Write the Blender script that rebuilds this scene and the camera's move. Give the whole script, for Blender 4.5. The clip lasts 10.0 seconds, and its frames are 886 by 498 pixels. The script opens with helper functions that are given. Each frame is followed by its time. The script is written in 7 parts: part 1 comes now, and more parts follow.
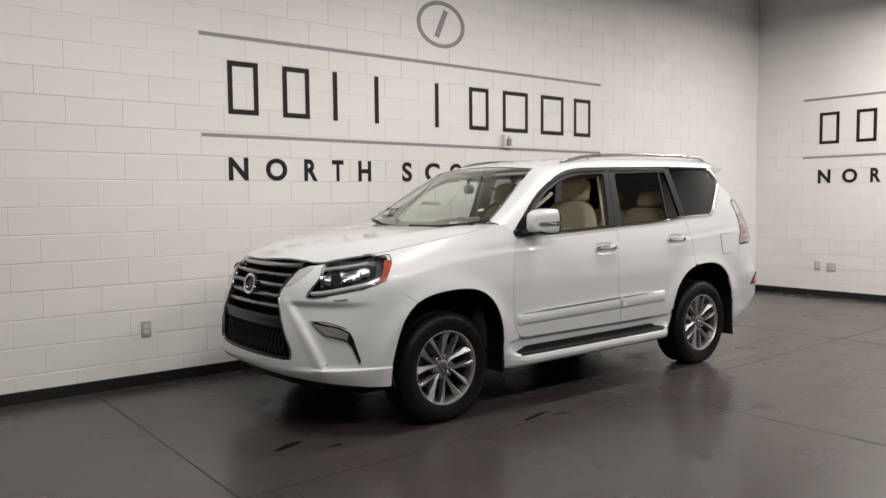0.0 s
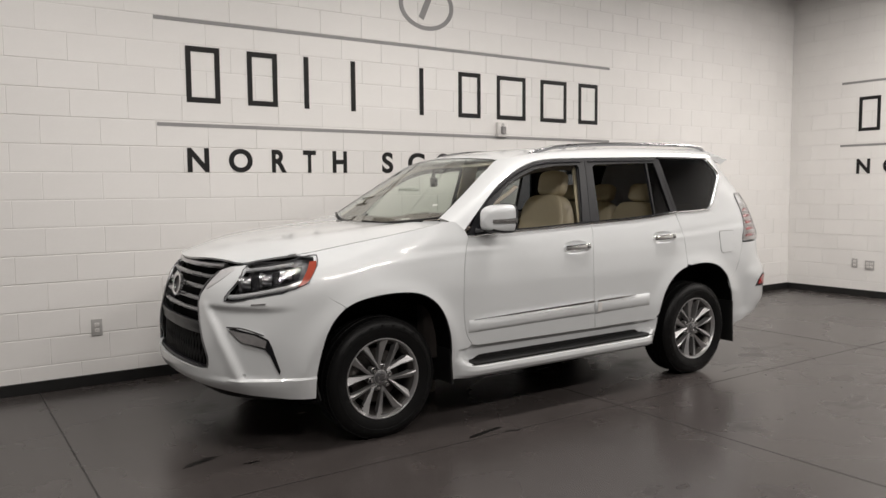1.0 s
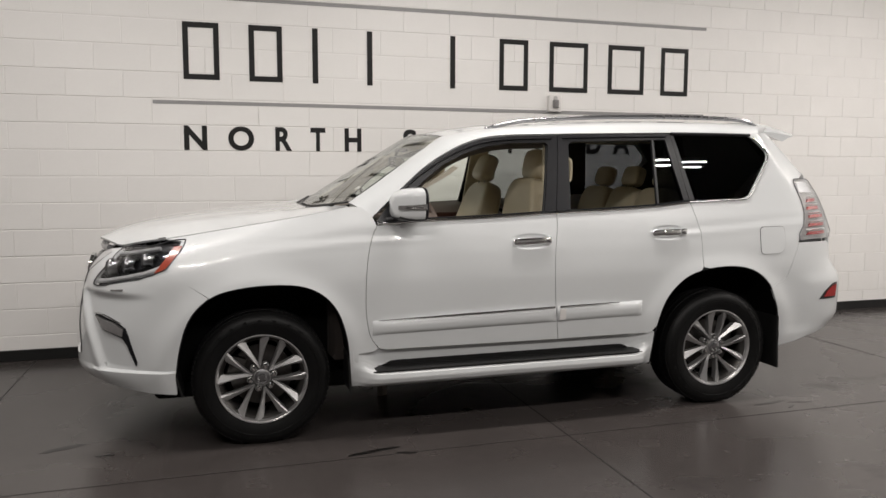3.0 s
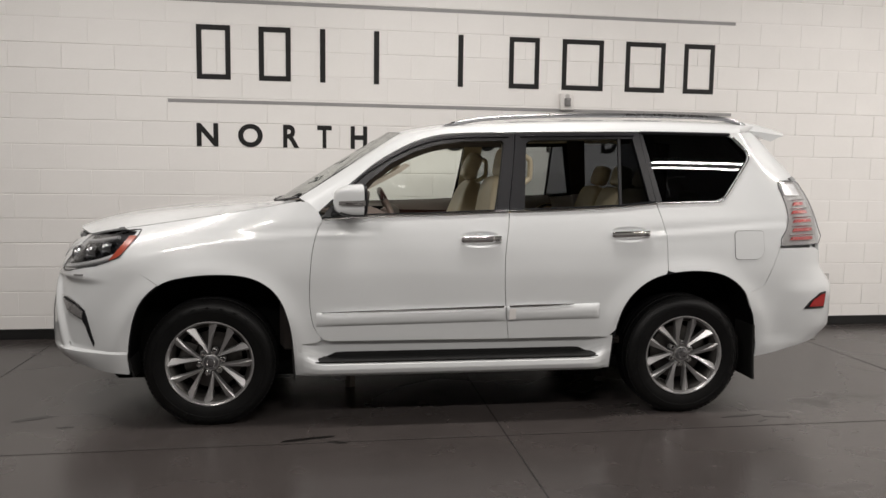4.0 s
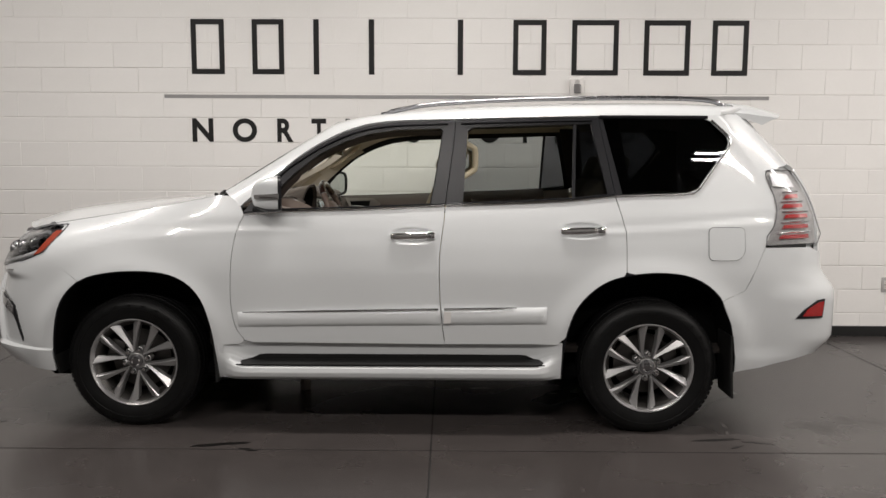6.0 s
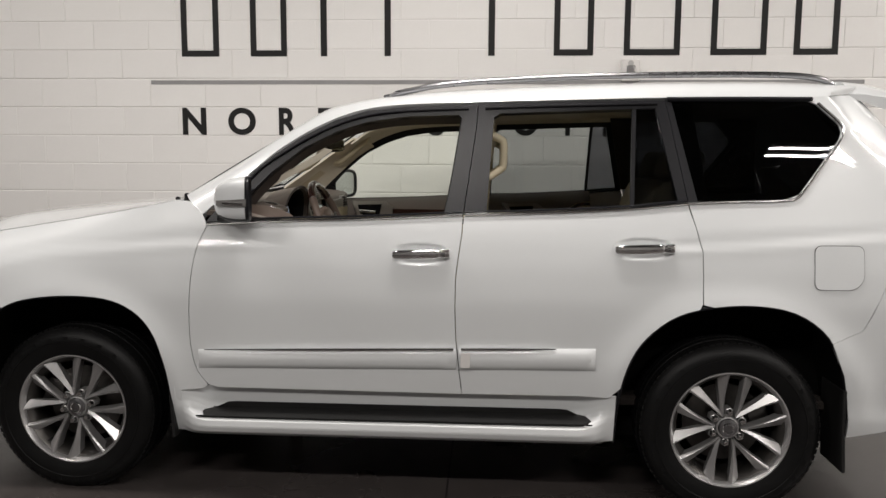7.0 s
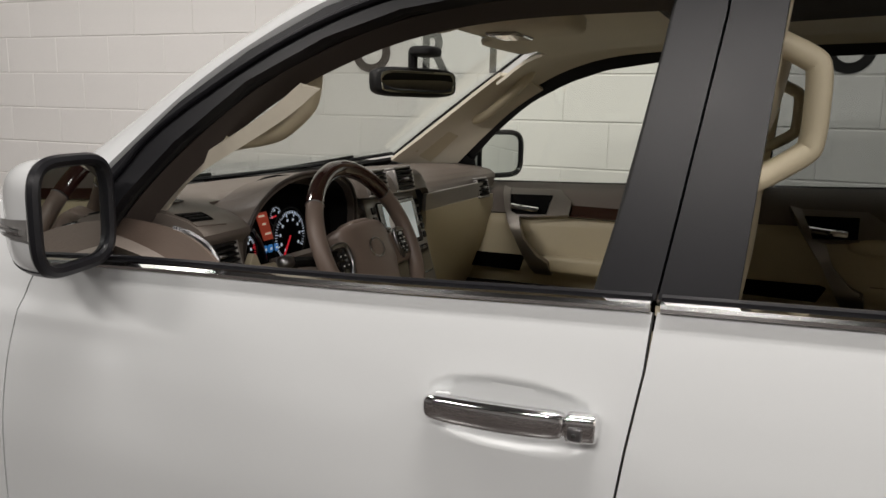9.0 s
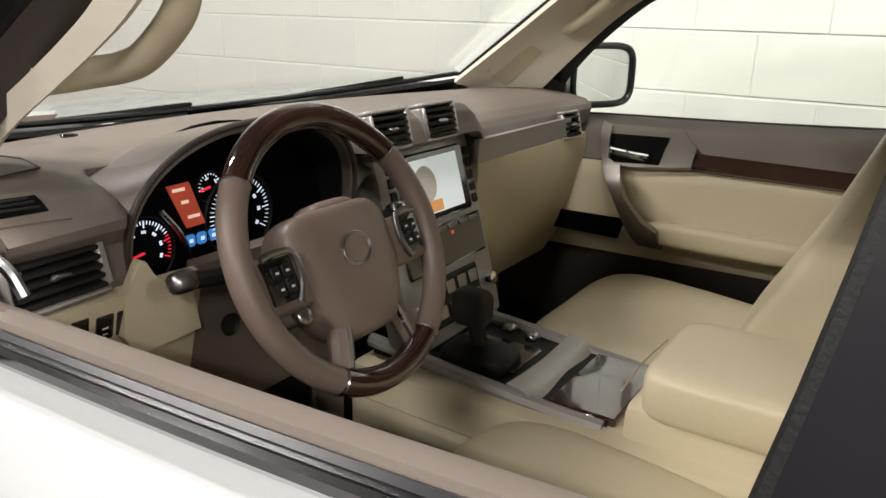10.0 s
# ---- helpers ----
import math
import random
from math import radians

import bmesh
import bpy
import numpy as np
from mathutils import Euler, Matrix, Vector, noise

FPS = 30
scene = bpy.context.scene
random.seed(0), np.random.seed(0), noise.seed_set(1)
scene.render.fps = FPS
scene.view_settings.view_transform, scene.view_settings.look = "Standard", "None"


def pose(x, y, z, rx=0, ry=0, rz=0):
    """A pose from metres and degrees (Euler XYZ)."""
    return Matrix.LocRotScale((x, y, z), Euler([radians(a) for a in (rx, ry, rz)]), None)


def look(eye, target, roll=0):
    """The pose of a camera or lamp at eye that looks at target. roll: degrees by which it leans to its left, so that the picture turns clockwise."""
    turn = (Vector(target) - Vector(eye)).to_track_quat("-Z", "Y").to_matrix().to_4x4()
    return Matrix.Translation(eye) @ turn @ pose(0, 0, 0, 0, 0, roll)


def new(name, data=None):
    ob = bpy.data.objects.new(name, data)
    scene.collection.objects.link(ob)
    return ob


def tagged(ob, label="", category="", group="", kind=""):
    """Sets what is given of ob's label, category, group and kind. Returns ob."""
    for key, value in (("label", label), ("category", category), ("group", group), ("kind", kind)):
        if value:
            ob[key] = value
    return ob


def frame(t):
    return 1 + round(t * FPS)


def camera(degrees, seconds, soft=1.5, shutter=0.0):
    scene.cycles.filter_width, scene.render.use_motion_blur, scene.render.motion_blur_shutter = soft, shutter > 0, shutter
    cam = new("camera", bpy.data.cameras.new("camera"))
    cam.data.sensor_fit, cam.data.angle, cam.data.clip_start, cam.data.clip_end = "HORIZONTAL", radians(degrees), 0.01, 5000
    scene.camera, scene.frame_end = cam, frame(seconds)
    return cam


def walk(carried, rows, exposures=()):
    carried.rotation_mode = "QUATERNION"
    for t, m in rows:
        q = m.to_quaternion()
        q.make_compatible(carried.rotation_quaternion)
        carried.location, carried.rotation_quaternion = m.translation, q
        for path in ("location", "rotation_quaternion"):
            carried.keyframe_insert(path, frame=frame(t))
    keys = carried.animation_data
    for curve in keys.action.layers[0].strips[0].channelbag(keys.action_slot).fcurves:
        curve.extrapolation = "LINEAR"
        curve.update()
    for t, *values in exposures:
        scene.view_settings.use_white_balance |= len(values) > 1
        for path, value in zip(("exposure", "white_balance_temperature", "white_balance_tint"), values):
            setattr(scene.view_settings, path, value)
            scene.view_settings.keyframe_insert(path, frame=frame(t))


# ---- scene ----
cam = camera(60.5, 10.0)
PATH = [
    (0, (-4.438, -4.641, 1.456), (-3.194, -3.08, 1.328), -0.6),
    (0.5, (-4.053, -4.698, 1.464), (-2.871, -3.09, 1.321), -0.6),
    (1, (-3.589, -4.715, 1.491), (-2.469, -3.065, 1.333), -0.5),
    (1.5, (-3.066, -4.785, 1.492), (-2.067, -3.062, 1.313), -0.2),
    (2, (-2.575, -4.748, 1.496), (-1.74, -2.941, 1.302), -0.1),
    (2.5, (-2.101, -4.798, 1.482), (-1.392, -2.938, 1.284), -0.1),
    (4, (-0.754, -5.169, 1.479), (-0.453, -3.203, 1.27), 0.8),
    (4.5, (-0.348, -5.215, 1.458), (-0.166, -3.234, 1.256), 0.9),
    (5, (0.021, -5.279, 1.461), (0.097, -3.291, 1.257), 0.5),
    (6.5, (0.35, -4.484, 1.444), (0.3, -2.497, 1.222), 0.3),
    (7, (0.393, -3.969, 1.453), (0.275, -1.985, 1.226), 0.3),
    (7.5, (0.38, -3.431, 1.473), (0.155, -1.459, 1.225), 0.2),
    (8, (0.413, -2.848, 1.456), (0.012, -0.907, 1.189), 0.2),
    (8.5, (0.388, -2.352, 1.465), (-0.157, -0.452, 1.161), 1.17),
    (9, (0.404, -1.810, 1.473), (-0.363, 0.002, 1.113), 1.30),
    (9.5, (0.346, -1.383, 1.481), (-0.590, 0.309, 0.974), 2.31),
    (10, (0.250, -1.147, 1.482), (-0.756, 0.474, 0.880), 1.46),
]
walk(cam, [(t, look(eye, target, roll)) for t, eye, target, roll in PATH], [(0, -0.38), (2.5, -0.45), (8.5, -0.45), (9.0, -0.40), (9.5, -0.02), (10, 0.6)])
# ---- light and exposure ----
world = bpy.data.worlds.new("world")
scene.world = world
world.use_nodes = True
world.node_tree.nodes["Background"].inputs[0].default_value = (0.02, 0.02, 0.02, 1)
world.node_tree.nodes["Background"].inputs[1].default_value = 0.2

ROOM_X0, ROOM_X1, ROOM_Y0, ROOM_Y1, ROOM_Z = -9.0, 6.64, -11.0, 1.51, 4.6
LAMP_Z = 4.05
# last lamp has no known fixture: added to brighten the east wall and floor
LAMPS = ((-3.1, -1.1, 0.95), (0.4, -1.1, 0.95), (4.7, -1.1, 1.1), (-2.9, -4.85, 1.3), (0.0, -4.85, 1.3), (3.85, -4.85, 1.3), (5.85, -2.6, 0.9))
LAMP_LEN, LAMP_W, LAMP_WATTS = 1.45, 0.05, 54.0
TUBE_GAP = 0.085
FLOOR_Z = 0.018


def area_lamp(x, y, watts):
    data = bpy.data.lights.new("tube_light", "AREA")
    data.shape, data.size, data.size_y, data.energy, data.color = "RECTANGLE", LAMP_LEN, LAMP_W, watts, (1.0, 0.945, 0.9)
    ob = new("tube_light", data)
    ob.matrix_world = pose(x, y, LAMP_Z - 0.012)
    return ob


for lx, ly, power in LAMPS:
    for side in (-1, 1):
        area_lamp(lx, ly + side * TUBE_GAP, LAMP_WATTS * power)

# ---- materials ----


def mat(name, base, rough=0.5, metal=0.0, vary=0.08, scale=6.0, fine=90.0, bump=0.0, bump_scale=120.0, coat=0.0, rough_vary=0.06, spec=0.5, island=0.0, random_tint=0.0):
    m = bpy.data.materials.new(name)
    m.use_nodes = True
    nt = m.node_tree
    b = nt.nodes["Principled BSDF"]
    b.inputs["Metallic"].default_value = metal
    b.inputs["Coat Weight"].default_value = coat
    b.inputs["Coat Roughness"].default_value = 0.03
    b.inputs["Specular IOR Level"].default_value = spec
    co = nt.nodes.new("ShaderNodeTexCoord")
    n1 = nt.nodes.new("ShaderNodeTexNoise")
    n1.inputs["Scale"].default_value, n1.inputs["Detail"].default_value = scale, 5
    n2 = nt.nodes.new("ShaderNodeTexNoise")
    n2.inputs["Scale"].default_value, n2.inputs["Detail"].default_value = fine, 3
    for n in (n1, n2):
        nt.links.new(co.outputs["Object"], n.inputs["Vector"])
    mix = nt.nodes.new("ShaderNodeMath")
    mix.operation = "MULTIPLY_ADD"
    mix.inputs[1].default_value = 0.4
    nt.links.new(n2.outputs["Fac"], mix.inputs[0])
    nt.links.new(n1.outputs["Fac"], mix.inputs[2])
    ramp = nt.nodes.new("ShaderNodeMapRange")
    ramp.inputs["From Min"].default_value, ramp.inputs["From Max"].default_value = 0.35, 1.05
    ramp.inputs["To Min"].default_value, ramp.inputs["To Max"].default_value = 1 - vary, 1 + vary
    nt.links.new(mix.outputs[0], ramp.inputs["Value"])
    value = ramp.outputs[0]
    if random_tint:
        info = nt.nodes.new("ShaderNodeObjectInfo")
        add = nt.nodes.new("ShaderNodeMath")
        add.operation = "MULTIPLY_ADD"
        add.inputs[1].default_value = random_tint
        nt.links.new(info.outputs["Random"], add.inputs[0])
        nt.links.new(value, add.inputs[2])
        value = add.outputs[0]
    if island:
        geo = nt.nodes.new("ShaderNodeNewGeometry")
        add = nt.nodes.new("ShaderNodeMath")
        add.operation = "MULTIPLY_ADD"
        add.inputs[1].default_value = island
        nt.links.new(geo.outputs["Random Per Island"], add.inputs[0])
        nt.links.new(value, add.inputs[2])
        value = add.outputs[0]
    tint = nt.nodes.new("ShaderNodeMix")
    tint.data_type, tint.blend_type = "RGBA", "MULTIPLY"
    tint.inputs["Factor"].default_value = 1.0
    tint.inputs["A"].default_value = (*base, 1)
    nt.links.new(value, tint.inputs["B"])
    nt.links.new(tint.outputs["Result"], b.inputs["Base Color"])
    rr = nt.nodes.new("ShaderNodeMapRange")
    rr.inputs["To Min"].default_value, rr.inputs["To Max"].default_value = max(0.0, rough - rough_vary), min(1.0, rough + rough_vary)
    nt.links.new(n1.outputs["Fac"], rr.inputs["Value"])
    nt.links.new(rr.outputs[0], b.inputs["Roughness"])
    if bump:
        n3 = nt.nodes.new("ShaderNodeTexNoise")
        n3.inputs["Scale"].default_value, n3.inputs["Detail"].default_value = bump_scale, 4
        nt.links.new(co.outputs["Object"], n3.inputs["Vector"])
        bp = nt.nodes.new("ShaderNodeBump")
        bp.inputs["Strength"].default_value, bp.inputs["Distance"].default_value = bump, 0.004
        nt.links.new(n3.outputs["Fac"], bp.inputs["Height"])
        nt.links.new(bp.outputs[0], b.inputs["Normal"])
    return m


def glass(name, color, rough=0.0, alpha_mix=0.0):
    """Thin automotive glass: a tinted see-through pane with a Fresnel gloss."""
    m = bpy.data.materials.new(name)
    m.use_nodes = True
    nt = m.node_tree
    nt.nodes.remove(nt.nodes["Principled BSDF"])
    out = nt.nodes["Material Output"]
    tr = nt.nodes.new("ShaderNodeBsdfTransparent")
    tr.inputs[0].default_value = (*color, 1)
    gl = nt.nodes.new("ShaderNodeBsdfGlossy")
    gl.inputs["Roughness"].default_value = rough
    lw = nt.nodes.new("ShaderNodeLayerWeight")
    lw.inputs["Blend"].default_value = 0.5
    p5 = nt.nodes.new("ShaderNodeMath")
    p5.operation, p5.inputs[1].default_value = "POWER", 4.0
    nt.links.new(lw.outputs["Facing"], p5.inputs[0])
    fr = nt.nodes.new("ShaderNodeMapRange")
    fr.inputs["To Min"].default_value, fr.inputs["To Max"].default_value = 0.035, 0.9
    nt.links.new(p5.outputs[0], fr.inputs["Value"])
    mx = nt.nodes.new("ShaderNodeMixShader")
    nt.links.new(fr.outputs[0], mx.inputs[0])
    nt.links.new(tr.outputs[0], mx.inputs[1])
    nt.links.new(gl.outputs[0], mx.inputs[2])
    nt.links.new(mx.outputs[0], out.inputs[0])
    return m


def glow(name, color, strength):
    m = bpy.data.materials.new(name)
    m.use_nodes = True
    b = m.node_tree.nodes["Principled BSDF"]
    b.inputs["Base Color"].default_value = (*color, 1)
    b.inputs["Emission Color"].default_value = (*color, 1)
    b.inputs["Emission Strength"].default_value = strength
    b.inputs["Roughness"].default_value = 0.4
    return m


M_BLOCK = mat("painted_block", (0.80, 0.785, 0.765), 0.5, vary=0.03, scale=3, fine=60, bump=0.25, bump_scale=160, random_tint=0.03)
M_BLOCKS = mat("painted_block_far", (0.80, 0.785, 0.765), 0.5, vary=0.03, scale=3, fine=60, bump=0.25, bump_scale=160, island=0.03)
M_JOINT = mat("painted_joint", (0.79, 0.775, 0.755), 0.6, vary=0.05, bump=0.3)
M_SIGN = mat("black_sign_paint", (0.012, 0.0115, 0.0115), 0.55, spec=0.25, vary=0.15, bump=0.2, bump_scale=160)
M_SIGN_GREY = mat("grey_sign_paint", (0.27, 0.265, 0.265), 0.5, vary=0.1, bump=0.2, bump_scale=160)
M_BASE = mat("black_rubber_base", (0.009, 0.009, 0.009), 0.45, vary=0.2)
M_CEIL = mat("dark_ceiling_paint", (0.10, 0.10, 0.10), 0.8, vary=0.1)
# for the unseen walls: grey set lighter to bounce light onto the car's flank
M_WALLB = mat("bounce_wall_grey", (0.46, 0.455, 0.45), 0.7, vary=0.06)
M_PLATE = mat("grey_plastic_plate", (0.42, 0.41, 0.40), 0.4, vary=0.05)
M_PLATE_W = mat("white_plastic", (0.72, 0.70, 0.68), 0.4, vary=0.04)
M_SLOT = mat("dark_slot", (0.03, 0.03, 0.03), 0.5)
M_CUT = mat("worn_saw_cut", (0.014, 0.0125, 0.012), 0.5)
M_STEEL = mat("brushed_lamp_steel", (0.5, 0.5, 0.5), 0.4, 0.9)
M_TUBE = glow("lamp_diffuser", (1.0, 0.95, 0.9), 6.0)
M_PAINT = mat("pearl_white_paint", (0.655, 0.672, 0.678), 0.32, vary=0.012, scale=2, fine=400, coat=1.0, rough_vary=0.02)
M_BLACK = mat("satin_black_trim", (0.008, 0.008, 0.010), 0.34, vary=0.12, spec=0.30)
M_PLASTIC = mat("black_plastic", (0.010, 0.010, 0.010), 0.55, spec=0.3, vary=0.2, bump=0.15, bump_scale=300)
# near-black: matt black parts, and shade of gaps and hollows put into colour
M_GAP = mat("shade_black", (0.004, 0.004, 0.004), 0.9, spec=0.05)
M_CHROME = mat("chrome", (0.82, 0.82, 0.82), 0.07, 1.0, vary=0.02, rough_vary=0.03)
M_SATIN = mat("satin_silver", (0.30, 0.30, 0.31), 0.28, 1.0, vary=0.05)
M_ALLOY = mat("hyper_silver_alloy", (0.46, 0.455, 0.455), 0.36, 0.78, vary=0.08, rough_vary=0.05)
M_TYRE = mat("tyre_rubber", (0.0055, 0.0055, 0.0056), 0.44, spec=0.18, vary=0.3, scale=9, bump=0.2, bump_scale=200, rough_vary=0.1)
M_DISC = mat("brake_steel", (0.10, 0.095, 0.09), 0.4, 0.9, vary=0.2)
M_GLASS = glass("clear_green_glass", (0.955, 0.98, 0.945))
M_GLASS_WS = glass("windshield_glass", (0.935, 0.96, 0.935))
M_GLASS_TINT = glass("privacy_glass", (0.58, 0.6, 0.59))
M_GLASS_DARK = glass("dark_privacy_glass", (0.3, 0.31, 0.32))
M_LENS = glass("lamp_lens", (0.97, 0.975, 0.98), 0.02)
M_AMBER = mat("amber_reflector", (0.32, 0.055, 0.03), 0.25, vary=0.12, scale=40, coat=0.8)
M_RED = mat("red_lamp_plastic", (0.36, 0.012, 0.012), 0.2, vary=0.15, scale=40, coat=1.0)
M_LAMPGREY = mat("smoked_lamp_plastic", (0.36, 0.35, 0.35), 0.15, 0.6, vary=0.15, scale=30, coat=1.0)
M_LAMPSILVER = mat("lamp_silver", (0.62, 0.62, 0.63), 0.3, 0.35, vary=0.12, scale=40, coat=0.6)
M_LAMPDARK = mat("lamp_smoked_chrome", (0.10, 0.10, 0.105), 0.34, 0.7, vary=0.3, scale=35)
M_GLOSS_LAMP = mat("lamp_gloss_black", (0.02, 0.02, 0.022), 0.12, vary=0.1, coat=0.6)
M_SIGNAL = mat("smoked_signal_lens", (0.15, 0.145, 0.14), 0.3, vary=0.25, scale=60, coat=1.0)
M_TAILGREY = mat("tail_lamp_grey", (0.36, 0.35, 0.345), 0.35, 0.2, vary=0.2, scale=40)
M_PULL = mat("satin_bronze_trim", (0.30, 0.275, 0.25), 0.36, 0.85, vary=0.06)
M_FILLET = mat("bright_satin_silver", (0.48, 0.48, 0.49), 0.25, 1.0, vary=0.05)
M_TRIM_DARK = mat("brown_sail_trim", (0.115, 0.085, 0.068), 0.5, vary=0.06, bump=0.12, bump_scale=320)
M_BRIGHT = mat("bright_window_trim", (0.70, 0.70, 0.70), 0.22, 1.0, vary=0.05)
M_MIRROR = mat("mirror_glass", (0.66, 0.69, 0.68), 0.01, 1.0, vary=0.0, rough_vary=0.0)


# ---- mesh helpers ----


def mesh_object(name, bm, material, smooth=True, angle=38):
    me = bpy.data.meshes.new(name)
    bm.to_mesh(me)
    bm.free()
    if material:
        me.materials.append(material)
    if smooth:
        me.polygons.foreach_set("use_smooth", [True] * len(me.polygons))
        me.set_sharp_from_angle(angle=radians(angle))
    return new(name, me)


def part(name, bm, material, parent, label="", smooth=True, angle=38):
    ob = mesh_object(name, bm, material, smooth, angle)
    ob.parent = parent
    if label:
        tagged(ob, label)
    return ob


def structure(ob, label, category):
    return tagged(ob, label, category, kind="structure")


def add_box(bm, x0, x1, y0, y1, z0, z1, bevel=0.0, seg=2):
    r = bmesh.ops.create_cube(bm, size=1, matrix=Matrix.LocRotScale(((x0 + x1) / 2, (y0 + y1) / 2, (z0 + z1) / 2), None, (x1 - x0, y1 - y0, z1 - z0)))
    if bevel:
        edges = list({e for v in r["verts"] for e in v.link_edges})
        bmesh.ops.bevel(bm, geom=edges, offset=bevel, segments=seg, affect="EDGES", profile=0.6)
    return bm


def box(x0, x1, y0, y1, z0, z1, bevel=0.0, seg=2):
    return add_box(bmesh.new(), x0, x1, y0, y1, z0, z1, bevel, seg)


def move(bm, m):
    bmesh.ops.transform(bm, matrix=m, verts=bm.verts)
    return bm


def add_grid(bm, fn, nu, nv, close_u=False, close_v=False):
    """A sheet of quads through fn(u, v), u and v from 0 to 1."""
    rows = [[bm.verts.new(fn(i / nu, j / nv)) for j in range(nv + (0 if close_v else 1))] for i in range(nu + (0 if close_u else 1))]
    for i in range(nu):
        for j in range(nv):
            a, b = rows[i], rows[(i + 1) % len(rows)]
            k = (j + 1) % len(a)
            bm.faces.new((a[j], b[j], b[k], a[k]))
    return bm


def thick(bm, depth):
    """Gives a sheet its thickness and turns its faces outwards."""
    bmesh.ops.recalc_face_normals(bm, faces=bm.faces)
    bmesh.ops.solidify(bm, geom=bm.faces[:], thickness=depth)
    bmesh.ops.recalc_face_normals(bm, faces=bm.faces)
    return bm


def sheet(fn, nu, nv, depth):
    return thick(add_grid(bmesh.new(), fn, nu, nv), depth)


def revolve(profile, seg=48, axis="y", close=False):
    """Turns a profile of (radius, along) round an axis."""
    bm = bmesh.new()
    n = len(profile)

    def fn(u, v):
        a = 2 * math.pi * u
        r, h = profile[int(round(v * (n if close else n - 1))) % n]
        if axis == "y":
            return (r * math.sin(a), h, r * math.cos(a))
        if axis == "z":
            return (r * math.cos(a), r * math.sin(a), h)
        return (h, r * math.cos(a), r * math.sin(a))

    add_grid(bm, fn, seg, n if close else n - 1, True, close)
    bmesh.ops.remove_doubles(bm, verts=bm.verts, dist=1e-6)
    bmesh.ops.recalc_face_normals(bm, faces=bm.faces)
    return bm


def catmull(pts, per=6, closed=False):
    pts = [Vector(p) for p in pts]
    n, out = len(pts), []
    for i in range(n if closed else n - 1):
        p0 = pts[(i - 1) % n] if closed or i > 0 else pts[0] * 2 - pts[1]
        p1, p2 = pts[i], pts[(i + 1) % n]
        p3 = pts[(i + 2) % n] if closed or i + 2 < n else p2 * 2 - p1
        for k in range(per):
            t = k / per
            out.append(0.5 * ((2 * p1) + (p2 - p0) * t + (2 * p0 - 5 * p1 + 4 * p2 - p3) * t * t + (3 * p1 - p0 - 3 * p2 + p3) * t ** 3))
    if not closed:
        out.append(pts[-1])
    return out


def tube(path, radius, seg=10, closed=False, per=6, flat=1.0, up=None):
    """A bar of round or oval section along a smooth path."""
    pts = catmull(path, per, closed)
    n = len(pts)
    bm = bmesh.new()
    rings = []
    if up is None:
        up = (0, 0, 1)
        if flat == 1.0:
            ways = [(pts[(i + 1) % n] - pts[i]).normalized() for i in range(n if closed else n - 1)]
            up = min(((0, 0, 1), (0, 1, 0), (1, 0, 0)), key=lambda a: max(abs(w.dot(Vector(a))) for w in ways))
    for i, p in enumerate(pts):
        a = pts[(i - 1) % n] if closed or i else pts[0]
        b = pts[(i + 1) % n] if closed or i < n - 1 else pts[-1]
        d = (b - a).normalized()
        side = d.cross(Vector(up))
        side = side.normalized() if side.length > 1e-4 else d.cross(Vector((1, 0, 0))).normalized()
        top = side.cross(d).normalized()
        r = radius(i / max(1, n - 1)) if callable(radius) else radius
        rings.append([bm.verts.new(p + side * math.cos(2 * math.pi * k / seg) * r + top * math.sin(2 * math.pi * k / seg) * r * flat) for k in range(seg)])
    for i in range(n if closed else n - 1):
        for k in range(seg):
            bm.faces.new((rings[i][k], rings[i][(k + 1) % seg], rings[(i + 1) % n][(k + 1) % seg], rings[(i + 1) % n][k]))
    if not closed:
        bm.faces.new(rings[0])
        bm.faces.new(rings[-1])
    bmesh.ops.recalc_face_normals(bm, faces=bm.faces)
    return bm


def hermite(pts):
    """A smooth function of one number through the points, without overshoot."""
    xs, ys = [p[0] for p in pts], [p[1] for p in pts]
    d = [(ys[i + 1] - ys[i]) / (xs[i + 1] - xs[i]) for i in range(len(xs) - 1)]
    m = [d[0]] + [0.0 if d[i - 1] * d[i] <= 0 else 2 * d[i - 1] * d[i] / (d[i - 1] + d[i]) for i in range(1, len(d))] + [d[-1]]
    xa, ya, ma = np.array(xs), np.array(ys), np.array(m)

    def fn(x):
        q = np.clip(x, xa[0], xa[-1])
        i = np.clip(np.searchsorted(xa, q, side="right") - 1, 0, len(xa) - 2)
        h = xa[i + 1] - xa[i]
        t = (q - xa[i]) / h
        return (2 * t ** 3 - 3 * t ** 2 + 1) * ya[i] + (t ** 3 - 2 * t ** 2 + t) * h * ma[i] + (3 * t ** 2 - 2 * t ** 3) * ya[i + 1] + (t ** 3 - t ** 2) * h * ma[i + 1]

    return fn


def flat_shape(outline, depth, axis="y", at=0.0, side=-1):
    """A plate cut to an outline: in x and z on a wall across y, or in y and z on a wall across x."""
    bm = bmesh.new()
    vs = [bm.verts.new((a, at, b) if axis == "y" else (at, a, b) if axis == "x" else (a, b, at)) for a, b in outline]
    f = bm.faces.new(vs)
    r = bmesh.ops.extrude_face_region(bm, geom=[f])
    shift = Vector((0, side * depth, 0)) if axis == "y" else Vector((side * depth, 0, 0)) if axis == "x" else Vector((0, 0, side * depth))
    bmesh.ops.translate(bm, vec=shift, verts=[v for v in r["geom"] if isinstance(v, bmesh.types.BMVert)])
    bmesh.ops.recalc_face_normals(bm, faces=bm.faces)
    return bm


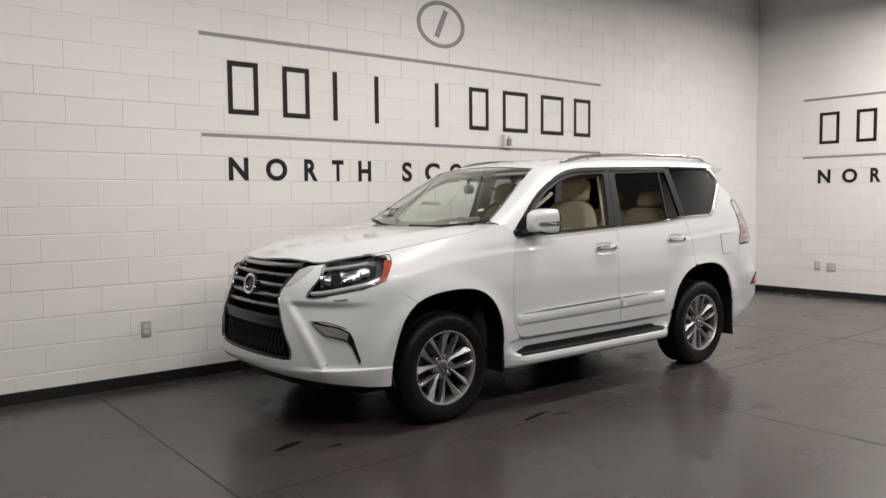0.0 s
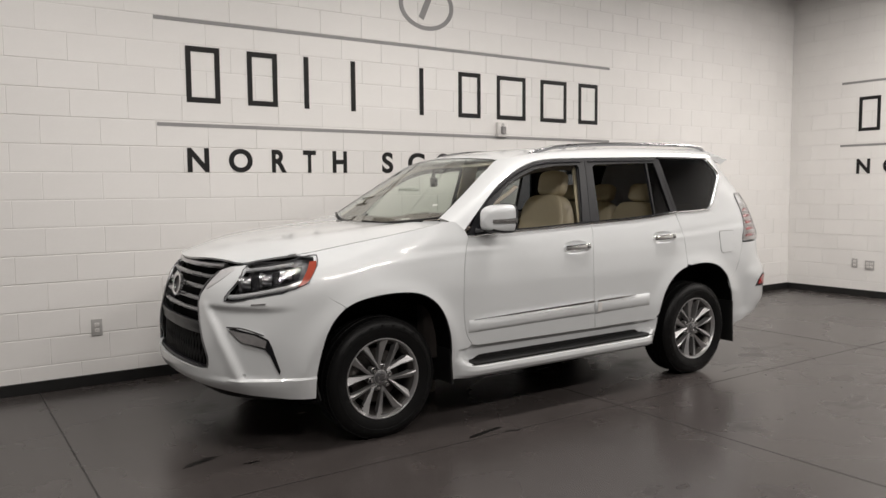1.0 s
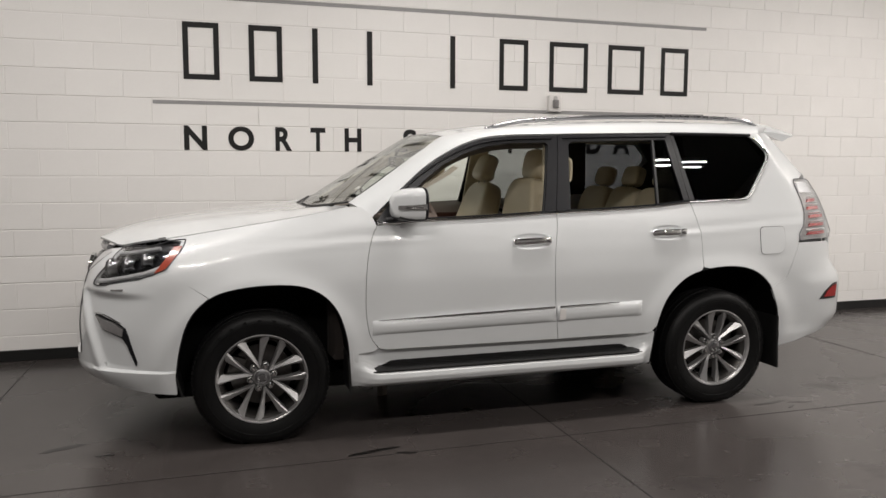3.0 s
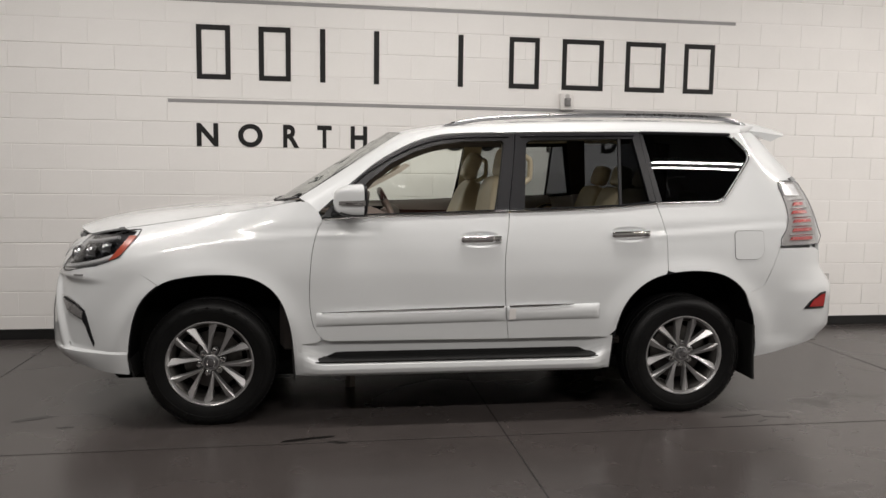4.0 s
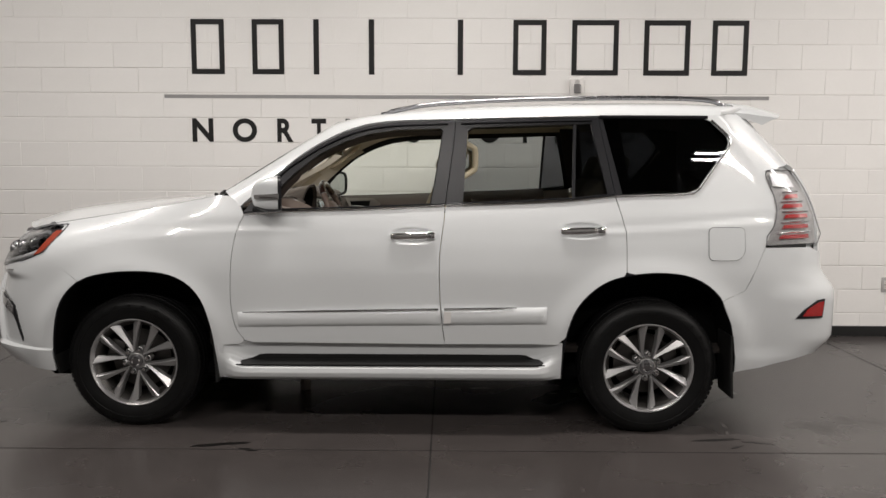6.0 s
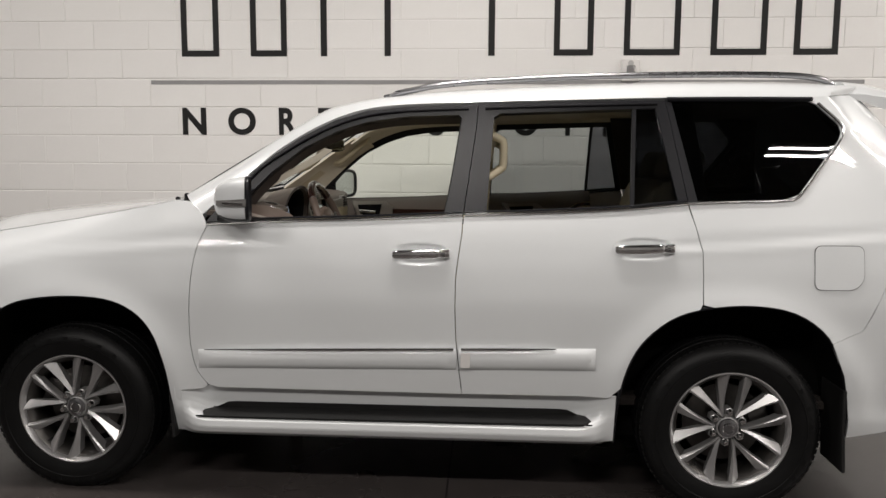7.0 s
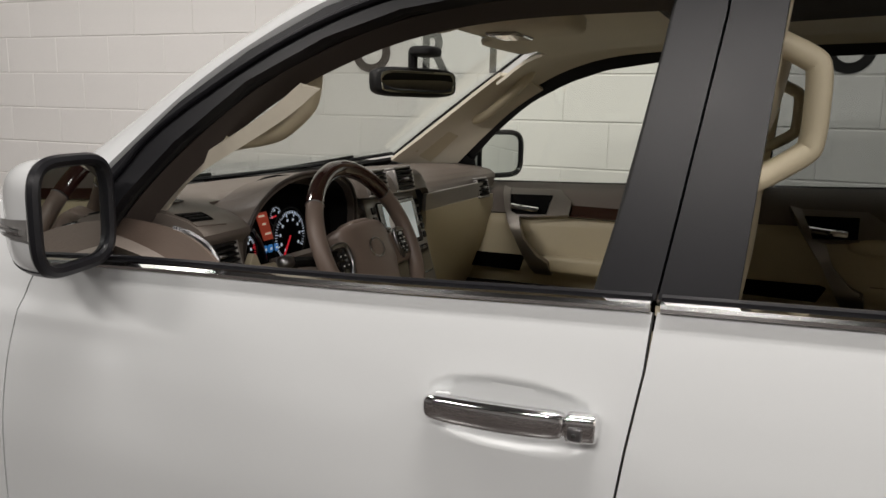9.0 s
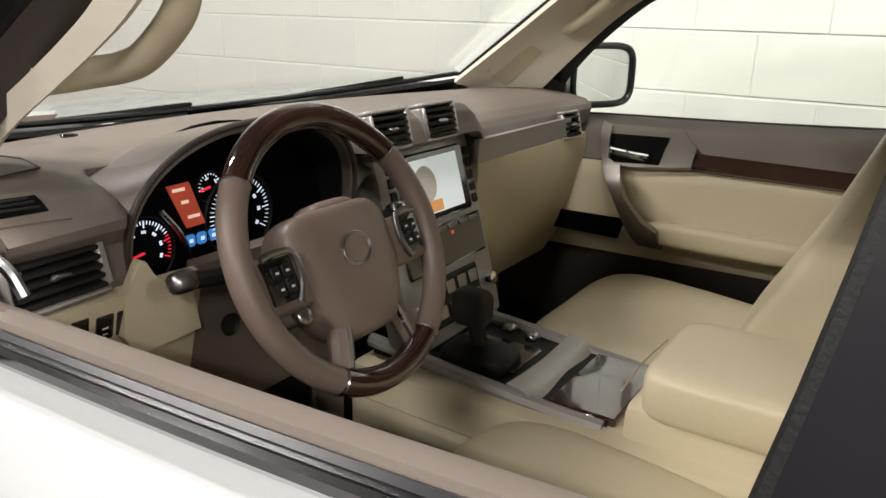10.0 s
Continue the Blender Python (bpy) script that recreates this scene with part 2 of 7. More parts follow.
def superq(c, r, e1=0.4, e2=0.4, nu=16, nv=28, warp=None):
    """A rounded, pillow-like solid."""
    def pw(v, e):
        return math.copysign(abs(v) ** e, v)

    def fn(u, v):
        a, b = math.pi * (u - 0.5), 2 * math.pi * v
        p = Vector((r[0] * pw(math.cos(a), e1) * pw(math.cos(b), e2), r[1] * pw(math.cos(a), e1) * pw(math.sin(b), e2), r[2] * pw(math.sin(a), e1)))
        if warp:
            p = warp(p)
        return p + Vector(c)

    bm = add_grid(bmesh.new(), fn, nu, nv, False, True)
    bmesh.ops.remove_doubles(bm, verts=bm.verts, dist=1e-5)
    bmesh.ops.recalc_face_normals(bm, faces=bm.faces)
    return bm


def pull_shape(x0, x1, hy, hz, warp, place):
    """A bar of even, softly squared section with blunt ends, bent as a whole and set in its place."""
    def fn(u, v):
        t, a = math.sin(math.pi * (u - 0.5)), 2 * math.pi * v
        f = max(0.02, (1 - min(1.0, abs(t)) ** 14) ** 0.4)
        c, k = math.cos(a), math.sin(a)
        return warp(Vector((0.5 * (x0 + x1) + 0.5 * (x1 - x0) * t, f * hy * math.copysign(abs(c) ** 0.7, c), f * hz * math.copysign(abs(k) ** 0.6, k))))

    bm = add_grid(bmesh.new(), fn, 30, 28, False, True)
    bmesh.ops.holes_fill(bm, edges=[e for e in bm.edges if e.is_boundary], sides=0)
    bmesh.ops.recalc_face_normals(bm, faces=bm.faces)
    return place(bm)


# ---- the room ----
T = 0.2
floor = structure(mesh_object("floor", box(ROOM_X0 - T, ROOM_X1 + T, ROOM_Y0 - T, ROOM_Y1 + T, -0.2, FLOOR_Z), None, False), "dark polished concrete floor with saw-cut joints and scuffs", "floor")
ceiling = structure(mesh_object("ceiling", box(ROOM_X0 - T, ROOM_X1 + T, ROOM_Y0 - T, ROOM_Y1 + T, ROOM_Z, ROOM_Z + 0.2), M_CEIL, False), "dark painted ceiling over the photo bay", "ceiling")
wall_north = structure(mesh_object("wall_north", box(ROOM_X0 - T, ROOM_X1 + T, ROOM_Y1 + 0.004, ROOM_Y1 + T, FLOOR_Z, ROOM_Z), M_JOINT, False), "white painted concrete block wall with dark lettering", "wall")
wall_east = structure(mesh_object("wall_east", box(ROOM_X1 + 0.004, ROOM_X1 + T, ROOM_Y0, ROOM_Y1 + 0.004, FLOOR_Z, ROOM_Z), M_JOINT, False), "white painted concrete block wall", "wall")
# south and west walls are never in view; they close the room and bounce light
wall_south = structure(mesh_object("wall_south", box(ROOM_X0 - T, ROOM_X1 + T, ROOM_Y0 - T, ROOM_Y0, FLOOR_Z, ROOM_Z), M_WALLB, False), "unseen grey wall that bounces light to the car", "wall")
wall_west = structure(mesh_object("wall_west", box(ROOM_X0 - T, ROOM_X0, ROOM_Y0, ROOM_Y1 + 0.004, FLOOR_Z, ROOM_Z), M_WALLB, False), "unseen grey wall that bounces light to the car", "wall")


def floor_material():
    """Dark sealed concrete: clouded, speckled, with pale scuffs and dull stains."""
    m = mat("polished_dark_concrete", (0.050, 0.0435, 0.0415), 0.27, vary=0.22, scale=0.9, fine=7.0, bump=0.012, bump_scale=40, rough_vary=0.06)
    nt = m.node_tree
    b = nt.nodes["Principled BSDF"]
    co = nt.nodes.new("ShaderNodeTexCoord")
    colour = b.inputs["Base Color"].links[0].from_socket
    rough = b.inputs["Roughness"].links[0].from_socket
    for scale, turn, lo, hi, gain, dull in (((2.2, 9.0, 1), 0.5, 0.66, 0.78, 1.3, 0.07), ((5.0, 1.3, 1), -0.3, 0.67, 0.76, 1.22, 0.05), ((1.1, 1.4, 1), 0.2, 0.60, 0.70, 0.70, 0.12), ((60, 60, 1), 0.0, 0.70, 0.76, 1.5, 0.0)):
        mp = nt.nodes.new("ShaderNodeMapping")
        mp.inputs["Scale"].default_value, mp.inputs["Rotation"].default_value = scale, (0, 0, turn)
        nz = nt.nodes.new("ShaderNodeTexNoise")
        nz.inputs["Scale"].default_value, nz.inputs["Detail"].default_value, nz.inputs["Roughness"].default_value = 1.0, 7, 0.62
        st = nt.nodes.new("ShaderNodeMapRange")
        st.inputs["From Min"].default_value, st.inputs["From Max"].default_value = lo, hi
        nt.links.new(co.outputs["Object"], mp.inputs["Vector"])
        nt.links.new(mp.outputs[0], nz.inputs["Vector"])
        nt.links.new(nz.outputs["Fac"], st.inputs["Value"])
        mx = nt.nodes.new("ShaderNodeMix")
        mx.data_type, mx.blend_type = "RGBA", "MULTIPLY"
        mx.inputs["B"].default_value = (gain, gain, gain, 1)
        nt.links.new(st.outputs[0], mx.inputs["Factor"])
        nt.links.new(colour, mx.inputs["A"])
        colour = mx.outputs["Result"]
        if dull:
            ad = nt.nodes.new("ShaderNodeMath")
            ad.operation = "MULTIPLY_ADD"
            ad.inputs[1].default_value = dull
            nt.links.new(st.outputs[0], ad.inputs[0])
            nt.links.new(rough, ad.inputs[2])
            rough = ad.outputs[0]
    nt.links.new(colour, b.inputs["Base Color"])
    nt.links.new(rough, b.inputs["Roughness"])
    return m


floor.data.materials.append(floor_material())

# black base along both block walls
structure(mesh_object("baseboard", box(ROOM_X0, ROOM_X1, ROOM_Y1 - 0.012, ROOM_Y1 + 0.004, FLOOR_Z, 0.105, 0.003, 1), M_BASE, False), "black rubber base at the foot of the wall", "baseboard")
structure(mesh_object("baseboard", box(ROOM_X1 - 0.012, ROOM_X1 + 0.004, ROOM_Y0, ROOM_Y1 - 0.013, FLOOR_Z, 0.105, 0.003, 1), M_BASE, False), "black rubber base at the foot of the wall", "baseboard")


# saw-cut joints in the slab
def saw_cut(x0, x1, y0, y1):
    structure(mesh_object("floor_joint", box(x0, x1, y0, y1, FLOOR_Z - 0.002, FLOOR_Z + 0.0012), M_CUT, False), "thin dark saw-cut joint in the concrete", "joint")


for jx in (-6.2, -2.97, 0.225, 3.42):
    saw_cut(jx - 0.0045, jx + 0.0045, ROOM_Y0, ROOM_Y1 - 0.013)
for jy in (-7.6, -4.4, -1.2):
    saw_cut(ROOM_X0, ROOM_X1 - 0.013, jy - 0.003, jy + 0.003)

# dark spots and drips on the slab
def floor_stain(x, y, length, width, turn, seed):
    rnd = random.Random(seed)
    n = 40
    ring = []
    wob = [rnd.uniform(0.55, 1.25) for _ in range(n)]
    for k in range(n):
        a = 2 * math.pi * k / n
        r = (wob[k] + wob[k - 1] + wob[(k + 1) % n]) / 3
        ring.append((length * r * math.cos(a), width * r * math.sin(a)))
    bm = flat_shape(ring, 0.0008, "z", 0.0, 1)
    ob = structure(mesh_object("floor_stain", move(bm, pose(x, y, FLOOR_Z + 0.0002, 0, 0, turn)), M_STAIN, False), "dark dried drip stain on the concrete floor", "stain")
    return ob


M_STAIN = mat("dark_floor_stain", (0.008, 0.0075, 0.007), 0.3, vary=0.3, scale=20, fine=90)
for k, (sx, sy, sl, sw, st) in enumerate(((-0.86, -1.13, 0.16, 0.022, 12), (-0.70, -1.20, 0.06, 0.015, -20), (1.72, -1.02, 0.14, 0.016, 8), (1.93, -1.06, 0.09, 0.012, -12), (1.80, -1.12, 0.05, 0.010, 30), (-2.42, -0.62, 0.12, 0.03, 25), (-2.2, -0.80, 0.05, 0.014, 0))):
    floor_stain(sx, sy, sl, sw, st, 40 + k)

# lettering on the wall: place name in letters, trade name and emblem as plain shapes
SIGN_Y = ROOM_Y1 - 0.0005


def bar(name, parent, x0, x1, z0, z1, material, place):
    return part(name, move(box(x0, x1, -0.004, 0.0, z0, z1), place), material, parent, smooth=False)


def frame_shape(name, parent, x0, x1, z0, z1, w, place):
    bm = bmesh.new()
    for a in ((x0, x1, z0, z0 + w), (x0, x1, z1 - w, z1), (x0, x0 + w, z0 + w, z1 - w), (x1 - w, x1, z0 + w, z1 - w)):
        add_box(bm, a[0], a[1], -0.004, 0, a[2], a[3])
    return part(name, move(bm, place), M_SIGN, parent, smooth=False)


# name slots as (first x, last x, is it only an upright)
SLOTS = ((-1.825, -1.551, 0), (-1.32, -1.057, 0), (-0.812, -0.576, 1), (-0.355, -0.108, 1), (0.379, 0.626, 1), (0.836, 1.11, 0), (1.32, 1.704, 0), (1.913, 2.291, 0), (2.473, 2.77, 0))
LETTERS = (("N", -1.836, -1.66), ("O", -1.498, -1.295), ("R", -1.125, -0.99), ("T", -0.838, -0.715), ("H", -0.553, -0.41), ("S", -0.045, 0.075), ("C", 0.24, 0.43), ("O", 0.56, 0.74), ("T", 0.88, 1.01), ("T", 1.15, 1.275),
           ("S", 1.43, 1.55), ("D", 1.71, 1.86), ("A", 1.98, 2.16), ("L", 2.29, 2.40), ("E", 2.53, 2.65))


def sign_letter(parent, ch, x0, x1, place):
    """One painted letter of the place name, as wide as it stands on the wall."""
    word = bpy.data.curves.new("letter", "FONT")
    word.body, word.size, word.extrude, word.offset = ch, 0.262, 0.0015, 0.0085
    ob = new("letter", word)
    me = bpy.data.meshes.new_from_object(ob.evaluated_get(bpy.context.evaluated_depsgraph_get()))
    bpy.data.objects.remove(ob)
    me.materials.clear()
    me.materials.append(M_SIGN)
    xs, zs = [v.co.x for v in me.vertices], [v.co.y for v in me.vertices]
    for v in me.vertices:
        v.co.x = x0 + (v.co.x - min(xs)) * (x1 - x0) / (max(xs) - min(xs))
        v.co.y = 1.643 + (v.co.y - min(zs)) * 0.194 / (max(zs) - min(zs))
    ob = new("letter", me)
    ob.parent = parent
    ob.matrix_basis = place @ pose(0, -0.002, 0, 90, 0, 0)


def wall_sign(place):
    sign = new("wall_sign")
    tagged(sign, "black and grey painted sign with rules and lettering on white block", "sign")
    bar("rule", sign, -2.06, 2.96, 2.828, 2.856, M_SIGN_GREY, place)
    bar("rule", sign, -2.06, 2.96, 2.004, 2.032, M_SIGN_GREY, place)
    for x0, x1, upright in SLOTS:
        if upright:
            bar("plain_bar", sign, x0, x0 + 0.045, 2.20, 2.645, M_SIGN, place)
        else:
            frame_shape("plain_frame", sign, x0, x1, 2.20, 2.645, 0.042, place)
    ring = [(0.47 + 0.31 * math.cos(a), 3.24 + 0.235 * math.sin(a)) for a in (2 * math.pi * k / 64 for k in range(64))]
    hole = [(0.47 + 0.265 * math.cos(a), 3.24 + 0.195 * math.sin(a)) for a in (2 * math.pi * k / 64 for k in range(64))]
    bm = bmesh.new()
    add_grid(bm, lambda u, v: (lambda p, q, k: (p[0] * (1 - v) + q[0] * v, 0, p[1] * (1 - v) + q[1] * v))(ring[int(u * 64 + 0.5) % 64], hole[int(u * 64 + 0.5) % 64], 0), 64, 1, True)
    part("emblem_ring", move(thick(bm, 0.004), place @ pose(0, -0.004, 0)), M_SIGN_GREY, sign, smooth=False)
    part("emblem_bar", move(move(box(-0.03, 0.03, -0.004, 0, -0.15, 0.15), pose(0.47, 0, 3.25, 0, 25, 0)), place), M_SIGN_GREY, sign, smooth=False)
    for ch, x0, x1 in LETTERS:
        sign_letter(sign, ch, x0, x1, place)
    return sign


wall_sign(pose(0, SIGN_Y, 0))
wall_sign(pose(ROOM_X1 - 0.0005, -1.26, 0, 0, 0, -90) @ pose(0, 0, 0))


def outlet(place, w, h, duplex, label):
    thing = new("wall_outlet")
    tagged(thing, label, "outlet")
    part("plate", move(box(-w / 2, w / 2, -0.007, 0.001, -h / 2, h / 2, 0.003, 2), place), M_PLATE, thing)
    for k in range(duplex):
        cx = (k - (duplex - 1) / 2) * 0.046
        for s in (-1, 1):
            sock = part("socket", move(box(cx - 0.017, cx + 0.017, -0.010, -0.006, s * 0.022 - 0.014, s * 0.022 + 0.014, 0.004, 2), place), M_PLATE_W, thing)
            for dx in (-0.006, 0.006):
                part("slot", move(box(cx + dx - 0.0012, cx + dx + 0.0012, -0.0105, -0.009, s * 0.022 - 0.004, s * 0.022 + 0.006), place), M_SLOT, sock, smooth=False)
    return thing


outlet(pose(-2.56, ROOM_Y1, 0.462), 0.078, 0.125, 1, "grey duplex power outlet low on the block wall")
outlet(pose(4.03, ROOM_Y1, 0.462), 0.078, 0.125, 1, "grey duplex power outlet low on the block wall")
outlet(pose(ROOM_X1, 0.555, 0.455, 0, 0, -90), 0.075, 0.12, 1, "grey outlet plate low on the block wall")
outlet(pose(ROOM_X1, 0.36, 0.44, 0, 0, -90), 0.12, 0.12, 2, "double outlet plate low on the block wall")


def strobe(place):
    thing = new("alarm_strobe")
    tagged(thing, "white fire alarm horn strobe with clear lens on the wall", "alarm")
    part("housing", move(box(-0.062, 0.062, -0.045, 0.002, -0.075, 0.075, 0.012, 3), place), M_PLATE_W, thing)
    part("lens", move(box(-0.03, 0.03, -0.068, -0.044, -0.045, 0.03, 0.010, 3), place), M_LAMPGREY, thing, "clear strobe lens")
    part("grille", move(revolve([(0.0, -0.047), (0.02, -0.047), (0.02, -0.044)], 20), place @ pose(0, 0, 0.045)), M_PLATE, thing)
    return thing


strobe(pose(1.365, ROOM_Y1, 2.095))


def ceiling_light(x, y):
    thing = new("ceiling_light")
    tagged(thing, "long linear lamp hung below the dark ceiling", "lamp", "linear ceiling lamps")
    h = LAMP_LEN / 2
    part("housing", move(box(-h, h, -TUBE_GAP - 0.045, TUBE_GAP + 0.045, 0, 0.06, 0.006, 1), pose(x, y, LAMP_Z)), M_STEEL, thing)
    for s in (-1, 1):
        part("tube", move(box(-h + 0.01, h - 0.01, s * TUBE_GAP - 0.025, s * TUBE_GAP + 0.025, -0.008, 0.0), pose(x, y, LAMP_Z)), M_TUBE, thing, smooth=False)
        part("hanger", move(box(-0.004, 0.004, -0.004, 0.004, 0.06, ROOM_Z - LAMP_Z), pose(x + s * (h - 0.2), y, LAMP_Z)), M_STEEL, thing, smooth=False)
    return thing


# the last housing only goes with the added east-wall lamp
for lx, ly, _ in LAMPS:
    ceiling_light(lx, ly)


# ---- the car: body surface ----
# x runs from the nose (minus) to the tail, y across, z up; the near side is -y
PLAN = catmull([(-2.40, 0, 0), (-2.393, 0.2, 0), (-2.37, 0.4, 0), (-2.33, 0.54, 0), (-2.255, 0.67, 0), (-2.16, 0.775, 0), (-2.02, 0.858, 0), (-1.85, 0.902, 0), (-1.6, 0.918, 0), (-1.2, 0.922, 0),
                (-0.4, 0.922, 0), (0.4, 0.922, 0), (1.2, 0.924, 0), (1.6, 0.924, 0), (1.9, 0.918, 0), (2.12, 0.905, 0), (2.28, 0.872, 0), (2.385, 0.795, 0), (2.44, 0.62, 0), (2.465, 0.3, 0), (2.47, 0, 0)], 12)
PX, PY = np.array([p.x for p in PLAN]), np.array([p.y for p in PLAN])
PS = np.concatenate([[0], np.cumsum(np.hypot(np.diff(PX), np.diff(PY)))])
front_shift = hermite([(0.28, 0.12), (0.34, 0.07), (0.44, 0.0), (0.62, 0.01), (0.84, 0.05), (0.95, 0.085), (1.05, 0.14), (1.12, 0.2), (1.3, 0.4)])
rear_shift = hermite([(0.34, -0.2), (0.40, -0.14), (0.47, -0.05), (0.54, 0.01), (0.80, 0.01), (0.86, -0.025), (0.92, -0.06), (1.16, -0.065), (1.31, -0.108), (1.43, -0.178), (1.55, -0.28), (1.65, -0.37), (1.72, -0.43), (1.8, -0.52)])
belt_z = hermite([(-0.80, 1.190), (-0.53, 1.206), (-0.13, 1.219), (0.28, 1.238), (0.63, 1.251), (1.0, 1.272), (1.2, 1.293), (1.6, 1.306)])
door_drop = hermite([(0.28, 0.05), (0.5, 0.015), (0.66, 0.003), (0.86, 0.0), (1.0, 0.010), (1.1, 0.026), (1.18, 0.044), (1.25, 0.064), (1.33, 0.086), (1.5, 0.133), (1.7, 0.19), (1.82, 0.235)])
hood_edge = hermite([(-2.3, 1.03), (-2.1, 1.08), (-1.98, 1.108), (-1.75, 1.145), (-1.5, 1.185), (-1.2, 1.235), (-0.88, 1.295), (-0.7, 1.33)])


def smooth01(x, a, b):
    t = np.clip((x - a) / (b - a), 0, 1)
    return t * t * (3 - 2 * t)


def ring_at(z):
    """The body's outline at one height, from the nose's middle round the side to the tail's middle."""
    x = PX + front_shift(z) * smooth01(-PX, 1.7, 2.25) + rear_shift(z) * smooth01(PX, 1.75, 2.3)
    top = hood_edge(x)
    t = np.clip((z - 0.84) / (top - 0.84), 0, 1.15)
    fender = 0.160 * t ** 3.2 + door_drop(min(z, 0.84))
    w = smooth01(x, -1.70, -0.78)
    drop = fender * (1 - w) + door_drop(z) * w
    return x, PY - drop * np.minimum(1, PY / 0.8)


def flare(x, z):
    out = 0.0
    for hx in (-1.395, 1.395):
        r = math.hypot(x - hx, z - 0.376)
        out += 0.020 * math.exp(-(((r - 0.50) / 0.075) ** 2)) * float(smooth01(z, 0.25, 0.5))
    return out


shoulder_z = hermite([(-1.80, 0.985), (-1.65, 1.03), (-1.42, 1.078), (-1.18, 1.092), (-0.82, 1.115), (0.1, 1.12), (0.9, 1.105), (1.28, 1.121), (1.66, 1.148), (2.06, 1.176)])


def shoulder(x, z):
    """The pressed line along wing and quarter, fading out on the doors."""
    amount = float((1 - smooth01(x, -0.75, -0.35)) * smooth01(x, -1.78, -1.6) + smooth01(x, 0.9, 1.25))
    d = (z - float(shoulder_z(x))) / 0.024
    return -0.0062 * amount * d * math.exp(-d * d)


HANDLES = ((0.130, 1.084), (1.027, 1.115))


def side_y(x, z):
    xs, ys = ring_at(z)
    y = float(np.interp(x, xs, ys)) + flare(x, z) + shoulder(x, z)
    for hx, hz in HANDLES:
        q = abs((x - hx) / 0.122) ** 2.6 + abs((z - hz + 0.006) / 0.046) ** 2.6
        if q < 1:
            y -= 0.010 * float(smooth01(1 - q, 0.0, 0.55))
    return y


def on_side(x, z, sign=-1, off=0.0):
    """A point of the body's flank, off metres out of it."""
    return Vector((x, sign * (side_y(x, z) + off), z))


def on_ring(s, z, sign=-1, off=0.0):
    """A point of the body by its way round the outline."""
    xs, ys = ring_at(z)
    x, y = float(np.interp(s, PS, xs)), float(np.interp(s, PS, ys))
    if off:
        a, b = max(0, s - 0.01), min(PS[-1], s + 0.01)
        dx, dy = float(np.interp(b, PS, xs) - np.interp(a, PS, xs)), float(np.interp(b, PS, ys) - np.interp(a, PS, ys))
        n = math.hypot(dx, dy)
        x, y = x - dy / n * off, y + dx / n * off
    return Vector((x, sign * y, z))


def s_of_y(y):
    return float(np.interp(y, PY[:90], PS[:90]))


def s_of_x(x):
    return float(np.interp(x, PX, PS))


def s_at(x, z):
    """The way round the outline at which the body has this x at this height."""
    xs, _ = ring_at(z)
    return float(np.interp(x, xs, PS))


def curve2(pts, per=5):
    return [(p.x, p.y) for p in catmull([(a, b, 0) for a, b in pts], per)]


def panel(outline, fn, depth=0.012, step=0.06, step_v=None, fine=()):
    """A body panel: a flat outline cut into a fine net, laid on the surface fn(u, v) and given its thickness."""
    bm = bmesh.new()
    bm.faces.new([bm.verts.new((a, b, 0)) for a, b in outline])
    us, vs = [p[0] for p in outline], [p[1] for p in outline]
    for k, lo, hi, st in ((0, min(us), max(us), step), (1, min(vs), max(vs), step_v or step)):
        n = max(1, int((hi - lo) / st))
        for i in range(1, n):
            co, no = [0, 0, 0], [0, 0, 0]
            co[k], no[k] = lo + (hi - lo) * i / n, 1
            bmesh.ops.bisect_plane(bm, geom=bm.verts[:] + bm.edges[:] + bm.faces[:], plane_co=co, plane_no=no, dist=1e-6)
    for k, lo, hi, n in fine:
        for i in range(n + 1):
            co, no = [0, 0, 0], [0, 0, 0]
            co[k], no[k] = lo + (hi - lo) * i / n, 1
            bmesh.ops.bisect_plane(bm, geom=bm.verts[:] + bm.edges[:] + bm.faces[:], plane_co=co, plane_no=no, dist=1e-6)
    for v in bm.verts:
        v.co = fn(v.co.x, v.co.y)
    bmesh.ops.remove_doubles(bm, verts=bm.verts, dist=1e-5)
    bm.normal_update()
    mid = Vector((0.1, 0, 0.9))
    f = max(bm.faces, key=lambda q: q.calc_area())
    if (f.calc_center_median() - mid).dot(f.normal) < 0:
        bmesh.ops.reverse_faces(bm, faces=bm.faces)
    if depth:
        bm.normal_update()
        shift = {tuple(round(c, 6) for c in v.co): v.normal.copy() for v in bm.verts}
        made = bmesh.ops.extrude_face_region(bm, geom=bm.faces[:], use_keep_orig=True)["geom"]
        for v in made:
            if isinstance(v, bmesh.types.BMVert):
                v.co -= shift[tuple(round(c, 6) for c in v.co)] * depth
        bmesh.ops.recalc_face_normals(bm, faces=bm.faces)
    return bm


car = new("suv")
tagged(car, "white pearl mid-size sport utility vehicle parked by the wall", "car")


def both(name, outline, material, label="", parent=None, off=0.0, depth=0.012, step=0.06, sides=(-1, 1)):
    made = []
    for sg in sides:
        made.append(part(name, panel(outline, lambda a, b: on_side(a, b, sg, off), depth, step), material, parent or car, label))
    return made


ARCH_F = curve2([(-1.835, 0.33), (-1.82, 0.50), (-1.785, 0.655), (-1.735, 0.755), (-1.655, 0.828), (-1.55, 0.868), (-1.38, 0.888), (-1.2, 0.878), (-1.08, 0.828), (-1.0, 0.74), (-0.955, 0.62), (-0.935, 0.5), (-0.922, 0.30)], 4)
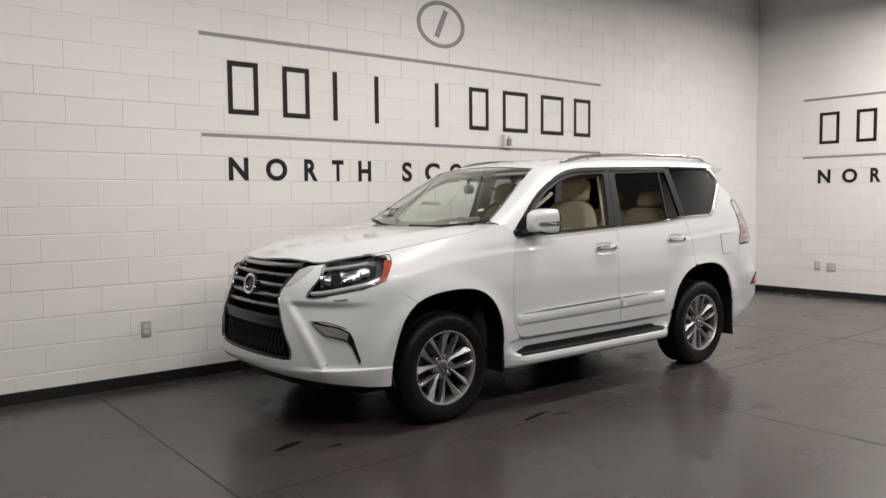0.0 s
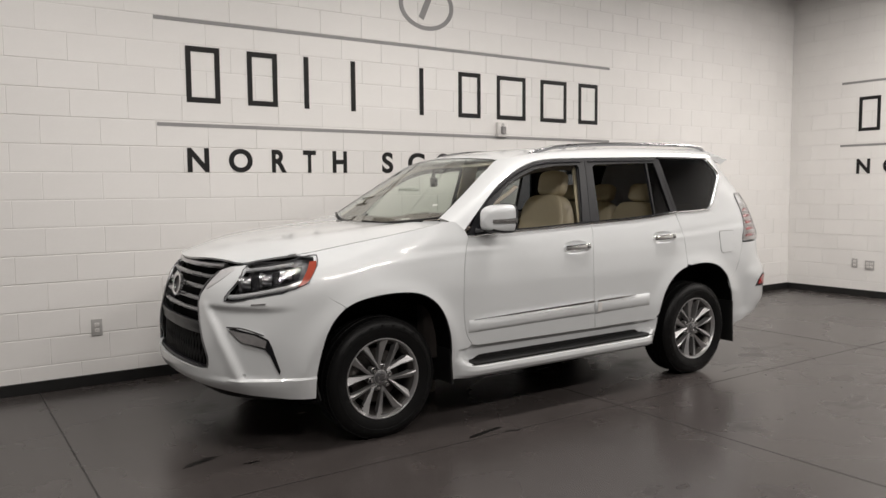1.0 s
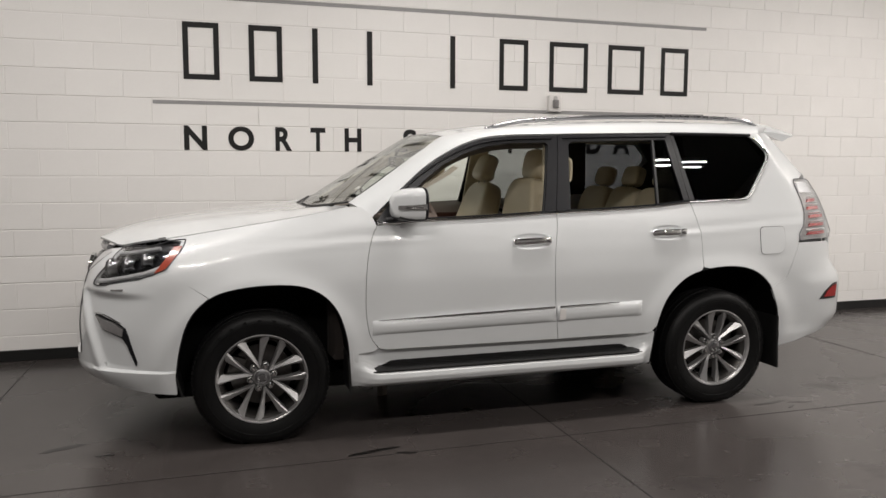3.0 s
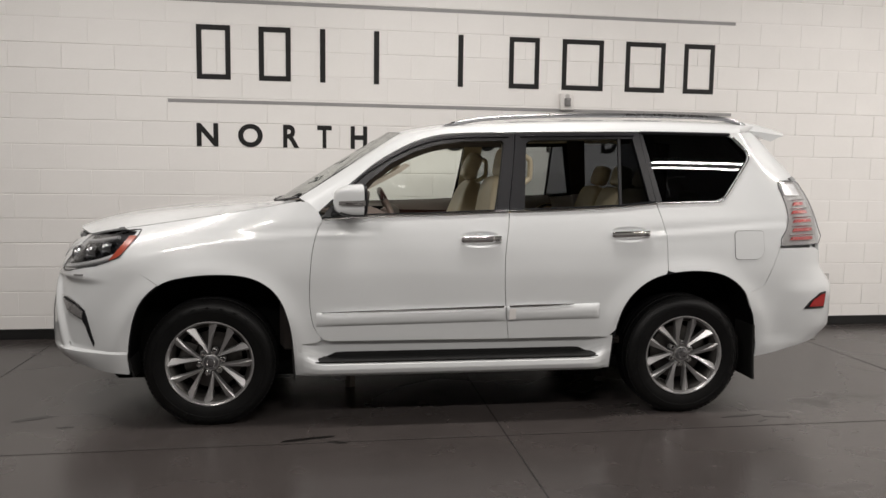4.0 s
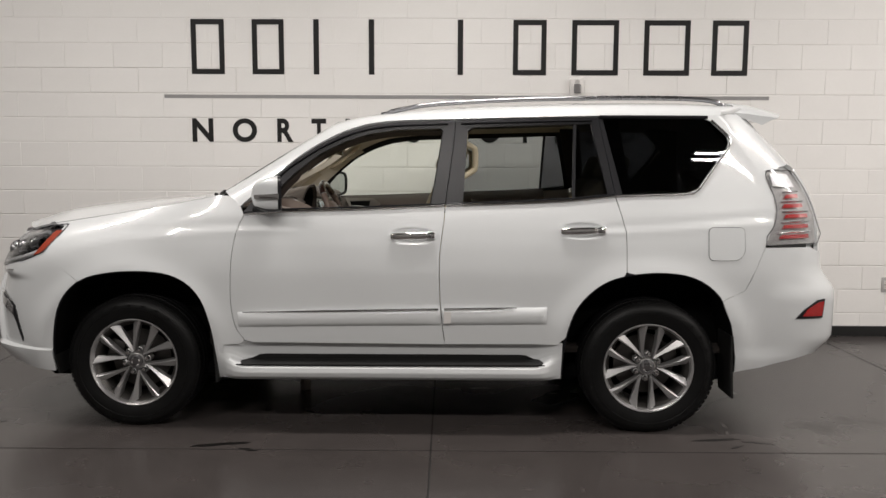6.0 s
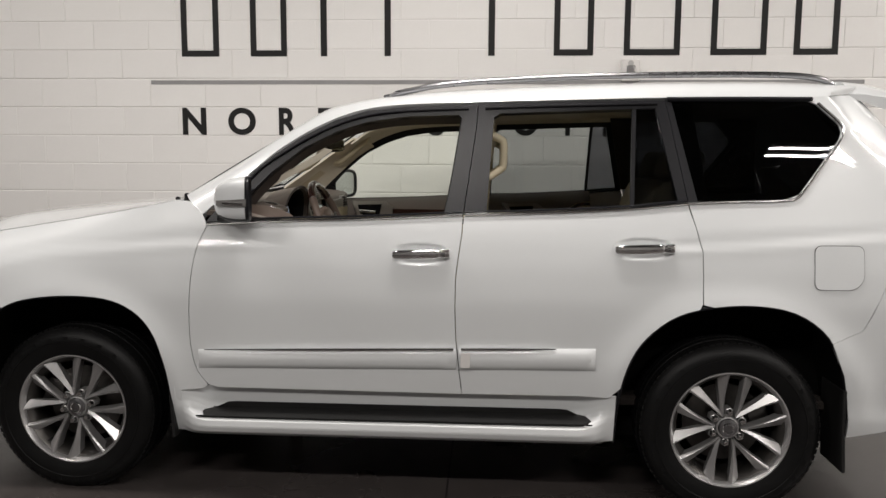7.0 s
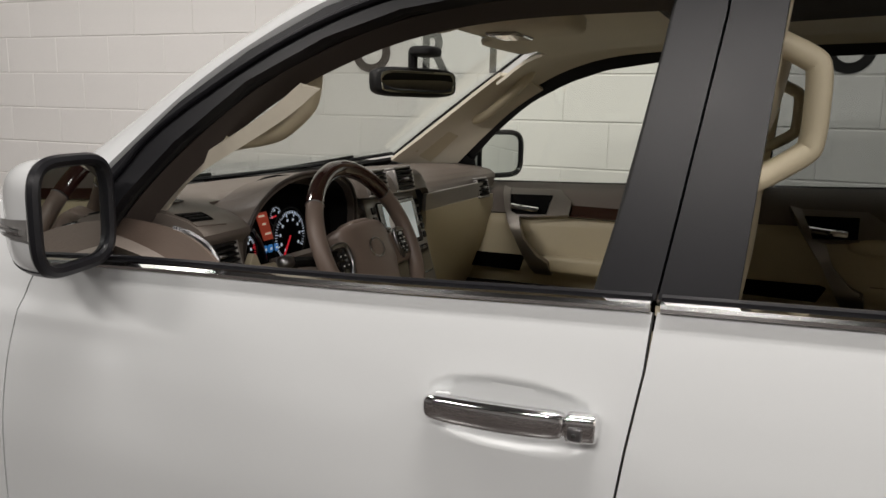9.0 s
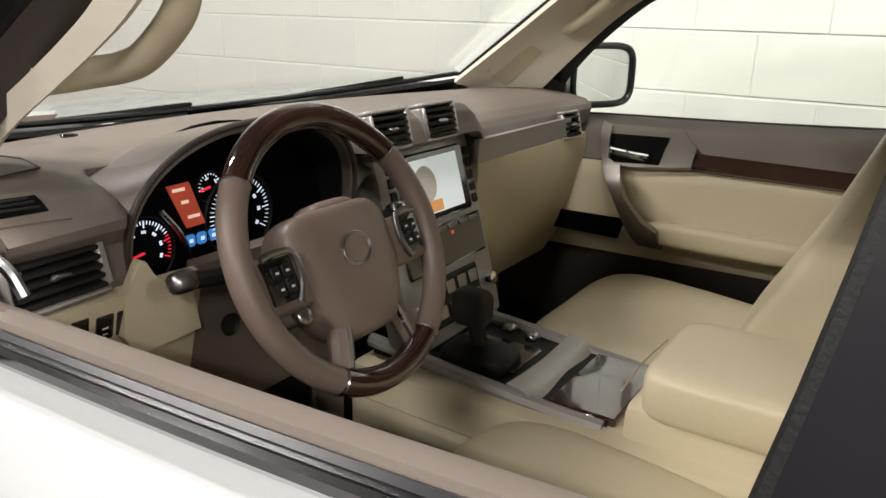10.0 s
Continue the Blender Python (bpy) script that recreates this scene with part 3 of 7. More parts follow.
ARCH_R = curve2([(0.93, 0.30), (0.94, 0.5), (0.985, 0.67), (1.07, 0.785), (1.2, 0.865), (1.41, 0.898), (1.61, 0.872), (1.75, 0.772), (1.82, 0.61), (1.848, 0.44), (1.852, 0.36)], 4)

# front wings
arch_up = [p for p in ARCH_F if p[0] > -1.66]
wing_top = [(x, float(hood_edge(x)) - 0.004) for x in np.linspace(-0.90, -1.90, 22)]
door_front = curve2([(-0.768, 1.184), (-0.792, 1.135), (-0.815, 1.06), (-0.832, 0.95), (-0.840, 0.80), (-0.836, 0.68), (-0.815, 0.58), (-0.772, 0.515)], 4)
wing = [(-1.655, 0.832)] + arch_up + [(-0.89, 0.30), (-0.885, 0.49), (-0.80, 0.495), (-0.776, 0.511)] + [(a - 0.0032, b) for a, b in reversed(door_front[:-1])] + [(-0.795, 1.235), (-0.85, 1.285)] + wing_top + [(-1.88, 1.125), (-1.785, 1.115), (-1.79, 1.10), (-1.885, 0.985), (-1.80, 0.925), (-1.73, 0.88)]
both("front_wing", wing, M_PAINT, step=0.02)

# hood
hood_mid = hermite([(-2.32, 1.045), (-2.27, 1.095), (-2.2, 1.128), (-2.0, 1.182), (-1.75, 1.219), (-1.5, 1.243), (-1.2, 1.263), (-1.05, 1.270), (-0.8, 1.30)])


def hood_y(x):
    return side_y(x, float(hood_edge(x)) - 0.003) - 0.004


def hood_at(x, y):
    e = max(0.3, hood_y(max(x, -2.12)))
    t = min(1.0, abs(y) / e)
    z = float(hood_mid(x)) * (1 - t ** 3) + float(hood_edge(x)) * t ** 3
    z += 0.010 * math.exp(-(((t - 0.72) / 0.13) ** 2)) * float(smooth01(x, -2.2, -1.8))
    return Vector((x, y, z))


def nose_x(y):
    """The hood's front edge."""
    return -2.275 + 0.19 * (abs(y) / 0.55) ** 2.4


right_edge = [(x, hood_y(x)) for x in np.linspace(-2.066, -0.92, 22)]
front_half = [(nose_x(y), y) for y in np.linspace(0, 0.55, 10)]
back_half = [(-1.105 + 0.185 * (y / 0.74) ** 2, y) for y in np.linspace(0.74, 0, 8)]
half = front_half + right_edge + back_half
hood_line = half[:-1] + [(a, -b) for a, b in reversed(half)][:-1]
part("hood", panel(hood_line, hood_at, 0.012, 0.06), M_PAINT, car)

# windscreen, wipers and the black cowl under it
def screen(u, v, off=0.0):
    y0, y1 = (2 * v - 1) * 0.745, (2 * v - 1) * 0.567
    k = (2 * v - 1) ** 2
    a = Vector((-1.085 + 0.18 * k, y0, 1.262 + 0.045 * k))
    b = Vector((-0.36 + 0.05 * k, y1, 1.716 - 0.028 * k))
    p = a.lerp(b, u)
    p += Vector((-0.6, 0, 0.78)) * (0.006 * math.sin(math.pi * u) * (1 - 0.3 * k) + off)
    return p


ws = part("windscreen", sheet(lambda u, v: screen(u, v), 16, 24, 0.005), M_GLASS_WS, car, "greenish laminated windscreen")
ws.visible_shadow = False
part("screen_seal", tube([screen(0, v, 0.002) for v in np.linspace(0, 1, 9)], 0.011, 8, flat=0.6), M_BLACK, ws)
part("screen_seal", tube([screen(1, v, -0.004) for v in np.linspace(0, 1, 9)], 0.006, 8, flat=0.6), M_BLACK, ws)
for e in (0, 1):
    part("screen_seal", tube([screen(u, e, -0.004) for u in np.linspace(0, 1, 7)], 0.005, 8), M_BLACK, ws)
part("cowl", sheet(lambda u, v: screen(-0.07 + 0.07 * u, v, -0.012), 2, 24, 0.01), M_PLASTIC, car)
for y0, y1, u1 in ((-0.66, -0.05, 0.055), (-0.02, 0.58, 0.055)):
    v0, v1 = y0 / 1.49 + 0.5, y1 / 1.49 + 0.5
    part("wiper", tube([screen(-0.05, v0, 0.012), screen(-0.035, v0 * 0.6 + v1 * 0.4, 0.014), screen(u1 - 0.05, v1, 0.012)], lambda t: 0.010 - 0.005 * t, 8), M_PLASTIC, car)

# roof, side rails of the body shell
RAIL_LOW = catmull([(-0.80, 1.225, 0), (-0.70, 1.315, 0), (-0.60, 1.405, 0), (-0.48, 1.505, 0), (-0.36, 1.58, 0), (-0.245, 1.636, 0), (-0.115, 1.676, 0), (0.045, 1.694, 0), (0.3, 1.703, 0), (0.7, 1.713, 0), (1.1, 1.722, 0), (1.42, 1.724, 0), (1.70, 1.724, 0), (1.93, 1.746, 0)], 6)
RAIL_TOP = catmull([(-0.905, 0.748, 1.307), (-0.786, 0.711, 1.383), (-0.667, 0.675, 1.461), (-0.548, 0.639, 1.540), (-0.429, 0.603, 1.616), (-0.31, 0.570, 1.688), (-0.15, 0.58, 1.722), (0.05, 0.595, 1.746), (0.3, 0.605, 1.764), (0.7, 0.61, 1.782), (1.1, 0.61, 1.793), (1.5, 0.608, 1.795), (1.75, 0.605, 1.79), (1.93, 0.60, 1.779)], 6)


def rail(u, v, sg):
    i = u * (len(RAIL_LOW) - 1)
    k = min(int(i), len(RAIL_LOW) - 2)
    lo, hi = RAIL_LOW[k].lerp(RAIL_LOW[k + 1], i - k), RAIL_TOP[k].lerp(RAIL_TOP[k + 1], i - k)
    low = Vector((lo.x, side_y(lo.x, lo.y), lo.y))
    p = low.lerp(hi, v)
    p += Vector((-0.25 if u < 0.4 else 0.0, 0.75, 0.6)) * 0.020 * math.sin(math.pi * v)
    return Vector((p.x, sg * p.y, p.z))


for sg in (-1, 1):
    part("roof_pillar", sheet(lambda u, v: rail(u, v, sg), 60, 8, 0.03), M_PAINT, car)


def roof(u, v):
    k = 2 * v - 1
    x = (-0.36 + 0.05 * k * k) * (1 - u) + 1.93 * u
    edge_z = float(np.interp(x, [p.x for p in RAIL_TOP], [p.z for p in RAIL_TOP])) if x < 1.75 else 1.79 - 0.06 * (x - 1.75)
    edge_y = float(np.interp(x, [p.x for p in RAIL_TOP], [p.y for p in RAIL_TOP])) - 0.002
    crown = 0.028 * (1 - u) ** 6 + 0.036 * (1 - (1 - u) ** 6)
    return Vector((x, k * edge_y, edge_z + crown * (1 - abs(k) ** 2.4)))


part("roof", sheet(roof, 40, 24, 0.012), M_PAINT, car)

# rails on the roof
for sg in (-1, 1):
    rr = part("roof_rail", tube([(-0.06, sg * 0.61, 1.735), (0.06, sg * 0.62, 1.762), (0.25, sg * 0.628, 1.79), (0.7, sg * 0.632, 1.815), (1.2, sg * 0.632, 1.825), (1.6, sg * 0.63, 1.823), (1.76, sg * 0.625, 1.81), (1.84, sg * 0.615, 1.785)], lambda t: 0.015 if 0.06 < t < 0.94 else 0.009, 10, flat=0.9), M_SATIN, car, "satin silver roof rail")

# rear quarter panels with the cargo window
QWIN = [(1.235, 1.303), (1.58, 1.312), (1.64, 1.332), (1.805, 1.548), (1.818, 1.583), (1.808, 1.615), (1.725, 1.695), (1.69, 1.710), (1.135, 1.710)]
rear_edge = [(1.985, 1.03), (2.03, 1.14), (2.05, 1.22), (2.04, 1.30), (2.005, 1.39), (2.02, 1.435), (2.09, 1.44), (2.10, 1.46), (2.05, 1.58), (1.985, 1.69), (1.935, 1.744)]
arch_q = [p for p in ARCH_R if p[0] > 1.262 and (p[0] < 1.6 or p[1] > 0.745)]
quarter = arch_q + [(1.7625, 0.7505), (1.88, 0.80), (1.94, 0.92)] + rear_edge + [(1.82, 1.733), (1.71, 1.7245)] + list(reversed(QWIN[2:8])) + [(1.58, 1.308), (1.40, 1.301), (1.2075, 1.291), (1.2345, 1.20), (1.2595, 1.105), (1.2625, 1.0), (1.2605, 0.897)]
both("rear_quarter", quarter, M_PAINT, step=0.02)
for sg in (-1, 1):
    q = part("cargo_window", panel(QWIN, lambda a, b: on_side(a, b, sg, -0.006), 0.005, 0.12), M_GLASS_DARK, car, "dark privacy glass cargo window")
    trim = [(1.20, 1.293), (1.40, 1.301), (1.57, 1.307), (1.642, 1.328), (1.73, 1.44), (1.808, 1.543), (1.824, 1.583), (1.812, 1.62), (1.73, 1.70)]
    part("chrome_trim", tube([on_side(a, b, sg, 0.003) for a, b in trim], 0.0062, 8, per=4), M_BRIGHT, q, "chrome window surround")
    part("pillar_cover", panel([(1.124, 1.715), (1.145, 1.715), (1.243, 1.302), (1.208, 1.295)], lambda a, b: on_side(a, b, sg, -0.004), 0.012, 0.06), M_BLACK, q)
    part("window_seal", tube([on_side(a, b, sg, 0.0) for a, b in ((1.71, 1.715), (1.42, 1.716), (1.13, 1.715))], 0.010, 8), M_BLACK, q)

# fuel flap outline, near side
flap = []
for cx, cz, r, a0 in ((1.853, 1.108, 0.025, 0), (1.715, 1.108, 0.025, 90), (1.715, 0.987, 0.025, 180), (1.818, 1.022, 0.060, 270)):
    flap += [(cx + r * math.cos(radians(a0 + 15 * k)), cz + r * math.sin(radians(a0 + 15 * k))) for k in range(7)]
ff = part("fuel_flap", panel(flap, lambda a, b: on_side(a, b, -1, 0.0035), 0.006, 0.06), M_PAINT, car)
part("flap_gap", tube([on_side(a, b, -1, 0.001) for a, b in flap], 0.0022, 6, closed=True, per=1), M_GAP, ff)

# doors
DOOR_GAP = 0.0018
GAP = [(0.303, 0.50), (0.291, 0.60), (0.278, 0.73), (0.273, 0.86), (0.274, 0.98), (0.283, 1.06), (0.297, 1.16), (0.303, 1.24)]
FD = door_front + [(-0.73, 0.502)] + [(a - DOOR_GAP, b) for a, b in GAP[:-1]] + [(0.299, 1.232), (0.0, 1.216), (-0.35, 1.204), (-0.6, 1.196)]
RD = [(0.305, 1.233)] + [(a + DOOR_GAP, b) for a, b in reversed(GAP[:-1])] + [(0.90, 0.505)] + [(a - 0.002, b) for a, b in ARCH_R if 0.938 < a < 1.255 and b > 0.52] + [(1.257, 0.90), (1.259, 1.0), (1.256, 1.105), (1.231, 1.20), (1.203, 1.286), (1.0, 1.266), (0.63, 1.245)]
FRAME_F = [(-0.775, 1.198), (-0.68, 1.322), (-0.585, 1.41), (-0.51, 1.476), (-0.38, 1.562), (-0.245, 1.628), (-0.115, 1.667), (0.045, 1.684), (0.353, 1.694), (0.348, 1.60), (0.316, 1.36), (0.300, 1.246),
           (0.226, 1.244), (0.252, 1.38), (0.289, 1.635), (0.272, 1.651), (0.044, 1.643), (-0.113, 1.620), (-0.239, 1.580), (-0.377, 1.512), (-0.508, 1.410), (-0.60, 1.315), (-0.652, 1.235), (-0.655, 1.207)]
OPEN_F = FRAME_F[12:]
FRAME_R = [(0.3035, 1.247), (0.3195, 1.36), (0.3515, 1.60), (0.3565, 1.695), (0.7, 1.705), (1.123, 1.712), (1.205, 1.295), (1.168, 1.291), (1.083, 1.678), (0.45, 1.657), (0.421, 1.640), (0.396, 1.256), (0.70, 1.263), (0.98, 1.279), (1.168, 1.298), (1.2, 1.293), (0.98, 1.274), (0.63, 1.256)]


def dish(k):
    x, z = HANDLES[k]
    return ((0, x - 0.126, x + 0.126, 32), (1, z - 0.058, z + 0.046, 20))


def handle(parent, x, z, sg):
    """A chrome pull of flat section with its key cap over a shallow cup."""
    y = side_y(x, z) + 0.023

    def bow(p):
        return Vector((p.x, p.y + 0.010 * (1 - ((p.x + 0.02) / 0.12) ** 2), p.z * (1 - 0.06 * abs(p.x / 0.12)) + 0.03 * p.x))

    def turned(bm):
        return move(bm, pose(x, sg * y, z - 0.002) @ (Matrix.Scale(-1, 4, (0, 1, 0)) if sg < 0 else Matrix()))

    h = part("door_handle", pull_shape(-0.117, 0.0835, 0.013, 0.0200, bow, turned), M_CHROME, parent, "chrome door handle")
    cap = part("key_cap", pull_shape(0.0800, 0.1205, 0.0135, 0.0203, bow, turned), M_CHROME, h)
    part("key_hole", turned(box(0.086, 0.104, 0.004, 0.0205, -0.0095, 0.0075, 0.004, 2)), M_SATIN, cap)
    part("key_slot", turned(box(0.091, 0.099, 0.016, 0.0212, -0.005, 0.003, 0.002, 1)), M_SLOT, cap)
    for e in (-0.098, 0.088):
        part("handle_foot", turned(box(e - 0.012, e + 0.012, -0.034, 0.0, -0.010, 0.010, 0.004, 1)), M_PAINT, h)


def mirror(parent, sg):
    turn = 0.28 if sg < 0 else 0.53
    cy, half, drop = (0.971, 0.096, 0.009) if sg < 0 else (0.982, 0.103, 0.0)
    """A door mirror with a white cap, a lamp strip, a black foot and a glass that faces back."""
    def shell(u, v):
        a, t = 2 * math.pi * v, u
        cz = 1.308 - drop
        ry, rz = half * (1 - 0.16 * t ** 3), 0.089 * (1 - 0.20 * t ** 3)
        q = 4.2
        c, s = math.cos(a), math.sin(a)
        px, pz = math.copysign(abs(c) ** (2 / q), c), math.copysign(abs(s) ** (2 / q), s)
        k = math.sqrt(max(0.0, 1 - t ** 2.6))
        k = max(k, 0.001)
        out = ry * px * (0.35 + 0.65 * k if t > 0 else 1) * (k ** 0.45)
        return Vector((-0.56 - 0.15 * t + turn * out, sg * (cy + ry * px * (0.35 + 0.65 * k if t > 0 else 1) * (k ** 0.45) - 0.02 * t), cz + 0.004 + rz * pz * (k ** 0.5) - 0.01 * t))
    m = part("door_mirror", thick(add_grid(bmesh.new(), shell, 14, 72, False, True), 0.004), M_PAINT, parent, "white door mirror cap")
    rim = [shell(0, k / 72) for k in range(72)]
    part("rim", tube([p.lerp(Vector((-0.56, sg * cy, 1.312 - drop)), 0.07) for p in rim], 0.010, 8, closed=True, per=1), M_BLACK, m)
    bm = bmesh.new()
    f = bm.faces.new([bm.verts.new(shell(0, k / 48).lerp(Vector((-0.56, sg * (cy - (0.012 if sg > 0 else 0)), 1.312 - drop)), 0.14) + Vector((-0.006, 0, 0))) for k in range(48)])
    thick(bm, 0.003)
    part("mirror_glass", bm, M_MIRROR, m, "silvered mirror glass")
    def at_height(t, z):
        k = math.sqrt(max(1e-6, 1 - t ** 2.6))
        pz = (z - 1.312 + drop + 0.01 * t) / (0.089 * (1 - 0.20 * t ** 3) * k ** 0.5)
        return shell(t, math.asin(math.copysign(min(1.0, abs(pz)) ** 2.1, pz)) / (2 * math.pi) % 1.0)

    lamp = part("lamp_strip", sheet(lambda u, v: at_height(0.02 + 0.84 * u, 1.276 + (0.031 - 0.010 * u) * v) + Vector((-0.004 * u, sg * 0.0065, 0)), 16, 8, 0.002), M_SIGNAL, m, "clear turn signal lens with chrome")
    part("lamp_chrome", tube([at_height(0.10 + 0.55 * u, 1.288) + Vector((-0.004 * u, sg * 0.0080, 0)) for u in np.linspace(0, 1, 9)], 0.0045, 8), M_CHROME, lamp)
    part("under_cover", sheet(lambda u, v: shell(0.02 + 0.80 * u, 0.62 + 0.26 * v) + Vector((0, 0, -0.003)), 10, 20, 0.003), M_BLACK, m)
    part("foot", tube([(-0.70, sg * 0.86, 1.215), (-0.66, sg * 0.90, 1.222), (-0.62, sg * 0.95, 1.235)], lambda t: 0.034 - 0.006 * t, 10, flat=0.7), M_BLACK, m)
    part("sail", panel([(-0.772, 1.203), (-0.625, 1.208), (-0.62, 1.30), (-0.675, 1.325)], lambda a, b: on_side(a, b, sg, 0.004), 0.012, 0.05), M_BLACK, m)
    if sg > 0:
        part("inner_sail", panel([(-0.765, 1.205), (-0.60, 1.208), (-0.595, 1.295), (-0.672, 1.335)], lambda a, b: on_side(a, b, sg, -0.040), 0.012, 0.05), M_PLASTIC, m)
    else:
        part("inner_sail", panel(curve2([(-0.70, 1.205), (-0.705, 1.25), (-0.665, 1.272), (-0.58, 1.272), (-0.50, 1.262), (-0.44, 1.240), (-0.40, 1.215)], 4), lambda a, b: on_side(a, b, sg, -0.034), 0.010, 0.05), M_TRIM_DARK, m, "brown sail trim")
    return m


def belt(parent, x0, x1, sg):
    n = 8
    xs = [x0 + (x1 - x0) * k / n for k in range(n + 1)]
    part("belt_moulding", tube([on_side(x, float(belt_z(x)), sg, 0.003) for x in xs], 0.0075, 8, per=3), M_CHROME, parent, "chrome belt moulding")
    part("belt_seal", tube([on_side(x, float(belt_z(x)) + 0.0095, sg, -0.003) for x in xs], 0.006, 6, per=3), M_BLACK, parent)


def moulding(parent, x0, x1, sg, blunt):
    """A painted rub strip with a chrome line on its upper edge."""
    def fn(u, v):
        x = x0 + (x1 - x0) * u
        ta, tb = math.sin(math.pi / 2 * min(1, u / 0.03)), math.sin(math.pi / 2 * min(1, (1 - u) / 0.03))
        top, low = 0.668 + 0.024 * (x + 0.78), 0.589 + 0.017 * (x + 0.78)
        z = low + (top - low) * v
        return on_side(x, z, sg, 0.004 + 0.016 * math.sin(math.pi * min(1, v * 1.0 + 0.0)) ** 0.5 * min(ta, tb))
    m = part("side_moulding", sheet(fn, 30, 8, 0.006), M_PAINT, parent, "white painted side moulding")
    a, b = (x0 + 0.03, x1 - 0.01) if blunt == 0 else (x0 + 0.01, x1 - 0.16)
    part("chrome_line", tube([on_side(a + (b - a) * k / 6, 0.669 + 0.024 * (a + (b - a) * k / 6 + 0.78), sg, 0.014) for k in range(7)], lambda t: 0.0065 - 0.004 * (t if blunt else 1 - t) ** 3, 8), M_CHROME, m)


for sg in (-1, 1):
    fd = part("front_door", panel(FD, lambda a, b: on_side(a, b, sg), 0.025, 0.022, None, dish(0)), M_PAINT, car, "white front door with its window lowered" if sg < 0 else "white front door")
    part("window_frame", panel(FRAME_F, lambda a, b: on_side(a, b, sg, -0.004), 0.03, 0.06), M_BLACK, fd, "satin black window frame")
    part("run_channel", tube([on_side(a, b, sg, -0.026) for a, b in OPEN_F], 0.008, 8, per=3), M_PLASTIC, fd)
    part("frame_bead", tube([on_side(a, b, sg, 0.001) for a, b in ((-0.70, 1.275), (-0.62, 1.352), (-0.545, 1.432), (-0.378, 1.540), (-0.242, 1.606), (-0.114, 1.645), (0.044, 1.665), (0.315, 1.676))], 0.0055, 8, per=4), M_BLACK, fd)
    belt(fd, -0.77, 0.297, sg)
    handle(fd, *HANDLES[0], sg)
    moulding(fd, -0.805, 0.279, sg, 0)
    mirror(fd, sg)
    rd = part("rear_door", panel(RD, lambda a, b: on_side(a, b, sg), 0.025, 0.022, None, dish(1)), M_PAINT, car, "white rear door with its window lowered" if sg < 0 else "white rear door")
    part("window_frame", panel(FRAME_R, lambda a, b: on_side(a, b, sg, -0.004), 0.03, 0.06), M_BLACK, rd, "satin black window frame")
    part("window_post", panel([(0.976, 1.275), (0.991, 1.275), (1.006, 1.678), (0.990, 1.678)], lambda a, b: on_side(a, b, sg, -0.006), 0.02, 0.06), M_BLACK, rd)
    pane = part("quarter_pane", panel([(0.99, 1.276), (1.168, 1.292), (1.083, 1.68), (1.005, 1.678)], lambda a, b: on_side(a, b, sg, -0.016), 0.004, 0.1), M_GLASS_DARK, rd, "fixed privacy glass pane")
    part("frame_bead", tube([on_side(a, b, sg, 0.001) for a, b in ((0.385, 1.678), (0.7, 1.688), (1.09, 1.697))], 0.0055, 8, per=4), M_BLACK, rd)
    belt(rd, 0.309, 1.20, sg)
    handle(rd, *HANDLES[1], sg)
    moulding(rd, 0.290, 0.845, sg, 1)
    if sg < 0:
        part("moulding_film", panel([(0.299, 0.618), (0.336, 0.619), (0.338, 0.682), (0.299, 0.681)], lambda a, b: on_side(a, b, sg, 0.0215), 0.001, 0.02), M_PLATE_W, rd, "pale strip of protective film")
# near-black backing added so the gap between the doors reads as shade
for sg in (-1, 1):
    part("gap_backing", panel([(0.285, 1.20), (0.32, 1.20), (0.385, 1.70), (0.335, 1.70)], lambda a, b: on_side(a, b, sg, -0.037), 0.006, 0.06), M_GAP, car)
# closed glass on the far doors
far_f = part("door_glass", panel(OPEN_F, lambda a, b: on_side(a, b, 1, -0.018), 0.004, 0.1), M_GLASS, car, "closed green-tinted door glass")
part("door_glass", panel([(0.977, 1.278), (0.70, 1.263), (0.396, 1.256), (0.421, 1.640), (0.45, 1.657), (0.992, 1.675)], lambda a, b: on_side(a, b, 1, -0.018), 0.004, 0.1), M_GLASS_TINT, car, "closed privacy glass in the door")
far_f.visible_shadow = False

# sills and running boards


def board(u, v, sg):
    """From the sill under the door, down and out over the step, round its lip and back under."""
    x = -0.915 + 1.845 * u
    e = float(smooth01(min(u, 1 - u), 0.015, 0.085))
    mid = [(0.897, 0.506), (0.876, 0.472), (0.864, 0.422), (0.868, 0.394), (0.905, 0.389), (0.958, 0.385), (0.972, 0.376), (0.976, 0.35), (0.964, 0.325), (0.93, 0.304), (0.80, 0.295)]
    end = [(0.899, 0.506), (0.900, 0.485), (0.903, 0.465), (0.910, 0.446), (0.922, 0.428), (0.936, 0.412), (0.945, 0.395), (0.948, 0.36), (0.942, 0.325), (0.92, 0.304), (0.80, 0.295)]
    prof = [(a[0] + (b[0] - a[0]) * e, a[1] + (b[1] - a[1]) * e) for a, b in zip(end, mid)]
    i = v * (len(prof) - 1)
    k = min(int(i), len(prof) - 2)
    y = prof[k][0] + (prof[k + 1][0] - prof[k][0]) * (i - k)
    z = prof[k][1] + (prof[k + 1][1] - prof[k][1]) * (i - k)
    y0 = side_y(x, z) + 0.001
    y = y0 + (y - y0) * float(smooth01(min(u, 1 - u), 0.0, 0.05)) if v < 0.95 else y
    return Vector((x, sg * y, z + 0.006 * u))


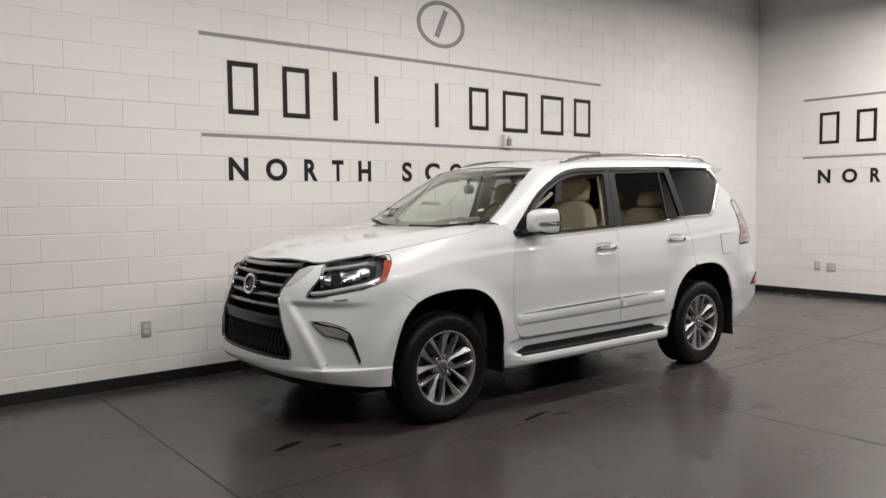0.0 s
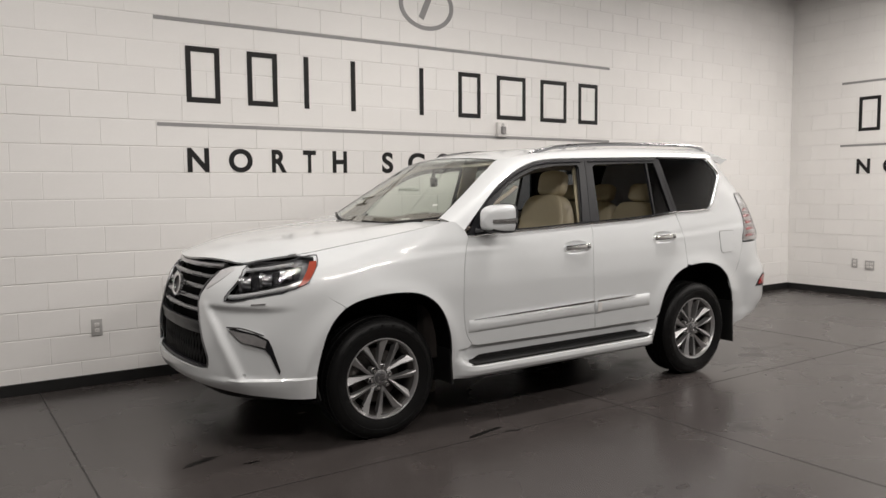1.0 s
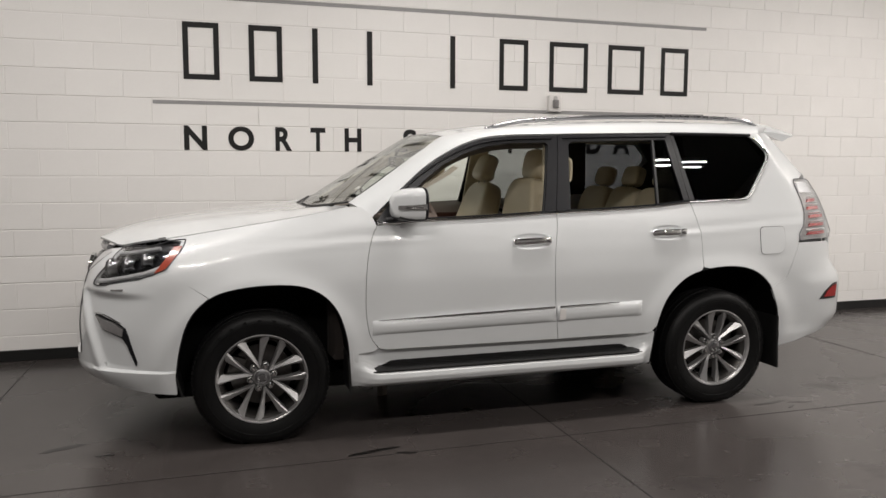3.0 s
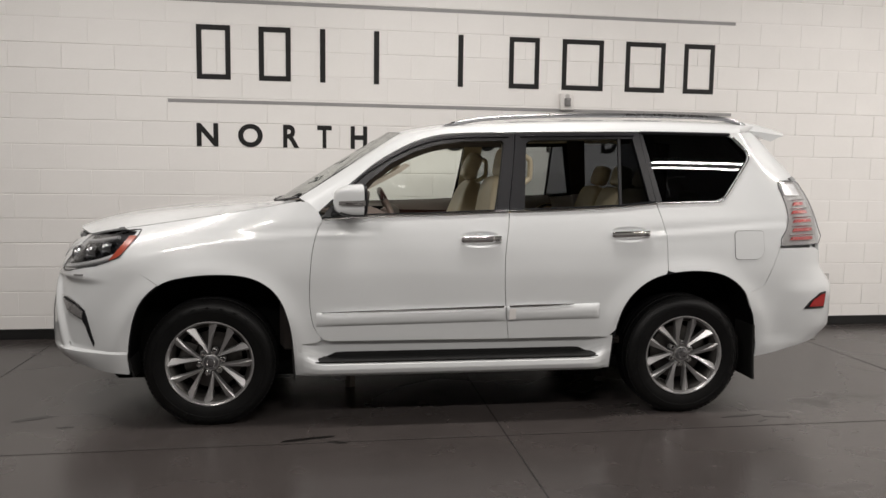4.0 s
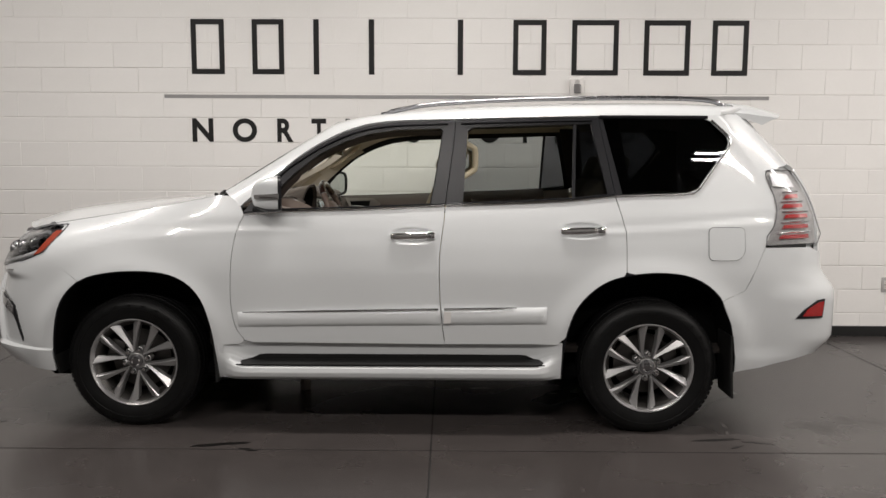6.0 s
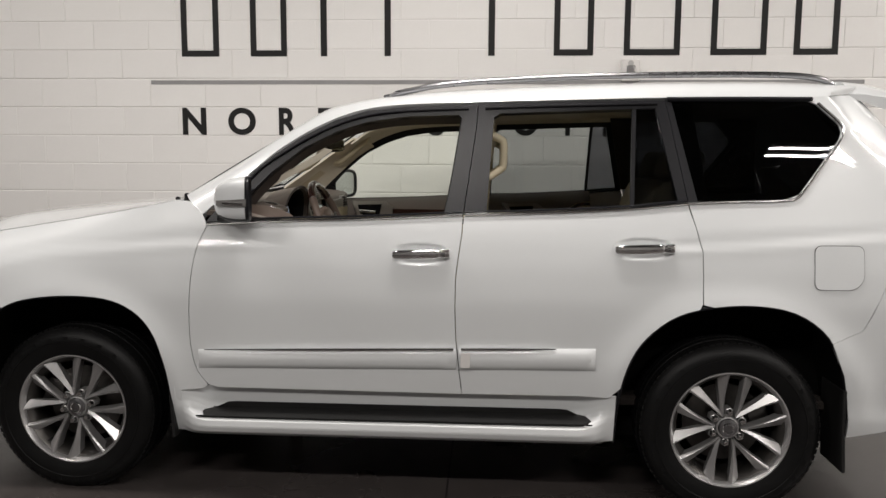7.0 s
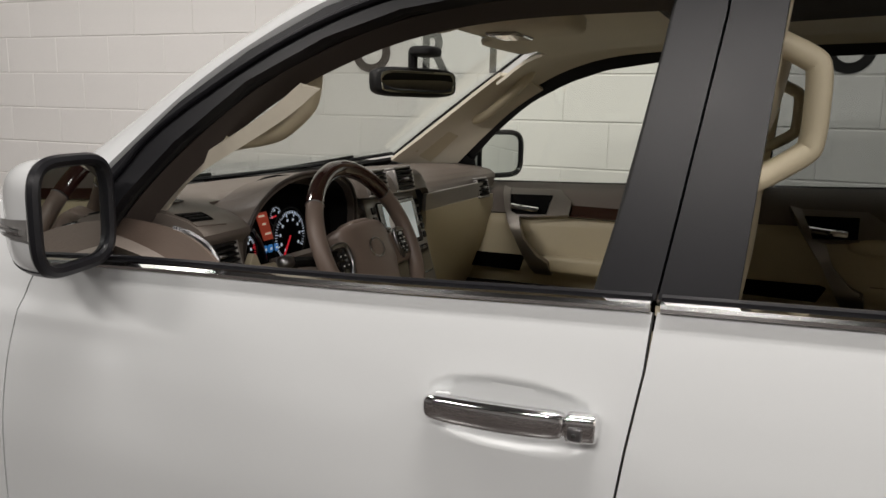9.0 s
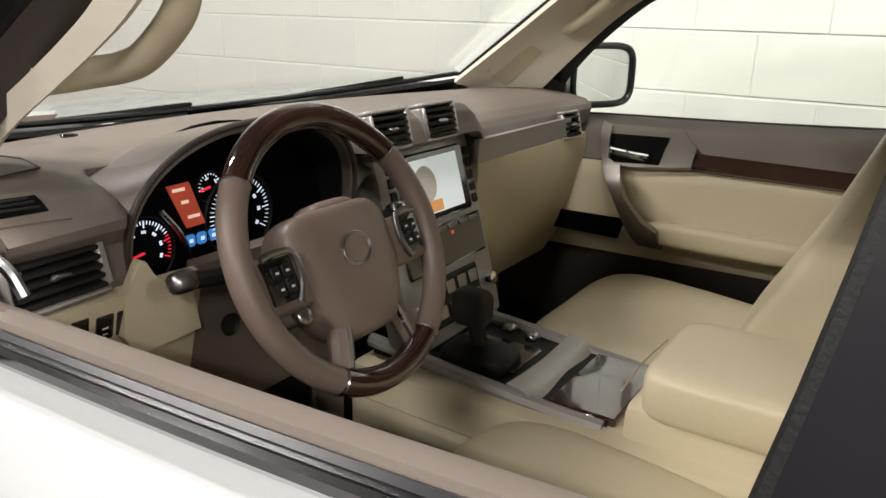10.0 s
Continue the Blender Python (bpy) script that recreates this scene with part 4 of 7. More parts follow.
for sg in (-1, 1):
    rb = part("running_board", sheet(lambda u, v: board(u, v, sg), 60, 40, 0.01), M_PAINT, car, "white running board with black tread")
    tread = [(-0.795, 0.905)] + curve2([(-0.795, 0.9), (-0.75, 0.872), (-0.66, 0.866), (0.70, 0.866), (0.79, 0.872), (0.835, 0.895), (0.838, 0.925), (0.80, 0.956), (0.70, 0.966), (-0.68, 0.966), (-0.77, 0.952), (-0.795, 0.92)], 4)
    part("tread_pad", panel(tread[1:], lambda a, b: Vector((a, sg * b, 0.3975 - 0.16 * (b - 0.87) ** 1.0 * 0.6 + 0.0055 * (a + 0.9))), 0.006, 0.2), M_PLASTIC, rb, "black ribbed rubber tread")
    part("tread_back", sheet(lambda u, v: Vector((-0.78 + 1.60 * u, sg * (0.8695 + 0.003 * v), 0.397 + 0.034 * v * float(smooth01(min(u, 1 - u), 0.0, 0.06)) + 0.006 * u)), 40, 4, 0.004), M_PLASTIC, rb)
    for k in range(10):
        y = 0.880 + 0.0085 * k
        part("rib", tube([(-0.72 + 0.004 * k, sg * y, 0.398 - 0.096 * (y - 0.87) + 0.001), (0.77 - 0.004 * k, sg * y, 0.4065 - 0.096 * (y - 0.87) + 0.001)], 0.0022, 6), M_BLACK, rb)


# front fascia in two halves that meet in the middle under the grille
SY = s_of_y
f_in = [(SY(0.0), 0.488), (SY(0.47), 0.491), (SY(0.54), 0.50), (SY(0.553), 0.524), (SY(0.48), 0.68), (SY(0.40), 0.82), (SY(0.375), 0.872), (SY(0.39), 0.91), (SY(0.45), 0.975), (SY(0.52), 1.03)]
f_out = [(SY(0.60), 1.058), (SY(0.625) + 0.07, 1.070), (SY(0.645) + 0.015, 1.0), (SY(0.61), 0.93), (SY(0.59), 0.878), (SY(0.70), 0.885), (s_of_x(-2.05), 0.925), (s_of_x(-1.885), 0.983), (s_of_x(-1.80), 0.9235), (s_of_x(-1.73), 0.8785), (s_of_x(-1.657), 0.8305)]
f_arch = [(s_of_x(a), b) for a, b in reversed(ARCH_F) if a < -1.66]
f_low = [(s_of_x(-1.84), 0.325), (s_of_x(-2.0), 0.335), (SY(0.75), 0.36), (SY(0.6), 0.385), (SY(0.4), 0.405), (SY(0.0), 0.415)]


crease = hermite([(0.40, 0.82), (0.43, 0.80), (0.58, 0.705), (0.725, 0.595), (0.837, 0.482), (0.87, 0.46)])


def fascia(s, z, sg, off=0.0):
    """The nose, with the hollow that holds the fog lamp and a lip along its foot."""
    r0 = float(crease(z))
    hollow = float(smooth01(s, r0 - 0.004, r0 + 0.034) * (1 - smooth01(s, 0.80, 1.12)) * smooth01(z, 0.446, 0.462) * (1 - smooth01(z, 0.822, 0.856)))
    lip = float(smooth01(-z, -0.458, -0.444))
    ridge = 0.007 * math.exp(-(((s - r0 + 0.014) / 0.040) ** 2)) * float(smooth01(z, 0.40, 0.46) * (1 - smooth01(z, 0.845, 0.88)))
    off += flare(on_ring(s, z).x, z)
    return on_ring(s, z, sg, off - 0.020 * hollow + 0.012 * lip * float(smooth01(s, 0.5, 0.8)) + ridge)


for sg in (-1, 1):
    fb = part("front_bumper", panel(f_in + f_out + f_arch + f_low, lambda a, b: fascia(a, b, sg), 0.015, 0.012), M_PAINT, car)
    fog = [(0.720, 0.730), (0.75, 0.735), (0.905, 0.706), (0.975, 0.676), (1.0, 0.635), (1.055, 0.50), (1.05, 0.48), (0.995, 0.585), (0.962, 0.622), (0.812, 0.66)]
    fog = [(s - 0.05, z) for s, z in fog]
    part("fog_bezel", panel(fog, lambda a, b: fascia(a, b, sg, 0.006), 0.006, 0.04), M_BLACK, fb, "black fog lamp bezel")
    part("fog_lamp", panel([(0.680, 0.726), (0.84, 0.702), (0.918, 0.670), (0.915, 0.632), (0.768, 0.663)], lambda a, b: fascia(a, b, sg, 0.014), 0.006, 0.03), M_LAMPGREY, fb, "clear fog lamp")
    part("fog_chrome", tube([fascia(a, b, sg, 0.013) for a, b in ((0.66, 0.738), (0.77, 0.735), (0.90, 0.70))], 0.004, 6), M_CHROME, fb)
    part("parking_sensor", move(revolve([(0.0, 0.002), (0.010, 0.0015), (0.012, 0.0)], 16), Matrix.Translation(fascia(0.80, 0.475, sg, 0.006)) @ pose(0, 0, 0, 0, 0, -40)), M_PAINT, fb)
    part("washer_cap", panel([(SY(0.745), 0.862), (SY(0.80), 0.868), (SY(0.80), 0.876), (SY(0.745), 0.870)], lambda a, b: fascia(a, b, sg, 0.004), 0.004, 0.03), M_LAMPGREY, fb)
part("lower_lip", sheet(lambda u, v: on_ring(abs(2 * u - 1) * 1.02, 0.418 - 0.11 * v - 0.055 * abs(2 * u - 1) ** 2 * (1 - v), 1 if u > 0.5 else -1, -0.012 - 0.05 * v), 60, 4, 0.01), M_PLASTIC, car, "black lower valance")

# grille
grille = part("grille", sheet(lambda u, v: on_ring(abs(2 * u - 1) * 0.62, 0.46 + 0.62 * v, 1 if u > 0.5 else -1, -0.075), 30, 10, 0.01), M_GAP, car, "dark spindle grille with silver bars")
wide = hermite([(0.49, 0.53), (0.52, 0.545), (0.68, 0.472), (0.82, 0.395), (0.872, 0.372), (0.92, 0.385), (1.0, 0.46), (1.05, 0.55)])
for k in range(4):
    z = 0.808 + 0.063 * k
    w = float(wide(z)) - 0.004
    pts = [on_ring(SY(abs(y)), z, 1 if y > 0 else -1, -0.022) for y in np.linspace(-w, w, 17)]
    part("grille_bar", tube(pts, 0.0135, 8, per=2, flat=1.0), M_SATIN, grille, "satin silver grille bar")
w = float(wide(1.04)) + 0.02
part("top_bar", tube([on_ring(SY(abs(y)), 1.058, 1 if y > 0 else -1, -0.006) for y in np.linspace(-w, w, 17)], 0.018, 8, per=2), M_FILLET, grille, "satin silver upper grille bar")
part("middle_bar", sheet(lambda u, v: on_ring(SY(abs(2 * u - 1) * float(wide(0.69))), 0.680 + 0.072 * v, 1 if u > 0.5 else -1, -0.012 - 0.01 * math.cos(math.pi * v)), 24, 4, 0.015), M_BLACK, grille)
for sg in (-1, 1):
    edge = [(float(wide(z)) + 0.002, z) for z in np.linspace(0.505, 1.03, 12)]
    part("grille_surround", tube([on_ring(SY(a), b, sg, -0.004) for a, b in edge], 0.009, 8, per=3), M_SATIN, grille)
    # bright fillet from the grille to the lamp
    part("lamp_fillet", panel([(SY(0.42), 0.94), (SY(0.47), 0.99), (SY(0.53), 1.038), (SY(0.60), 1.060), (SY(0.62), 1.045), (SY(0.545), 0.99), (SY(0.45), 0.94)], lambda a, b: on_ring(a, b, sg, 0.004), 0.006, 0.03), M_LAMPSILVER, grille)
for k in range(26):
    for lean in (-1, 1):
        y0 = -0.56 + 1.12 * k / 25
        pts = []
        for t in (0, 0.5, 1):
            z, y = 0.500 + 0.180 * t, y0 + lean * 0.05 * (t - 0.5)
            if abs(y) < float(wide(z)) - 0.005:
                pts.append(on_ring(SY(abs(y)), z, 1 if y > 0 else -1, -0.045))
        if len(pts) == 3:
            part("mesh_bar", tube(pts, 0.005, 5, per=2), M_PLASTIC, grille)
part("lower_bar", sheet(lambda u, v: on_ring(SY(abs(2 * u - 1) * 0.535), 0.484 + 0.022 * v, 1 if u > 0.5 else -1, -0.02), 24, 2, 0.02), M_BLACK, grille)
nose = on_ring(0.0, 0.925, 1, 0.014)
em = move(revolve([(0.052, -0.006), (0.060, -0.010), (0.068, -0.006), (0.068, 0.012), (0.052, 0.012)], 40, "x", True), Matrix.Translation(nose) @ pose(0, 0, 0, 0, 12, 0) @ Matrix.Diagonal((1, 1.22, 1, 1)))
em = part("emblem", em, M_CHROME, grille, "plain chrome oval emblem")
part("emblem_disc", move(revolve([(0.0, 0.004), (0.055, 0.004), (0.055, 0.012)], 32, "x"), Matrix.Translation(nose) @ pose(0, 0, 0, 0, 12, 0) @ Matrix.Diagonal((1, 1.22, 1, 1))), M_BLACK, em)

# headlamps
HL = [(SY(0.625) + 0.075, 1.073), (s_of_x(-2.06), 1.087), (s_of_x(-1.90), 1.115), (s_of_x(-1.785), 1.124), (s_of_x(-1.775), 1.115), (s_of_x(-1.80), 1.07), (s_of_x(-1.875), 0.992), (s_of_x(-1.90), 0.975), (s_of_x(-2.05), 0.928), (SY(0.70), 0.888), (SY(0.60), 0.881), (SY(0.613), 0.93), (SY(0.645) + 0.02, 1.0)]


for sg in (-1, 1):
    hl = part("headlamp", panel(HL, lambda a, b: on_ring(a, b, sg, -0.062), 0.01, 0.05), M_LAMPDARK, car, "headlamp with three projectors and amber side reflector")
    lens = part("lens", panel(HL, lambda a, b: on_ring(a, b, sg, 0.006), 0.004, 0.04), M_LENS, hl, "clear lamp lens")
    lens.visible_shadow = False
    rim = [on_ring(a, b, sg, 0.002) for a, b in HL]
    part("lamp_rim", tube(rim, 0.0035, 6, closed=True, per=2), M_LAMPDARK, hl)
    part("amber_reflector", panel([(s_of_x(-1.955), 0.962), (s_of_x(-1.905), 0.976), (s_of_x(-1.877), 0.994), (s_of_x(-1.808), 1.068), (s_of_x(-1.793), 1.094), (s_of_x(-1.848), 1.092)], lambda a, b: on_ring(a, b, sg, 0.0075), 0.005, 0.03), M_AMBER, hl, "amber side reflector")
    part("chrome_blade", tube([on_ring(a, b, sg, -0.012) for a, b in ((SY(0.615), 0.90), (SY(0.70), 0.910), (s_of_x(-2.05), 0.950), (s_of_x(-1.92), 0.985))], 0.013, 8), M_LAMPSILVER, hl)
    part("chrome_blade", tube([on_ring(a, b, sg, -0.03) for a, b in ((SY(0.65), 1.035), (SY(0.76), 1.05), (s_of_x(-2.0), 1.075))], 0.011, 8), M_LAMPSILVER, hl)
    for s_, z_, r_ in ((SY(0.672), 0.968, 0.040), (SY(0.772), 0.988, 0.034), (SY(0.845), 1.015, 0.030)):
        c = on_ring(s_, z_, sg, -0.045)
        aim = Matrix.Translation(c) @ pose(0, 0, 0, 0, 0, 24 * -sg * -1)
        pr = part("projector", move(revolve([(r_ * 1.25, -0.034), (r_ * 1.32, -0.020), (r_ * 1.15, -0.014), (r_ * 1.0, 0.0), (r_ * 1.05, 0.03)], 24, "x"), aim), M_SATIN, hl)
        part("projector_lens", move(revolve([(0.0, -0.026), (r_ * 0.5, -0.022), (r_ * 0.85, -0.010), (r_ * 0.95, 0.004)], 24, "x"), aim), M_BLACK, pr)
    part("reflector_bowl", panel([(SY(0.64), 0.93), (SY(0.70), 0.93), (s_of_x(-1.95), 1.0), (s_of_x(-1.93), 1.06), (SY(0.70), 1.03)], lambda a, b: on_ring(a, b, sg, -0.055), 0.004, 0.05), M_GLOSS_LAMP, hl)

# tail: bumper, hatch, lamps, spoiler
SX = s_of_x
END = float(PS[-1])


def rs(pts):
    return [(END, z) if x is None else (s_at(x, z), z) for x, z in pts]


for sg in (-1, 1):
    # white filler sheets added behind the seams to lessen their shade
    part("seam_filler", panel([(1.782, 0.748), (1.88, 0.775), (1.96, 0.90), (2.005, 1.025), (1.97, 1.04), (1.92, 0.93), (1.865, 0.82), (1.768, 0.775)], lambda a, b: on_side(a, b, sg, -0.007), 0.004, 0.05), M_PAINT, car)
    part("seam_filler", panel([(-1.88, 0.97), (-1.80, 0.905), (-1.73, 0.862), (-1.69, 0.845), (-1.67, 0.86), (-1.72, 0.895), (-1.79, 0.94), (-1.87, 1.0)], lambda a, b: on_side(a, b, sg, -0.014), 0.004, 0.05), M_PAINT, car)
    part("seam_filler", panel(rs([(2.10, 1.40), (2.14, 1.46), (2.21, 1.46), (2.30, 1.3), (2.33, 1.1), (2.33, 0.98), (2.25, 0.98), (2.26, 1.1), (2.22, 1.30)]), lambda a, b: on_ring(a, b, sg, -0.034), 0.004, 0.04), M_PAINT, car)
    rb_out = rs([(1.852, 0.36), (1.98, 0.385), (2.15, 0.425), (2.25, 0.45), (None, 0.45), (None, 0.95), (2.30, 1.0), (2.24, 1.03), (1.987, 1.0285), (1.9415, 0.9185), (1.8815, 0.7985), (1.763, 0.749), (1.815, 0.62), (1.845, 0.46)])
    bump = part("rear_bumper", panel(rb_out, lambda a, b: on_ring(a, b, sg, 0.001 + flare(on_ring(a, b).x, b) + 0.014 * float(smooth01(-b, -0.84, -0.76)) * float(smooth01(a, SX(1.95), SX(2.15))) + 0.012 * float(smooth01(-b, -0.47, -0.44))), 0.015, 0.03), M_PAINT, car)
    part("bumper_reflector", panel(rs([(2.155, 0.655), (2.305, 0.655), (2.315, 0.757), (2.272, 0.752), (2.20, 0.702)]), lambda a, b: on_ring(a, b, sg, 0.021), 0.006, 0.03), M_BLACK, bump)
    part("reflector_red", panel(rs([(2.192, 0.668), (2.298, 0.667), (2.306, 0.744), (2.274, 0.739), (2.217, 0.705)]), lambda a, b: on_ring(a, b, sg, 0.025), 0.006, 0.03), M_RED, bump, "red bumper reflector")
    part("tailgate", panel(rs([(2.30, 0.955), (None, 0.955), (None, 1.765), (2.0, 1.765), (2.045, 1.69), (2.10, 1.60), (2.155, 1.47), (2.22, 1.44), (2.27, 1.3), (2.30, 1.16), (2.30, 1.04)]), lambda a, b: on_ring(a, b, sg), 0.02, 0.05), M_PAINT, car)
    part("tailgate_glass", panel(rs([(2.34, 1.28), (None, 1.28), (None, 1.68), (2.14, 1.68), (2.23, 1.5)]), lambda a, b: on_ring(a, b, sg, 0.006), 0.005, 0.1), M_GLASS_DARK, car, "dark privacy glass in the tailgate")
    part("rear_corner", panel(rs([(2.078, 1.442), (2.16, 1.465), (2.105, 1.597), (2.05, 1.688), (2.0, 1.765), (1.91, 1.765), (1.965, 1.69), (2.030, 1.58)]), lambda a, b: on_ring(a, b, sg, -0.003), 0.015, 0.04), M_PAINT, car)
    TL = rs([(1.992, 1.042), (2.29, 1.05), (2.295, 1.16), (2.25, 1.31), (2.20, 1.40), (2.165, 1.432), (2.03, 1.434), (2.012, 1.42), (2.012, 1.395), (2.045, 1.30), (2.055, 1.22), (2.035, 1.14)])
    tl = part("tail_lamp", panel(TL, lambda a, b: on_ring(a, b, sg, -0.012), 0.02, 0.03), M_TAILGREY, car, "clear tail lamp with red light bars")
    for x0, x1, z0 in ((2.065, 2.235, 1.075), (2.085, 2.235, 1.128), (2.095, 2.235, 1.182), (2.09, 2.21, 1.235), (2.105, 2.19, 1.285)):
        part("red_bar", panel(rs([(x0, z0), (x1, z0 + 0.004), (x1 - 0.005, z0 + 0.024), (x0 + 0.012, z0 + 0.020)]), lambda a, b: on_ring(a, b, sg, 0.001), 0.012, 0.03), M_RED, tl, "red light bar")
        part("bar_chrome", tube([on_ring(a, b, sg, 0.001) for a, b in rs([(x0 - 0.01, z0 + 0.032), (x1, z0 + 0.036)])], 0.004, 6), M_CHROME, tl)
    part("lamp_bowl", panel(rs([(2.045, 1.35), (2.17, 1.345), (2.14, 1.415), (2.035, 1.415)]), lambda a, b: on_ring(a, b, sg, 0.0), 0.006, 0.03), M_LAMPSILVER, tl)
    tlens = part("lamp_lens", panel(TL, lambda a, b: on_ring(a, b, sg, 0.008), 0.004, 0.04), M_LENS, tl)
    tlens.visible_shadow = False
    part("lamp_edge", tube([on_ring(a, b, sg, 0.003) for a, b in TL], 0.0028, 6, closed=True, per=2), M_LAMPDARK, tl)


def spoiler(u, v):
    k = 2 * u - 1
    prof = [(1.90, 1.803), (1.985, 1.794), (2.08, 1.771), (2.168, 1.745), (2.166, 1.737), (2.105, 1.703), (2.085, 1.693), (1.93, 1.75)]
    i = v * len(prof)
    a, b = prof[int(i) % 8], prof[(int(i) + 1) % 8]
    t = i - int(i)
    x, z = a[0] + (b[0] - a[0]) * t, a[1] + (b[1] - a[1]) * t
    end = max(0.0, (abs(k) - 0.80) / 0.20) ** 2
    if z > 1.72:
        z -= 0.55 * end * (z - 1.72)
    return Vector((x + 0.04 * (1 - k * k) - 0.015 * abs(k) ** 6 - 0.03 * end * (x > 2.0), k * 0.635, z + 0.028 * (1 - k * k) - 0.012 * abs(k) ** 3))


sp = add_grid(bmesh.new(), spoiler, 40, 16, False, True)
sp.verts.ensure_lookup_table()
sp.faces.new(sp.verts[:16])
sp.faces.new(sp.verts[-16:])
bmesh.ops.recalc_face_normals(sp, faces=sp.faces)
part("roof_spoiler", sp, M_PAINT, car)

# wheel housings, flaps, underbody
for sg in (-1, 1):
    for hx, arch in ((-1.395, ARCH_F), (1.395, ARCH_R)):
        lo, n = arch, len(arch) - 1

        def liner(u, v):
            i = u * n
            k = min(int(i), n - 1)
            a = lo[k][0] + (lo[k + 1][0] - lo[k][0]) * (i - k)
            b = lo[k][1] + (lo[k + 1][1] - lo[k][1]) * (i - k)
            y = side_y(a, b) - 0.003
            return Vector((a, sg * (y + (0.652 - y) * v), b))

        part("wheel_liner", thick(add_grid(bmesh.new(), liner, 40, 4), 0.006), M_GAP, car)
        part("arch_lip", tube([on_side(a, b, sg, -0.008) for a, b in arch], 0.008, 6, per=1), M_BLACK, car)
        # near-black sheet added to close the arch, its shade in the colour
        part("arch_backing", box(hx - 0.5, hx + 0.5, sg * 0.645 - 0.008, sg * 0.645 + 0.008, 0.25, 0.95 if hx > 0 else 0.88), M_GAP, car, smooth=False)
    part("mud_flap", sheet(lambda u, v: Vector((1.815 + 0.028 * v + 0.015 * (1 - v) ** 2, sg * (0.935 - 0.21 * u), 0.56 - 0.335 * v)), 6, 8, 0.012), M_PLASTIC, car, "black mud flap")
    part("mud_flap", sheet(lambda u, v: Vector((-0.945 + 0.012 * v, sg * (0.915 - 0.20 * u), 0.50 - 0.22 * v)), 6, 8, 0.012), M_PLASTIC, car, "black mud flap")
    part("front_flap", sheet(lambda u, v: Vector((-1.84 + 0.035 * v, sg * (0.885 - 0.2 * u), 0.44 - 0.13 * v)), 6, 6, 0.01), M_PLASTIC, car)
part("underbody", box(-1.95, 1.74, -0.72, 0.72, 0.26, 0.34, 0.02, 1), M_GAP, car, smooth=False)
for ax in (-1.395, 1.395):
    part("axle", tube([(ax, -0.72, 0.376), (ax, 0, 0.33), (ax, 0.72, 0.376)], 0.045, 10), M_DISC, car)
part("fuel_tank", box(0.35, 1.0, -0.62, 0.1, 0.235, 0.35, 0.04, 2), M_PLASTIC, car)
part("exhaust_pipe", tube([(-0.5, 0.3, 0.3), (0.6, 0.4, 0.29), (1.3, 0.5, 0.33), (1.7, 0.55, 0.35)], 0.03, 8), M_DISC, car)


